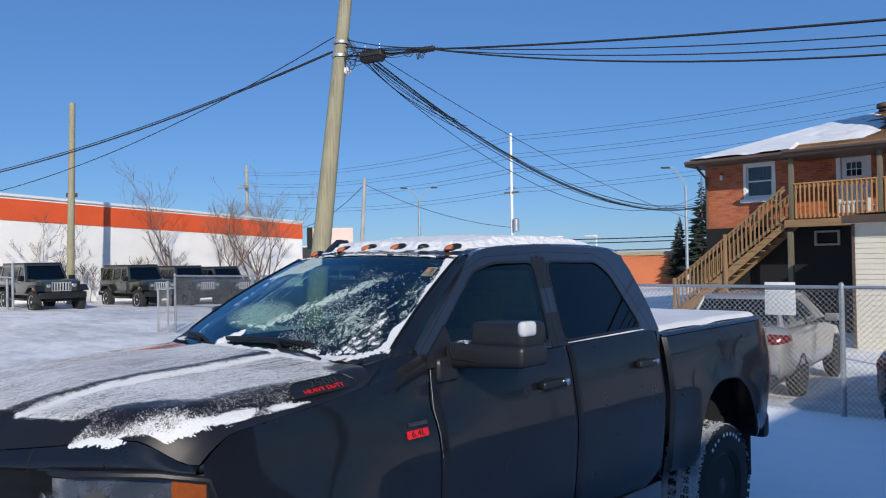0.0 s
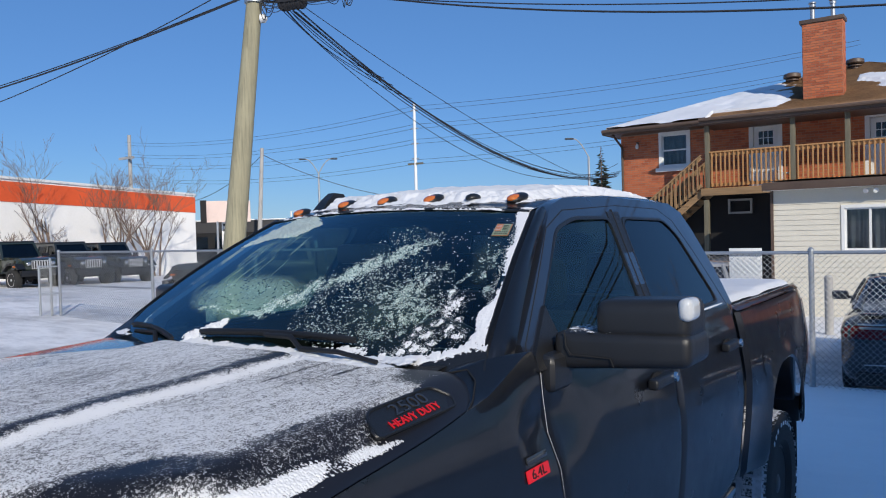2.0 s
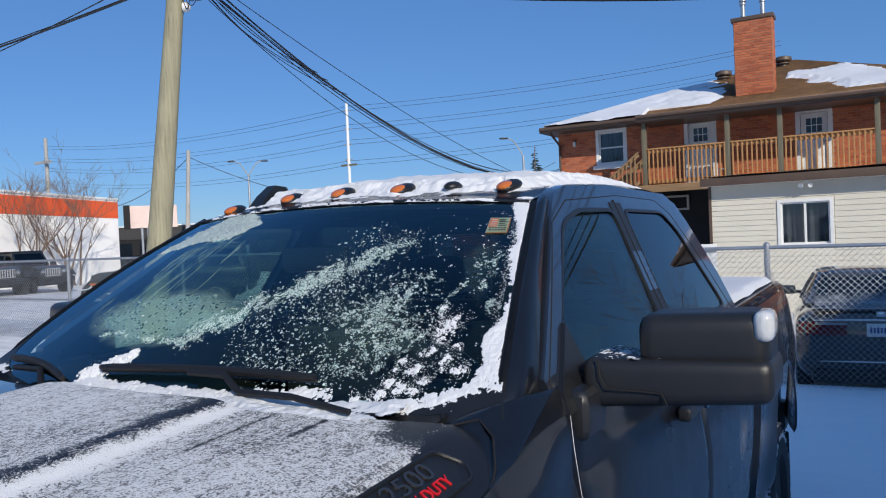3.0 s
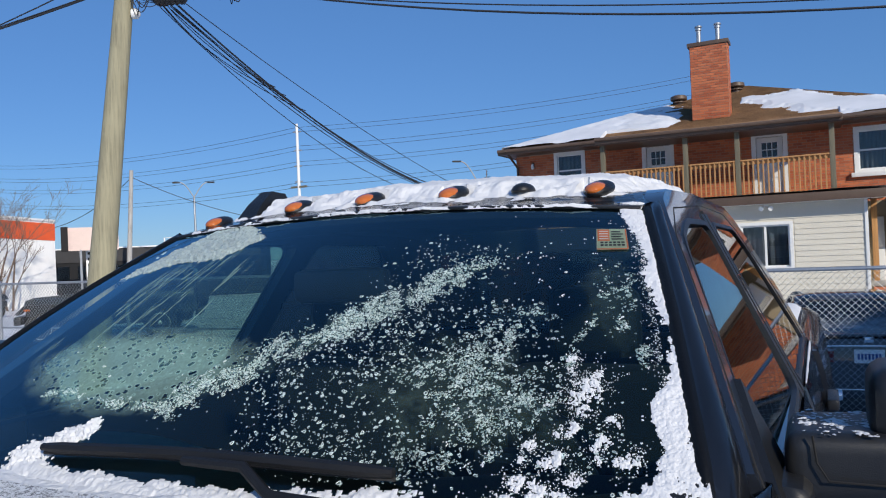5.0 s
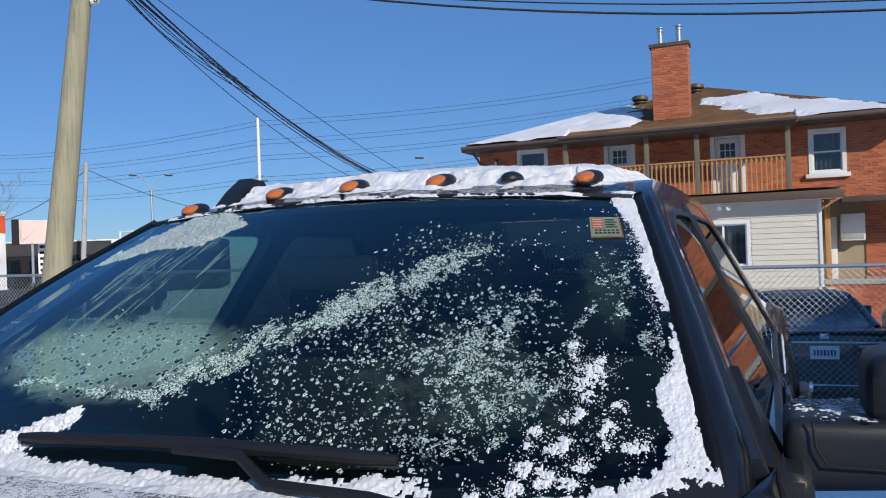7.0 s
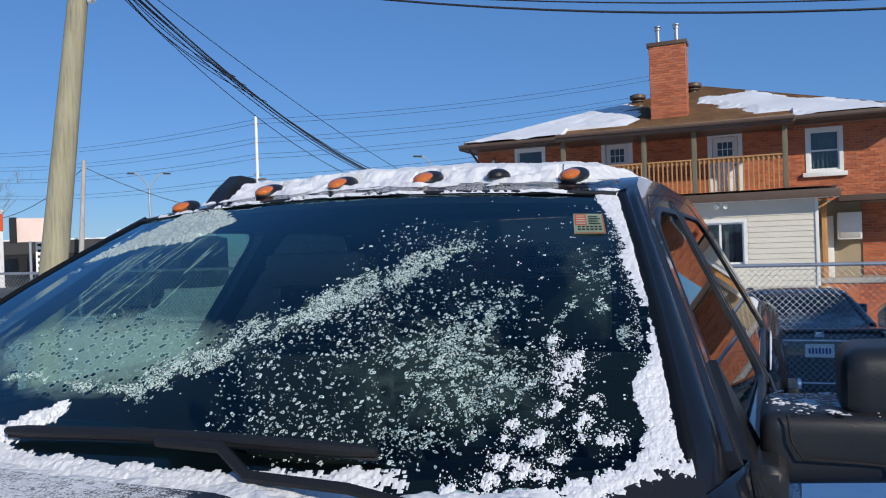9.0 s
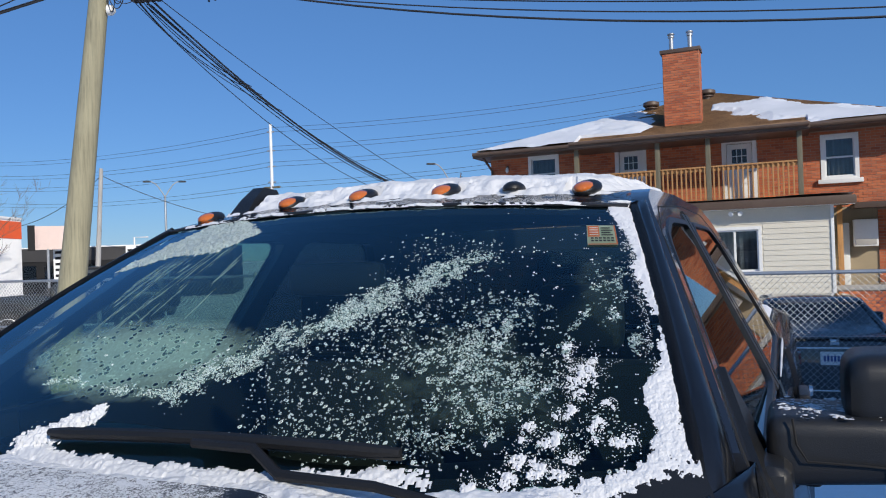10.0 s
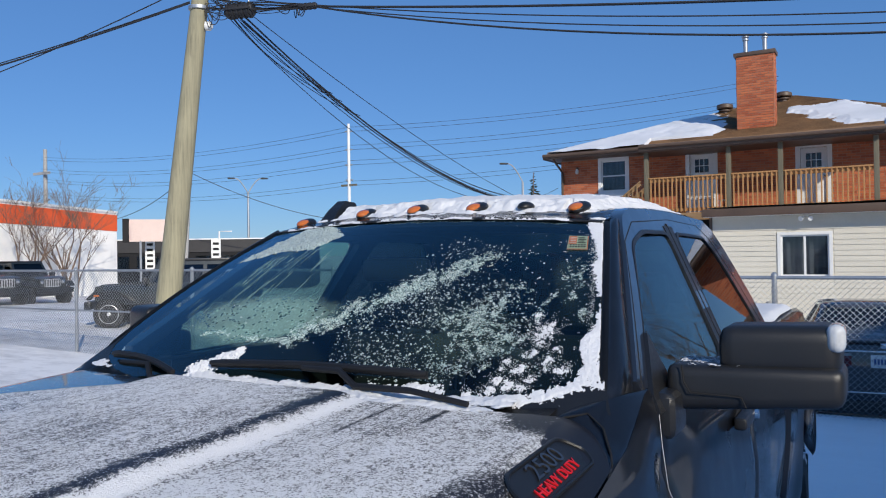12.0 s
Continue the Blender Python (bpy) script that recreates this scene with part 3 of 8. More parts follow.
part("leaf", chain_link((-16.98, 8.52, 0.1), (-16.62, 8.76, 0.1), 1.35, 0.06, 0.003), M["wire"], gate, smooth=False)
far_gate = thing("gate_post", "galvanised fence end across the entrance", "gate")
for gx in (-26.9, -27.5):
    part("post", tube([(gx, 7.9, 0.2), (gx, 7.9, 2.25 if gx > -27 else 1.75)], 0.045, 10), M["steel"], far_gate)
part("rail", tube([(-26.9, 7.9, 1.7), (-29.5, 7.6, 1.75)], 0.03, 8), M["steel"], far_gate)

# ---- brick house ----
WALL_Y, EAVE_Z, DECK_Z = 23.2, 5.03, 3.06
house = thing("house", "two-storey red brick house with a hip roof and rear porch", "house")


def xz(y):
    return lambda a, b, d: (a, y + d, b)


def yz(x):
    return lambda a, b, d: (x + d, a, b)


HOUSE_W, HOUSE_E, HOUSE_N = -7.78, 4.05, 31.6
win_l = (-6.42, 3.90, -5.58, 4.92)
win_r = (2.0, 3.70, 2.76, 4.80)
door_l = (-3.66, DECK_Z, -2.86, 4.95)
door_r = (-0.58, DECK_Z, 0.22, 4.90)
part("wall", plate(rect(HOUSE_W, -0.5, HOUSE_E, EAVE_Z), [rect(w[0], w[1], w[2], w[3]) for w in (win_l, win_r)] + [rect(d[0], d[1], d[2], d[3]) for d in (door_l, door_r)],
                  xz(WALL_Y), 0.25), M["mortar"], house)
part("wall", plate(rect(WALL_Y + 0.25, -0.5, HOUSE_N, EAVE_Z), [], yz(HOUSE_W), 0.25), M["mortar"], house)
part("wall", plate(rect(WALL_Y + 0.25, -0.5, HOUSE_N, EAVE_Z), [], yz(HOUSE_E - 0.25), 0.25), M["mortar"], house)
part("wall", plate(rect(HOUSE_W, -0.5, HOUSE_E, EAVE_Z), [], xz(HOUSE_N), 0.25), M["mortar"], house)


def hip_roof():
    ov = 0.55
    x0, x1, y0, y1 = HOUSE_W - 0.26, HOUSE_E + ov, WALL_Y - ov - 0.35, HOUSE_N + ov
    apex = [(-1.45, 27.3, 7.13), (-0.95, 27.3, 7.13)]
    z = 5.12
    bm = bmesh.new()
    c = [bm.verts.new(p) for p in ((x0, y0, z), (x1, y0, z), (x1, y1, z), (x0, y1, z))]
    a = [bm.verts.new(p) for p in apex]
    for fc in ((c[0], c[1], a[1], a[0]), (c[1], c[2], a[1]), (c[2], c[3], a[0], a[1]), (c[3], c[0], a[0])):
        bm.faces.new(fc)
    bmesh.ops.solidify(bm, geom=bm.faces[:], thickness=0.05)
    return bm, (x0, x1, y0, y1, z)


bm, (RX0, RX1, RY0, RY1, RZ) = hip_roof()
roof = part("roof", bm, M["roof"], house, "brown asphalt shingle hip roof, partly under snow", smooth=False)
# soffit and fascia
part("soffit", box(RX0 + 0.02, RY0 + 0.02, RZ - 0.12, RX1 - 0.02, RY1 - 0.02, RZ - 0.09), M["brown_trim"], roof)
for b in ((RX0 - 0.02, RY0 - 0.03, RX1 + 0.02, RY0), (RX0 - 0.03, RY0, RX0, RY1), (RX1, RY0, RX1 + 0.03, RY1)):
    part("fascia", box(b[0], b[1], RZ - 0.14, b[2], b[3], RZ + 0.03, 0.006), M["brown_trim"], roof)
part("gutter", tube(straight((RX0, RY0 - 0.07, RZ - 0.03), (RX1, RY0 - 0.07, RZ - 0.06), 4), 0.055, 8), M["brown_trim"], roof)
part("downspout", tube([(HOUSE_W + 0.06, RY0 + 0.05, RZ - 0.15), (HOUSE_W + 0.06, WALL_Y - 0.08, RZ - 0.5), (HOUSE_W + 0.06, WALL_Y - 0.06, -0.3)], 0.04, 8), M["brown_trim"], house)

# lower porch roof, a step in front of the main eave
PX0, PX1, PY0 = -4.75, 1.62, 21.72
part("porch_roof", plate([(PX0, 0), (PX1, 0), (PX1, 1), (PX0, 1)], [], lambda a, b, d: (a, lerp(PY0, 23.3, b), lerp(5.06, 5.40, b) - d), 0.10), M["roof"], house, smooth=False)
part("porch_fascia", box(PX0 - 0.02, PY0 - 0.04, 4.93, PX1 + 0.02, PY0, 5.09, 0.006), M["brown_trim"], house)
part("porch_gutter", tube(straight((PX0, PY0 - 0.09, 5.06), (PX1, PY0 - 0.09, 5.03), 3), 0.05, 8), M["brown_trim"], house)
part("porch_ceiling", box(PX0, PY0, 4.90, PX1, 23.19, 4.925), M["brown_trim"], house)


def window(w, y, name="window", depth=0.06, sill=True, slide=False, parent=house, wide=0.085, back=True):
    """A window: white frame, sashes, panes and sill, set into the wall at y."""
    x0, z0, x1, z1 = w
    ob = part(name, plate(rect(x0 - wide, z0 - wide * 0.6, x1 + wide, z1 + wide), [rect(x0 + 0.015, z0 + 0.015, x1 - 0.015, z1 - 0.015)], xz(y - 0.03), 0.10), M["white"], parent, "white-framed window with clear panes")
    mid = (z0 + z1) / 2 if not slide else (x0 + x1) / 2
    if slide:
        halves = [(x0 + 0.01, z0 + 0.01, mid + 0.02, z1 - 0.01), (mid - 0.02, z0 + 0.01, x1 - 0.01, z1 - 0.01)]
    else:
        halves = [(x0 + 0.01, z0 + 0.01, x1 - 0.01, mid + 0.02), (x0 + 0.01, mid - 0.02, x1 - 0.01, z1 - 0.01)]
    for k, h in enumerate(halves):
        yy = y + 0.015 + 0.03 * k
        part("sash", plate(rect(*h), [rect(h[0] + 0.045, h[1] + 0.045, h[2] - 0.045, h[3] - 0.045)], xz(yy), 0.028), M["white"], ob)
        pane = part("pane", box(h[0] + 0.04, yy + 0.010, h[1] + 0.04, h[2] - 0.04, yy + 0.016, h[3] - 0.04), M["pane"], ob)
    if sill:
        part("sill", box(x0 - 0.17, y - 0.12, z0 - 0.17, x1 + 0.17, y + 0.05, z0 - 0.05, 0.01), M["white"], ob)
    if back:
        part("curtain", sheet(lambda u, v: (lerp(x0, x1, u), y + 0.20 + 0.03 * math.sin(u * 40), lerp(z0, z1, v)), 60, 2, thick=0.004), M["curtain"], ob)
        part("reveal", box(x0 - 0.02, y + 0.251, z0 - 0.02, x1 + 0.02, y + 0.4, z1 + 0.02), M["dark"], ob)
    return ob


for w in (win_l, win_r):
    window(w, WALL_Y)


def porch_door(d):
    x0, z0, x1, z1 = d
    ob = part("door", box(x0 + 0.06, WALL_Y + 0.05, z0, x1 - 0.06, WALL_Y + 0.09, z1 - 0.06, 0.004), M["white"], house, "white panelled back door with a small gridded window")
    part("door_frame", plate([(x0 - 0.07, z0), (x0 + 0.05, z0), (x0 + 0.05, z1 - 0.05), (x1 - 0.05, z1 - 0.05), (x1 - 0.05, z0), (x1 + 0.07, z0), (x1 + 0.07, z1 + 0.07), (x0 - 0.07, z1 + 0.07)], [], xz(WALL_Y - 0.025), 0.12), M["white"], ob)
    g0, g1, h0, h1 = x0 + 0.2, x1 - 0.2, z1 - 0.62, z1 - 0.2
    part("pane", box(g0, WALL_Y + 0.038, h0, g1, WALL_Y + 0.052, h1), M["pane"], ob)
    part("pane_back", box(g0, WALL_Y + 0.0405, h0, g1, WALL_Y + 0.049, h1), M["dark"], ob)
    for k in range(1, 3):
        xx = lerp(g0, g1, k / 3)
        part("muntin", box(xx - 0.01, WALL_Y + 0.028, h0, xx + 0.01, WALL_Y + 0.04, h1), M["white"], ob)
    for k in range(0, 3):
        zz = lerp(h0, h1, k / 2)
        part("muntin", box(g0 - 0.012, WALL_Y + 0.026, zz - 0.01, g1 + 0.012, WALL_Y + 0.04, zz + 0.01), M["white"], ob)
    for hgt in (0.25, 0.75):
        part("panel", box(x0 + 0.17, WALL_Y + 0.04, z0 + hgt - 0.12, x1 - 0.17, WALL_Y + 0.055, z0 + hgt + 0.3, 0.008), M["white"], ob)
    knob = lathe([(0, 0.012), (0.03, 0.012), (0.04, 0.03), (0.06, 0.03), (0.07, 0.01)], 12, "y")
    bmesh.ops.translate(knob, vec=(x1 - 0.12, WALL_Y - 0.03, z0 + 0.95), verts=knob.verts)
    part("door_knob", knob, M["chrome"], ob)


porch_door(door_l)
porch_door(door_r)

# chimney with two flues
CH = (-2.25, 23.44, -1.20, 23.98)
chim = part("chimney", box(CH[0], CH[1], 5.2, CH[2], CH[3], 7.76), M["mortar"], house, "tall red brick chimney with two metal flues", smooth=False)
part("cap", box(CH[0] - 0.07, CH[1] - 0.05, 7.76, CH[2] + 0.05, CH[3] + 0.05, 7.87, 0.012), M["brown_trim"], chim)
part("flashing", box(CH[0] - 0.03, CH[1] - 0.03, 5.3, CH[2] + 0.03, CH[3] + 0.03, 5.50, 0.006), M["steel"], chim)
for fx in (-2.01, -1.47):
    prof = [(7.90, 0.065), (8.30, 0.065), (8.31, 0.09), (8.36, 0.09), (8.365, 0.06), (8.40, 0.06), (8.405, 0.11), (8.44, 0.10), (8.47, 0.02)]
    fl = lathe(prof, 16, "z")
    bmesh.ops.translate(fl, vec=(fx, 23.70, -0.03), verts=fl.verts)
    part("flue", fl, M["steel"], chim)
for vx, vy, vz in ((-3.0, 25.9, 6.46), (-1.28, 26.7, 6.80)):
    pipe = lathe([(vz - 0.3, 0.13), (vz + 0.10, 0.13), (vz + 0.12, 0.20), (vz + 0.16, 0.20)], 16, "z")
    hood_bm = lathe([(vz + 0.20, 0.24), (vz + 0.23, 0.27), (vz + 0.33, 0.26), (vz + 0.37, 0.16), (vz + 0.375, 0.01)], 16, "z")
    for b in (pipe, hood_bm):
        bmesh.ops.translate(b, vec=(vx, vy, 0), verts=b.verts)
    join(pipe, box(vx - 0.05, vy - 0.05, vz + 0.1, vx + 0.05, vy + 0.05, vz + 0.3))
    v = part("roof_vent", pipe, M["brown_trim"], roof)
    part("vent_hood", hood_bm, M["brown_trim"], v)

# deck, posts and railings
part("deck", box(-4.75, 21.75, DECK_Z - 0.10, 1.6, WALL_Y - 0.002, DECK_Z, 0.01), M["cedar_x"], house)
part("deck_beam", box(-4.75, 21.70, DECK_Z - 0.22, 1.6, 21.74, DECK_Z - 0.02, 0.006), M["stair_x"], house)
RAIL_Y, POSTS = 22.0, (-4.62, -2.28, -0.92, 1.38)
for px in POSTS:
    part("porch_post", box(px - 0.065, RAIL_Y - 0.065, DECK_Z, px + 0.065, RAIL_Y + 0.065, 4.92, 0.008), M["old_post"], house, "weathered greenish square porch post")


def balusters(x0, x1, z0, z1, y, slope=0.0, step=0.125, parent=house, wood="cedar"):
    rail = part("railing", box(0, y - 0.075, -0.02, 1, y + 0.045, 0.02, 0.004), M[wood + "_x"], parent, "new honey-coloured wooden railing")
    me_a = mesh_of(box(-0.019, -0.019, 0.0, 0.019, 0.019, z1 - z0 + 0.02, 0.003), "baluster")
    me_a.materials.append(M[wood])
    ln = math.hypot(x1 - x0, slope * (x1 - x0))
    rail.matrix_world = Matrix.Translation((x0, 0, z1)) @ Matrix.Rotation(-math.atan(slope), 4, "Y") @ Matrix.Diagonal((ln, 1, 1, 1))
    low = part("lower_rail", box(0, y - 0.02, -0.045, 1, y + 0.02, 0.045, 0.004), M[wood + "_x"], parent)
    low.matrix_world = Matrix.Translation((x0, 0, z0 + 0.06)) @ Matrix.Rotation(-math.atan(slope), 4, "Y") @ Matrix.Diagonal((ln, 1, 1, 1))
    up = part("upper_rail", box(0, y - 0.02, -0.045, 1, y + 0.02, 0.045, 0.004), M[wood + "_x"], parent)
    up.matrix_world = Matrix.Translation((x0, 0, z1 - 0.075)) @ Matrix.Rotation(-math.atan(slope), 4, "Y") @ Matrix.Diagonal((ln, 1, 1, 1))
    k = 0
    x = x0 + step * 0.5
    while x < x1:
        ob = part("baluster", me_a, M[wood], parent)
        ob.location = (x, y - 0.045, z0 + slope * (x - x0))
        x += step


for a, b in zip(POSTS, POSTS[1:]):
    balusters(a + 0.07, b - 0.07, DECK_Z + 0.04, 4.12, RAIL_Y)

# stairs down along the wall
SX0, SX1, SZ0 = -8.35, -4.70, 0.15
SLOPE = (DECK_Z - SZ0) / (SX1 - SX0)
stairs = thing("staircase", "outdoor wooden staircase with honey-coloured railings", "staircase")
for yy in (21.8, 22.75):
    part("stringer", plate([(SX0, SZ0 - 0.3), (SX0 + 0.2, SZ0 - 0.2), (SX1, DECK_Z - 0.20), (SX1, DECK_Z), (SX0, SZ0 + 0.05)], [], xz(yy), 0.05), M["stair_x"], stairs)
steps_n = 15
for k in range(steps_n):
    xa = lerp(SX0, SX1, (k + 0.1) / steps_n)
    za = lerp(SZ0, DECK_Z, (k + 0.55) / steps_n)
    part("tread", box(xa, 21.78, za - 0.035, xa + 0.29, 22.82, za, 0.005), M["stair_x"], stairs, "stair")
balusters(SX0 + 0.05, SX1 - 0.05, SZ0 + 0.12, SZ0 + 1.06, 21.8, SLOPE, 0.13, stairs, "stair")
balusters(SX0 + 0.05, SX1 - 0.05, SZ0 + 0.12, SZ0 + 1.06, 22.85, SLOPE, 0.13, stairs, "stair")
for px in (-8.25, -6.55):
    zz = SZ0 + SLOPE * (px - SX0)
    part("newel_post", box(px - 0.05, 21.72, -0.4, px + 0.05, 21.82, zz + 1.12, 0.006), M["stair"], stairs)

# siding extension below the deck
EX0, EX1, EY = -2.36, 1.98, 19.6
ext = thing("extension", "low cream vinyl-sided extension with a flat snow-topped roof", "extension")
sw = (-0.72, 1.28, 0.38, 2.32)
part("wall", plate(rect(EX0, -0.6, EX1, 2.86), [rect(*sw)], xz(EY), 0.16), M["cream"], ext)
part("wall", plate(rect(EY + 0.16, -0.6, WALL_Y - 0.002, 2.86), [], yz(EX0), 0.14), M["cream"], ext)
part("wall", plate(rect(EY + 0.16, -0.6, WALL_Y - 0.002, 2.86), [], yz(EX1 - 0.14), 0.14), M["cream"], ext)
z = -0.55
while z < 2.78:
    for a, b in (((EX0, sw[0] - 0.09), (sw[2] + 0.09, EX1)) if sw[1] - 0.22 < z < sw[3] + 0.06 else ((EX0, EX1),)):
        pr = [(a, z), (b, z), (b, z + 0.128), (a, z + 0.128)]
        part("siding_board", plate(pr, [], lambda p, q, d, z=z: (p, EY - 0.018 + 0.014 * (q - z) / 0.128 + d * 0.02, q), 0.4), M["cream"], ext, smooth=False)
    z += 0.13
window(sw, EY, slide=True, sill=False, parent=ext, wide=0.06)
part("corner_trim", box(EX1 - 0.05, EY - 0.04, -0.6, EX1 + 0.02, EY + 0.05, 2.80, 0.004), M["white"], ext)
part("corner_trim", box(EX0 - 0.02, EY - 0.04, -0.6, EX0 + 0.05, EY + 0.05, 2.80, 0.004), M["brown_trim"], ext)
part("roof", box(EX0 - 0.12, EY - 0.38, 2.86, EX1 + 0.45, 21.69, 3.0, 0.01), M["brown_trim"], ext)
part("fascia", box(EX0 - 0.14, EY - 0.42, 2.80, EX1 + 0.47, EY - 0.38, 2.985, 0.01), M["brown_trim"], ext)
part("soffit", box(EX0 - 0.12, EY - 0.38, 2.80, EX1 + 0.45, EY - 0.022, 2.83), M["white"], ext)
lamp = thing("floodlight", "twin-headed white security floodlight under the eave", "lamp")
part("base", lathe([(0, 0.05), (0.02, 0.05), (0.03, 0.02)], 12, "z"), M["white"], lamp).matrix_world = pose(-0.12, EY - 0.12, 2.78, 180)
for k, ang in ((-1, 40), (1, -40)):
    hd = part("head", lathe([(0, 0.02), (0.06, 0.035), (0.12, 0.06), (0.14, 0.062), (0.145, 0.045)], 14, "z"), M["white"], lamp)
    hd.matrix_world = pose(-0.12 + 0.05 * k, EY - 0.16, 2.74, 115, 0, 0) @ pose(0, 0, 0, 0, 25 * k, 0)

# open bay left of the extension, its shade painted near-black; entry on its other side
grate = thing("wall_vent", "white louvred vent plate on the brick wall", "vent")
part("frame", plate(rect(-7.07, 2.45, -6.55, 2.73), [rect(-7.02, 2.50, -6.60, 2.68)], xz(WALL_Y - 0.045), 0.035), M["white"], grate)
for k in range(4):
    part("louvre", box(-7.02, WALL_Y - 0.038, 2.505 + 0.045 * k, -6.60, WALL_Y - 0.014, 2.535 + 0.045 * k), M["white"], grate)
sconce = thing("wall_lamp", "small bare outdoor lamp on the brick wall", "lamp")
part("base", lathe([(0, 0.05), (-0.03, 0.05), (-0.04, 0.03)], 12, "y"), M["brown_trim"], sconce).location = (-7.21, WALL_Y - 0.012, 4.72)
part("bulb", lathe([(0.0, 0.03), (-0.05, 0.05), (-0.13, 0.055), (-0.17, 0.02)], 12, "z"), M["white"], sconce).location = (-7.21, WALL_Y - 0.07, 4.70)
chest = thing("storage_box", "white plastic storage box standing on the porch deck", "box")
part("body", box(-3.52, 22.45, DECK_Z + 0.002, -2.86, 22.9, DECK_Z + 0.40, 0.02), M["white"], chest)
part("lid", box(-3.54, 22.43, DECK_Z + 0.402, -2.84, 22.92, DECK_Z + 0.47, 0.02), M["white"], chest)
stool = thing("porch_stool", "low pale plastic stool on the porch deck", "stool")
part("seat", box(-2.64, 22.4, DECK_Z + 0.33, -2.38, 22.66, DECK_Z + 0.37, 0.01), M["white"], stool)
for lx in (-2.62, -2.43):
    for ly in (22.42, 22.61):
        part("leg", box(lx, ly, DECK_Z + 0.002, lx + 0.03, ly + 0.03, DECK_Z + 0.33), M["white"], stool)
bay = thing("carport", "open bay under the porch deck, its shade painted near-black", "carport")
# the bay's deep shade is put into this wall's near-black colour
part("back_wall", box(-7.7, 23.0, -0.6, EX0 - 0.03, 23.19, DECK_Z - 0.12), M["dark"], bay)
part("bay_post", box(-4.70, 21.8, -0.6, -4.56, 21.94, DECK_Z - 0.34, 0.006), M["old_post"], bay)
part("vent_window", plate(rect(-4.3, 2.3, -3.6, 2.75), [rect(-4.24, 2.36, -3.66, 2.69)], xz(22.9), 0.09), M["concrete"], bay)
part("side_door", box(-3.0, 22.94, -0.5, -2.45, 22.99, 1.9, 0.01), M["concrete"], bay)
entry = thing("entry_porch", "recessed tan entry with a flat roof beside the extension", "porch")
part("wall", box(2.05, 21.4, -0.6, 3.06, 21.6, 2.80), M["tan"], entry)
part("wall", box(3.06, 21.37, -0.6, 6.5, 21.6, 2.80), M["mortar"], entry)
part("roof", box(2.47, 20.2, 2.74, 6.7, 22.9, 2.84, 0.01), M["brown_trim"], entry)
part("roof_edge", box(2.47, 20.16, 2.72, 6.7, 20.2, 2.86, 0.006), M["brown_trim"], entry)
part("low_wall", box(2.1, 20.6, -0.6, 6.5, 20.85, 0.75), M["mortar"], entry, smooth=False)
part("ledge", box(2.06, 20.55, 0.75, 6.5, 20.9, 0.87, 0.01), M["concrete"], entry)
part("post", box(2.12, 20.6, 0.87, 2.24, 20.72, 2.82, 0.006), M["cedar"], entry)
part("door", box(2.24, 21.3, -0.5, 2.42, 21.39, 2.4, 0.01), M["white"], entry)
ac = thing("wall_unit", "white boxy air-conditioning unit fixed to the tan wall", "air conditioner")
part("case", box(2.50, 21.05, 1.80, 3.03, 21.398, 2.47, 0.03), M["white"], ac)
part("grille", box(2.54, 21.035, 1.84, 2.99, 21.052, 1.98, 0.008), M["concrete"], ac)
cyl = thing("bollard", "round concrete bollard by the walkway", "bollard")
part("column", lathe([(-0.4, 0.085), (1.10, 0.085), (1.13, 0.06)], 16, "z"), M["concrete"], cyl).matrix_world = pose(-0.60, 16.4, -0.25)


def snow_patch(name, f, nu, nv, label, parent=None):
    """Snow lying on a surface: f(u, v) gives point, normal and depth (none: bare)."""
    bm = bmesh.new()
    grid = {}
    for i in range(nu + 1):
        for j in range(nv + 1):
            p, nrm, d = f(i / nu, j / nv)
            grid[i, j] = (Vector(p), Vector(nrm).normalized(), d)
    top, low = {}, {}

    def vert(store, k, up):
        if k not in store:
            p, nrm, d = grid[k]
            store[k] = bm.verts.new(p + nrm * (max(d, 0.0) if up else -0.004))
        return store[k]
    for i in range(nu):
        for j in range(nv):
            ks = ((i, j), (i + 1, j), (i + 1, j + 1), (i, j + 1))
            if max(grid[k][2] for k in ks) > 0.0:
                bm.faces.new([vert(top, k, True) for k in ks])
    ob = tagged(part(name, bm, M["snow"]), label, "snow", kind="stuff")
    return ob


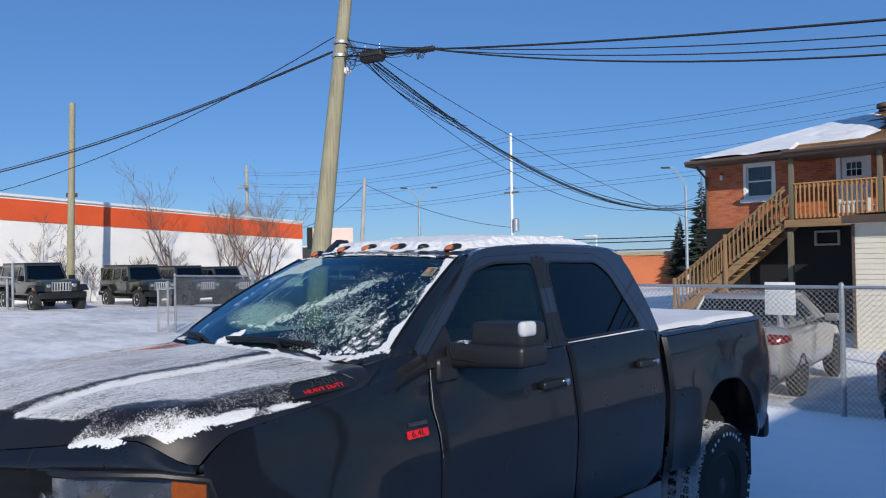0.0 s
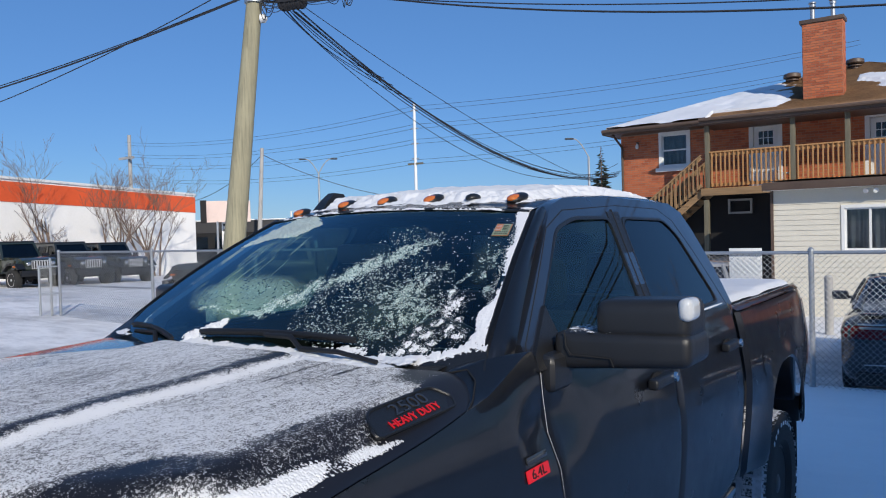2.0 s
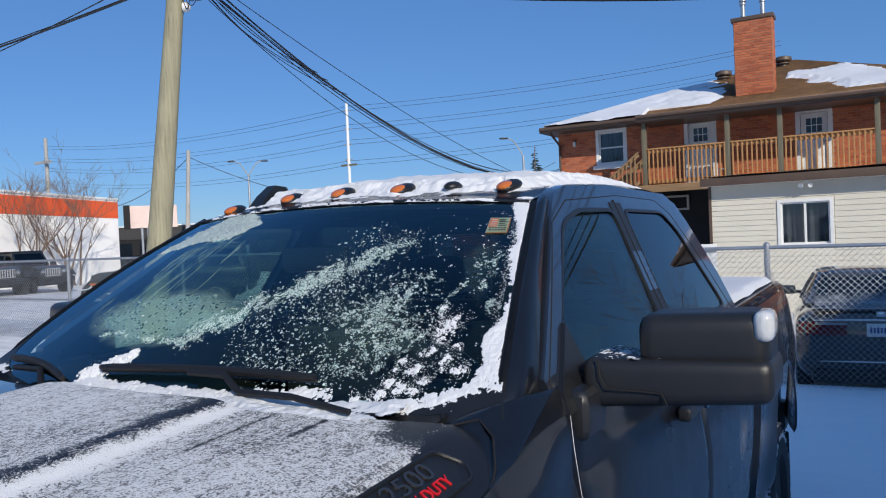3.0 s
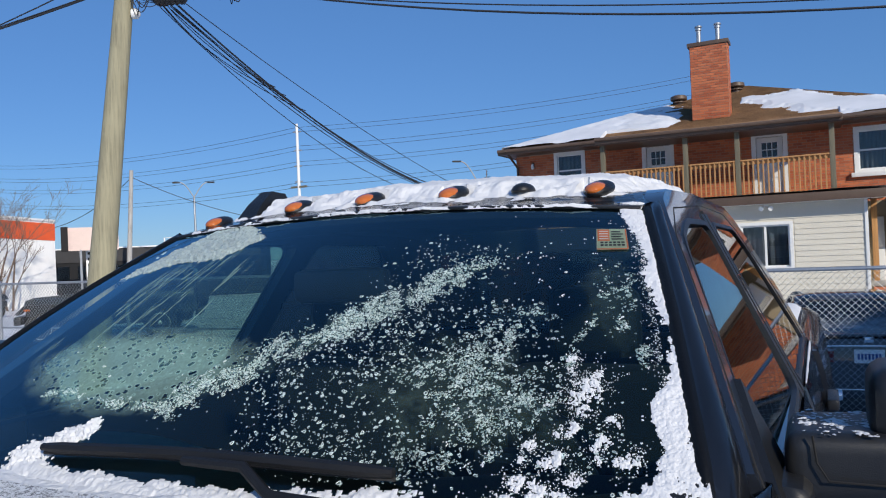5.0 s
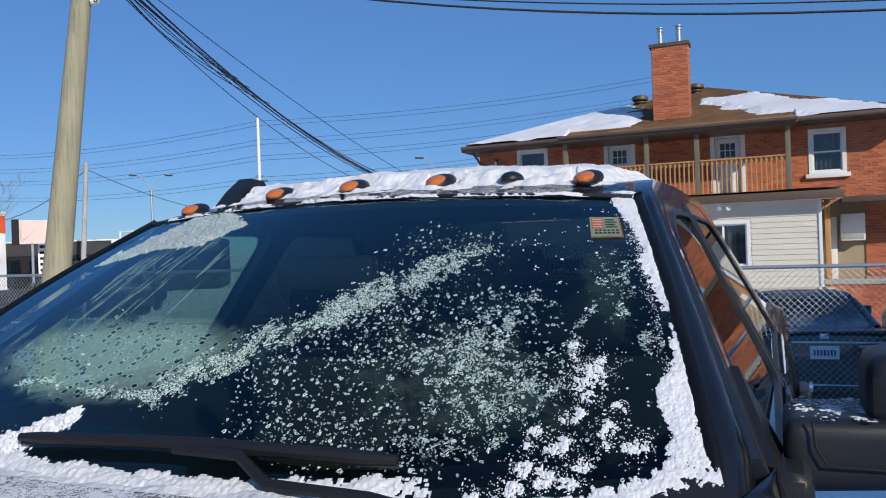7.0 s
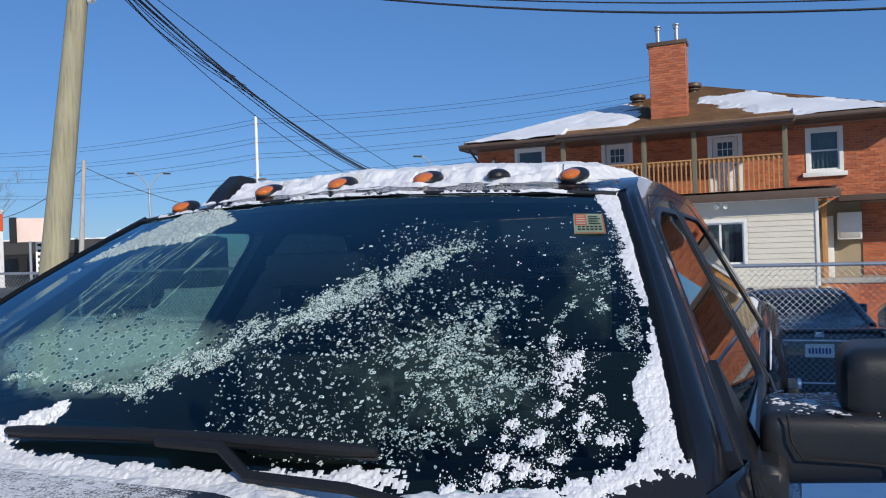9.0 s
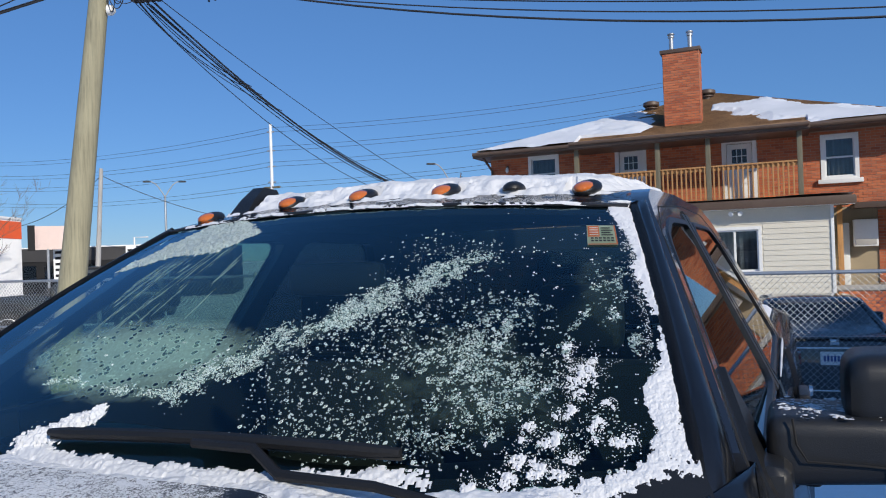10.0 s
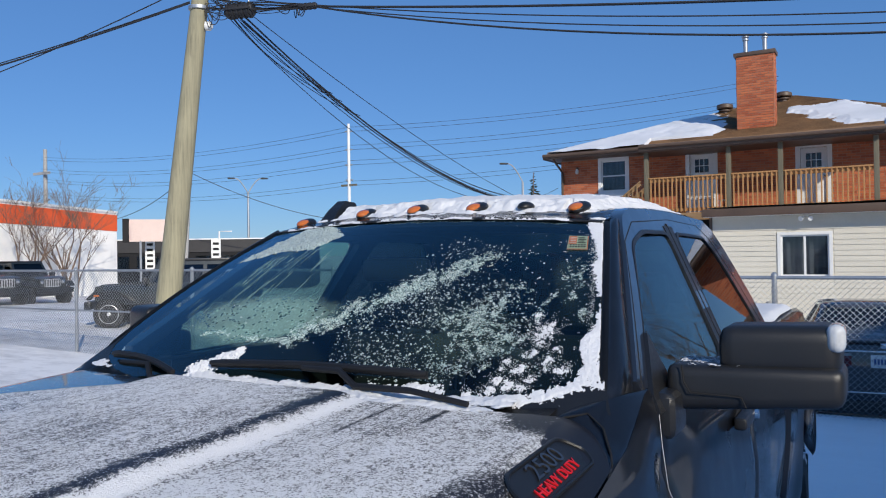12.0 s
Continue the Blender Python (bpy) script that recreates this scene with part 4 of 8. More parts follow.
def roof_snow():
    def f(u, v):
        x, y = lerp(RX0 + 0.05, RX1 - 0.05, u), lerp(RY0 + 0.03, 27.2, v)
        t = (y - RY0) / (27.3 - RY0)
        zz = RZ + t * (7.13 - RZ)
        xl, xr = lerp(RX0, -1.45, t), lerp(RX1, -0.95, t)
        inside = min(x - xl, xr - x)
        n = fbm(x * 0.8, y * 1.1, 5)
        if x < -1.0:
            bare = math.exp(-(((x + 0.9 + 0.5 * t) / 1.9) ** 2))
            d = 0.10 - 0.26 * bare + 0.08 * n - 0.10 * max(0, t - 0.55) * 2.2
        else:
            low = 0.5 - 0.2 * (x + 0.9)
            up = (RX1 - x) / (RX1 + 0.95) - max(0.03, 0.35 - 0.22 * (x + 0.9))
            d = 0.7 * (min(t - low, up - t) + 0.10 * n + 0.03 * fbm(x * 6, y * 6, 2))
            d = min(d, 0.06)
        if PX0 < x < PX1 and y < 23.0:
            d = -1
        return (x, y, zz), (0, -0.35, 1), (min(d, 0.09) if inside > 0.05 else -0.1)
    snow_patch("house_roof_snow", f, 330, 140, "patchy snow lying on the shingle roof")

    def g(u, v):
        x, y = lerp(EX0 - 0.12, EX1 + 0.44, u), lerp(EY - 0.36, 21.6, v)
        return (x, y, 3.0), (0, 0, 1), 0.05 + 0.02 * fbm(x, y)
    snow_patch("extension_roof_snow", g, 40, 16, "thin snow on the flat extension roof")


roof_snow()

# ---- store, poles, trees and distance ----
store = thing("store_building", "long white store with an orange band and snowy parapet", "building")
SA, SB = Vector((-29.5, -8.0, 0)), Vector((-38.2, 28.9, 0))
SDIR = (SB - SA).normalized()
SNOR = Vector((SDIR.y, -SDIR.x, 0)) * -1
SLEN = (SB - SA).length


def store_at(a, b, d):
    p = SA + SDIR * a + SNOR * d
    return (p.x, p.y, b)


def store_top(a):
    return lerp(5.78, 4.74, a / SLEN)


if SNOR.x > 0:
    SNOR.negate()
quad = lambda z0, z1: [(0, store_top(0) + z0), (SLEN, store_top(SLEN) + z0), (SLEN, store_top(SLEN) + z1), (0, store_top(0) + z1)]
part("wall", plate([(0, -1), (SLEN, -1), (SLEN, store_top(SLEN)), (0, store_top(0))], [], store_at, 12.0), M["store_white"], store, smooth=False)
part("orange_band", plate(quad(-1.12, -0.16), [], lambda a, b, d: store_at(a, b, -0.03 + d), 0.02), M["orange"], store)
part("parapet_cap", plate(quad(-0.05, 0.07), [], lambda a, b, d: store_at(a, b, -0.08 + d), 0.5), M["white"], store)
part("roof", plate(quad(-0.5, -0.4), [], lambda a, b, d: store_at(a, b, 0.5 + d), 11), M["dark"], store)
wl = part("wall_lamp", box(-0.2, -0.2, -0.1, 0.2, 0.2, 0.1, 0.02), M["brown_trim"], store)
wl.location = store_at(21.5, store_top(21.5) + 0.3, 0.2)


def wood_pole(name, base, top, r0, r1, material, label, n=6):
    b, t = Vector(base), Vector(top)
    ob = thing(name, label, "utility pole")
    part("shaft", tube([b.lerp(t, i / n) for i in range(n + 1)], [lerp(r0, r1, i / n) for i in range(n + 1)], 14), material, ob)
    return ob


# the near leaning pole with its junction box
def pole_at(z):
    return Vector((-8.35 + 0.069 * z, 7.228 + 0.089 * z, z))


main = wood_pole("utility_pole", pole_at(-0.3), pole_at(9.6), 0.210, 0.085, M["pole"], "leaning yellowish wooden utility pole carrying many cables", 8)
BOX = Vector((-7.28, 7.99, 5.87))
SPLICE = Vector((-6.19, 8.33, 5.84))
STRAND = math.atan2(SPLICE.y - BOX.y, SPLICE.x - BOX.x)
case = thing("cable_junction_box", "black ribbed cable splice case slung beside the wooden pole", "junction box")


def splice_body(length, r, ribs):
    """A ribbed closure with end caps and a bolted flange, along x."""
    bm = lathe([(-length, r * 0.35), (-length * 0.97, r * 0.8), (-length * 0.85, r), (length * 0.85, r), (length * 0.97, r * 0.8), (length, r * 0.35)], 14, "x")
    for k in range(ribs):
        x = lerp(-length * 0.7, length * 0.7, k / (ribs - 1))
        lathe([(x - 0.014, r * 1.02), (x - 0.012, r * 1.12), (x + 0.012, r * 1.12), (x + 0.014, r * 1.02)], 14, "x", bm)
    box(-length * 0.9, -r * 1.25, -0.018, length * 0.9, r * 1.25, 0.018, 0.006, bm)
    return bm


part("housing", splice_body(0.24, 0.115, 5), M["cable"], case).matrix_world = Matrix.Translation(BOX) @ Matrix.Rotation(STRAND, 4, "Z")
part("splice", splice_body(0.15, 0.05, 4), M["cable"], case).matrix_world = Matrix.Translation(SPLICE) @ Matrix.Rotation(STRAND, 4, "Z")
for k, dx in enumerate((-0.16, 0.15)):
    hang = BOX + Vector((dx * math.cos(STRAND), dx * math.sin(STRAND), 0))
    part("hanger", tube([hang + Vector((0, 0, 0.10)), hang + Vector((0, 0, 0.22))], 0.009, 6), M["steel"], case)
cup = lathe([(0, 0.02), (0.02, 0.075), (0.09, 0.075), (0.13, 0.03)], 14, "x")
part("insulator", cup, M["white"], main).matrix_world = Matrix.Translation(pole_at(5.66) + Vector((0.12, 0.04, 0))) @ Matrix.Rotation(radians(30), 4, "Z")
for zz in (5.95, 6.2):
    part("pole_band", lathe([(-0.025, 0.165), (0.025, 0.165)], 14, "z"), M["steel"], main).matrix_world = Matrix.Translation(pole_at(zz))
rng = random.Random(4)


def arc(a, b, mid, r=0.007, n=12):
    return tube([a * (1 - t) ** 2 + mid * 2 * t * (1 - t) + b * t * t for t in (i / n for i in range(n + 1))], r, 5)


def loose(lo, hi):
    return Vector((rng.uniform(-lo, lo), rng.uniform(-lo, lo), rng.uniform(-hi, hi)))


# the tangle between pole, closure and strand
for k in range(20):
    a = pole_at(6.05) + Vector((0.16, 0.02, 0)) + loose(0.05, 0.24)
    b = BOX + loose(0.16, 0.12)
    part("cable_loop", arc(a, b, a.lerp(b, 0.5) + loose(0.16, 0.30) - Vector((0, 0, 0.06)), rng.choice((0.005, 0.006, 0.009))), M["cable"], case)
for k in range(11):
    a, b = BOX + Vector((0.12, 0.04, 0.05)) + loose(0.10, 0.10), SPLICE + Vector((-0.12, -0.04, 0)) + loose(0.05, 0.03)
    part("cable_loop", arc(a, b, a.lerp(b, 0.5) + loose(0.06, 0.10) - Vector((0, 0, rng.uniform(0.0, 0.12))), rng.choice((0.005, 0.008, 0.011))), M["cable"], case)
for k in range(5):
    a = SPLICE + Vector((rng.uniform(-0.35, 0.1), rng.uniform(-0.1, 0.05), 0))
    b = a + Vector((rng.uniform(-0.3, 0.1), -0.05, rng.uniform(-0.05, 0.02)))
    part("cable_loop", arc(a, b, a.lerp(b, 0.5) + Vector((rng.uniform(-0.1, 0.1), 0, rng.uniform(-0.34, -0.12)))), M["cable"], case)
for k in range(4):
    a = pole_at(5.95) + Vector((0.18, 0, 0)) + loose(0.03, 0.1)
    b = a + Vector((rng.uniform(0.1, 0.3), 0.05, rng.uniform(-0.1, 0.0)))
    part("cable_loop", arc(a, b, a.lerp(b, 0.5) - Vector((0, 0, rng.uniform(0.2, 0.5)))), M["cable"], case)
# east span to the next pole, west span, and the drops to the house
EAST = (14.0, 10.5)
for dz, z1, sg, dr in ((0.0, 4.13, 0.37, 0.018), (0.03, 4.47, 0.73, 0.009), (0.0, 4.73, 0.945, 0.009), (0.01, 5.13, 1.23, 0.014)):
    cable(SPLICE + Vector((0, 0, dz)), (*EAST, z1), sg, dr, 30)
for dz, dr in ((0.06, 0.012), (0.12, 0.009), (-0.02, 0.009)):
    cable(pole_at(6.0 + dz * 2) + Vector((0.15, 0.03, 0)), SPLICE + Vector((0, 0, dz * 0.3)), 0.05, dr, 10)
WEST = (-27.0, 2.5)
for z0, z1, sg, dr in ((6.04, 4.31, 0.63, 0.017), (6.06, 4.33, 0.60, 0.010), (6.33, 4.0, 1.08, 0.010)):
    cable(pole_at(z0) + Vector((-0.12, -0.1, 0)), (*WEST, z1), sg, dr, 30)
HOOK = Vector((-7.85, 23.15, 3.68))
for k, (dx, dz, sg, dr) in enumerate(((0, 0, 0.98, 0.011), (0.06, 0.02, 0.99, 0.008), (0.10, -0.02, 1.02, 0.008), (-0.06, 0.0, 0.93, 0.007), (0.08, 0.0, 1.04, 0.007), (-0.10, -0.02, 1.10, 0.008), (-0.04, 0.0, 1.00, 0.007))):
    cable(BOX + Vector((dx, 0.02 * k, -0.12 + dz)), HOOK + Vector((0.03 * k - 0.1, 0, 0.03 * k)), sg, dr, 30)
cable(BOX + Vector((-0.2, 0, -0.12)), HOOK + Vector((-0.05, 0, 0.43)), 1.42, 0.007, 30)
cable(BOX + Vector((0.03, 0, 0.05)), HOOK + Vector((0, 0, -0.51)), 0.35, 0.007, 30)
for k, (dx, drop, t1) in enumerate(((-0.14, 0.60, 0.22), (-0.08, 0.40, 0.16), (-0.16, 0.5, 0.19))):
    a, b = BOX + Vector((dx, 0, -0.1)), straight(BOX, HOOK, 50, 0.98)[int(50 * t1)]
    part("cable_loop", arc(a, b, a.lerp(b, 0.35) - Vector((0, 0, drop * 0.75)), 0.007, 14), M["cable"], case)
east_pole = wood_pole("utility_pole", (*EAST, -0.3), (*EAST, 7.6), 0.17, 0.12, M["pole"], "brown wooden utility pole beside the neighbouring building")
west_pole = wood_pole("utility_pole", (*WEST, 0.0), (*WEST, 6.2), 0.16, 0.12, M["pole"], "brown wooden utility pole by the lot's far side")

wood_pole("utility_pole", (-30.6, 11.25, 0), (-30.4, 11.35, 9.05), 0.16, 0.12, M["pole"], "weathered wooden utility pole before the store wall")
pb = wood_pole("utility_pole", (-34.75, 30.9, 0), (-34.45, 31.2, 7.5), 0.15, 0.11, M["pole_grey"], "grey wooden utility pole in the distance")
pc = wood_pole("utility_pole", (-28.7, 39.3, 0), (-28.7, 39.35, 10.6), 0.12, 0.09, M["white"], "slim white transmission pole with short insulator arms")
for zz in (10.1, 8.9, 7.9, 6.9):
    part("insulator", tube([(-28.95, 39.3, zz), (-28.45, 39.4, zz)], 0.05, 8), M["steel"], pc)
part("crossarm", box(-29.3, 39.25, 6.5, -28.1, 39.4, 6.62), M["old_post"], pc)
tr = part("transformer", lathe([(0, 0.1), (0.05, 0.22), (0.85, 0.22), (0.9, 0.12)], 14, "z"), M["steel"], pc)
tr.location = (-28.35, 39.3, 3.9)
far_pole = wood_pole("utility_pole", (-72, 46, 0), (-72, 46, 13.2), 0.25, 0.18, M["pole_grey"], "far wooden transmission pole with a crossarm")
part("crossarm", box(-73.3, 45.5, 10.6, -70.7, 45.7, 10.85), M["pole_grey"], far_pole)
for zz, dz in ((10.1, 0.0), (8.9, 0.0), (7.9, 0.0), (6.55, 0.0)):
    for off in (0.0, 0.28):
        cable((-72, 45.5, zz + 2.0 + off), (-28.7, 39.35, zz + off), 0.9, 0.011, 16)
        cable((-28.7, 39.35, zz + off), (-4, 52.0, zz + 2.6 + off), 0.5, 0.011, 16)
for zz in (3.1, 3.35, 2.6):
    cable((-28.7, 39.35, zz), (-13.0, 44.0, zz + 0.1), 0.15, 0.035, 8)
cable((-34.45, 31.2, 7.1), (-28.7, 39.3, 4.2), 0.5, 0.02, 20)
cable((-34.45, 31.2, 7.1), (-45.0, 33.0, 4.6), 0.6, 0.02, 20)


def street_lamp(x, y, h, arms):
    ob = thing("street_lamp", "slim grey street lamp with a curved arm", "street lamp", "street lamps")
    part("pole", tube([(x, y, -0.5), (x, y, h - 1.1)], [0.11, 0.07], 10), M["steel"], ob)
    for s in arms:
        pts = [(x + s * 0.95 * t * 0.72, y + s * 0.95 * t * 0.7, h - 1.1 + 1.1 * math.sin(t * math.pi / 2)) for t in (i / 8 for i in range(9))]
        part("arm", tube(pts, 0.035, 8), M["pole_grey"], ob)
        hd = part("lamp_head", box(-0.26, -0.10, -0.05, 0.26, 0.10, 0.05, 0.03), M["cable"], ob)
        hd.matrix_world = Matrix.Translation((x + s * 0.86, y + s * 0.83, h)) @ Matrix.Rotation(radians(44), 4, "Z")


street_lamp(-39.3, 41.0, 7.8, (-1, 1))
street_lamp(-17.5, 42.0, 7.4, (-1,))

# low dark building and the blank box sign beside the store
low = thing("low_building", "low dark commercial building behind the fence", "building")


def ray_box(name, x0, y0, x1, y1, z0, z1, depth, material, parent):
    d = Vector((x1 - x0, y1 - y0, 0))
    n = Vector((-d.y, d.x, 0)).normalized() * depth
    return part(name, plate([(0, z0), (1, z0), (1, z1), (0, z1)], [], lambda a, b, t: (x0 + d.x * a + n.x * t, y0 + d.y * a + n.y * t, b), 1.0), material, parent, smooth=False)


ray_box("wall", -45.0, 32.2, -33.0, 40.5, -0.5, 3.15, 8, M["dark"], low)
ray_box("fascia", -45.05, 32.1, -33.0, 40.4, 2.35, 3.2, 0.1, M["charcoal"], low)
ray_box("cap", -45.1, 32.0, -33.0, 40.3, 3.2, 3.28, 0.4, M["paper"], low)
for k in range(7):
    t0 = 0.06 + k * 0.135
    ray_box("window", lerp(-45, -33, t0) + 0.04, lerp(32.2, 40.5, t0) - 0.06, lerp(-45, -33, t0 + 0.1) + 0.04, lerp(32.2, 40.5, t0 + 0.1) - 0.06, 0.7, 2.1, 0.05, M["pane"], low)
sign = thing("box_sign", "blank pale box sign on steel legs", "sign")
ray_box("face", -38.0, 29.6, -36.2, 31.6, 3.0, 4.35, 0.3, M["faded_sign"], sign)
ray_box("side", -38.25, 29.32, -38.0, 29.6, 2.95, 4.4, 0.4, M["dark"], sign)
for lx, ly in ((-37.6, 30.1), (-36.6, 31.2)):
    part("leg", tube([(lx, ly, -0.3), (lx, ly, 3.05)], 0.07, 8), M["steel"], sign)
for sx, sy, w in ((-37.9, 31.3, 0.0), (-34.6, 33.6, 0.0)):
    bs = thing("banner_sign", "narrow white roadside banner on a pole", "sign", "banner signs")
    part("pole", tube([(sx, sy, -0.3), (sx, sy, 3.6), (sx + 0.6, sy + 0.5, 3.6)], 0.05, 8), M["white"], bs)
    ray_box("banner", sx - 0.35, sy - 0.35, sx + 0.05, sy + 0.05, 1.2, 3.1, 0.03, M["paper"], bs)
    for k in range(5):
        ray_box("print", sx - 0.26, sy - 0.30, sx, sy - 0.04, 1.4 + 0.34 * k, 1.55 + 0.34 * k, 0.02, M["dark"], bs)
far = thing("far_building", "distant low reddish brick building", "building")
ray_box("wall", -27.5, 50.5, -19.0, 54.0, -1, 2.35, 8, M["brick"], far)
ray_box("cornice", -27.55, 50.4, -18.95, 53.9, 2.15, 2.45, 0.3, M["tan"], far)
for dxy in ((-33.5, 47.0), (-31.0, 48.5), (-28.6, 49.7)):
    fl = thing("lot_lamp", "tall white parking-lot lamp far away", "street lamp", "lot lamps")
    part("pole", tube([(*dxy, -0.5), (*dxy, 3.7)], 0.07, 8), M["white"], fl)
    part("head", box(dxy[0] - 0.7, dxy[1] - 0.6, 3.65, dxy[0] + 0.1, dxy[1] + 0.1, 3.8, 0.03), M["white"], fl)


def bare_tree(base, height, seed, label, spread=0.55, trunks=3):
    rng = random.Random(seed)
    ob = thing("bare_tree", label, "tree", "bare trees by the store")
    trunk, twigs = bmesh.new(), bmesh.new()

    def grow(p, d, length, r, depth):
        n = 4
        pts, rads, q = [p], [r], p
        for i in range(n):
            d = (d + Vector((rng.gauss(0, 0.09), rng.gauss(0, 0.09), rng.gauss(0.03, 0.05)))).normalized()
            q = q + d * length / n
            pts.append(q)
            rads.append(r * (1 - 0.45 * (i + 1) / n))
        tube(pts, rads, 6 if depth < 2 else 4, trunk if depth < 2 else twigs)
        if depth < 5:
            for k in range(rng.choice((2, 3, 3)) if depth < 4 else 3):
                at = rng.randint(1, n)
                turn = Vector((rng.gauss(0, 1), rng.gauss(0, 1), rng.gauss(0.2, 0.5))).normalized()
                nd = (d * 1.0 + turn * spread).normalized()
                nd.z = abs(nd.z) * 0.9 + 0.08
                grow(pts[at], nd, length * rng.uniform(0.55, 0.8), max(0.006, rads[at] * 0.66), depth + 1)
    for k in range(trunks):
        a = rng.uniform(0, 6.28)
        grow(Vector(base) + Vector((math.cos(a), math.sin(a), 0)) * 0.2, Vector((math.cos(a) * 0.25, math.sin(a) * 0.25, 1)).normalized(), height * 0.42, 0.050 * height / 6, 0)
    part("trunk", trunk, M["bark"], ob)
    tagged(part("twig", twigs, M["bark"], ob), "bare twigs", kind="stuff")
    return ob


for k, (a, h, off, stems) in enumerate(((26.5, 7.2, 1.2, 3), (29.9, 7.0, 1.2, 3), (32.2, 7.4, 1.2, 3), (33.2, 7.2, 1.3, 2), (20.4, 4.4, 0.7, 2), (21.7, 2.7, 0.7, 3), (24.6, 2.6, 0.8, 3), (28.0, 2.8, 0.8, 2))):
    p = SA + SDIR * a - SNOR * off
    bare_tree((p.x, p.y, ground_z(p.x, p.y) - 0.05), h, 20 + k, "leafless multi-stemmed tree against the white store wall", 0.64, stems)


for k, (tx, ty, th) in enumerate(((10.0, 33.0, 11.0), (13.5, 31.0, 9.0))):
    bare_tree((tx, ty, -0.4), th, 60 + k, "tall leafless tree beyond the brick house", 0.6, 3)


def spruce(x, y, h, seed):
    rng = random.Random(seed)
    ob = thing("spruce_tree", "dark green conical spruce behind the house", "tree")
    part("trunk", tube([(x, y, -0.5), (x, y, h)], [0.16, 0.02], 8), M["bark"], ob)
    bm = bmesh.new()
    for k in range(420):
        t = rng.random() ** 0.7
        zz = lerp(h, 0.8, t)
        ang = rng.uniform(0, 6.283)
        ln = (0.15 + t * h * 0.24) * rng.uniform(0.6, 1.1)
        d = Vector((math.cos(ang), math.sin(ang), -0.25))
        side = Vector((-math.sin(ang), math.cos(ang), 0)) * ln * 0.16
        p = Vector((x, y, zz))
        vs = [bm.verts.new(v) for v in (p, p + d * ln * 0.5 + side, p + d * ln + Vector((0, 0, 0.06)), p + d * ln * 0.5 - side, p + d * ln * 0.45 - Vector((0, 0, ln * 0.18)))]
        bm.faces.new((vs[0], vs[1], vs[2], vs[3]))
        bm.faces.new((vs[0], vs[4], vs[2]))
    part("crown", bm, M["needles"], ob, smooth=False)


spruce(-20.4, 50.5, 7.8, 3)
spruce(-22.6, 51.5, 5.0, 4)

# the neighbouring building whose shade lies over the lot
shade_house = thing("neighbour_building", "plain flat-roofed grey building beside the lot", "building")
part("wall", box(11.5, -18, -0.5, 19, 6.5, 7.3), M["slate"], shade_house, smooth=False)
part("roof_edge", box(11.4, -18.1, 7.3, 19.1, 6.6, 7.5, 0.02), M["brown_trim"], shade_house)

# ---- parked vehicles ----


def wheel(r, width, rim_mat, spokes=5, tread=True, thick=0.62, snow_caked=False):
    """A wheel on the x axis, outer face at +x; built as an Empty at its hub."""
    hub = new("wheel")
    w = width / 2
    prof = [(-w * 0.8, r * thick), (-w, r * (thick + 0.08)), (-w * 1.02, r * 0.84), (-w * 0.86, r * 0.965), (-w * 0.7, r * 0.985), (w * 0.7, r * 0.985),
            (w * 0.86, r * 0.965), (w * 1.02, r * 0.84), (w, r * (thick + 0.08)), (w * 0.8, r * thick)]
    part("tyre", lathe(prof, 40, "x"), M["rubber"], hub)
    rp = [(-w * 0.7, r * thick * 0.98), (w * 0.82, r * thick * 1.02), (w * 0.86, r * thick * 0.97), (w * 0.6, r * thick * 0.90), (w * 0.15, r * thick * 0.86)]
    part("rim", lathe(rp, 32, "x"), rim_mat, hub)
    bm = bmesh.new()
    for k in range(spokes):
        a = 2 * math.pi * k / spokes
        s = box(w * 0.45, -r * 0.055, 0, w * 0.72, r * 0.055, r * thick * 0.93, r * 0.02)
        for v in s.verts:
            v.co.y *= 0.8 + 0.7 * (v.co.z / (r * thick))
        bmesh.ops.rotate(s, verts=s.verts, cent=(0, 0, 0), matrix=Matrix.Rotation(a, 3, "X"))
        join(bm, s)
    part("spokes", bm, rim_mat, hub)
    cap = lathe([(w * 0.4, r * 0.15), (w * 0.78, r * 0.14), (w * 0.84, r * 0.10), (w * 0.85, r * 0.02)], 20, "x")
    part("hub_cap", cap, rim_mat, hub)
    return hub


def hung(wh, m, parent):
    wh.parent = parent
    wh.matrix_world = m
    return wh


def car_shell(stations, section, nu=18):
    """A lofted shell: stations of (y, half width, z low, z high); section rounds the corners."""
    bm = bmesh.new()
    rings = []
    for y, hw, z0, z1 in stations:
        ring = []
        for k in range(nu):
            a = 2 * math.pi * (k + 0.5) / nu
            c, s = math.cos(a), math.sin(a)
            e = section
            cx = math.copysign(abs(c) ** e, c)
            sz = math.copysign(abs(s) ** e, s)
            ring.append(bm.verts.new((cx * hw, y, (z0 + z1) / 2 + sz * (z1 - z0) / 2)))
        rings.append(ring)
    for a, b in zip(rings, rings[1:]):
        for k in range(nu):
            bm.faces.new((a[k], a[(k + 1) % nu], b[(k + 1) % nu], b[k]))
    bm.faces.new(rings[0][::-1])
    bm.faces.new(rings[-1])
    return bm


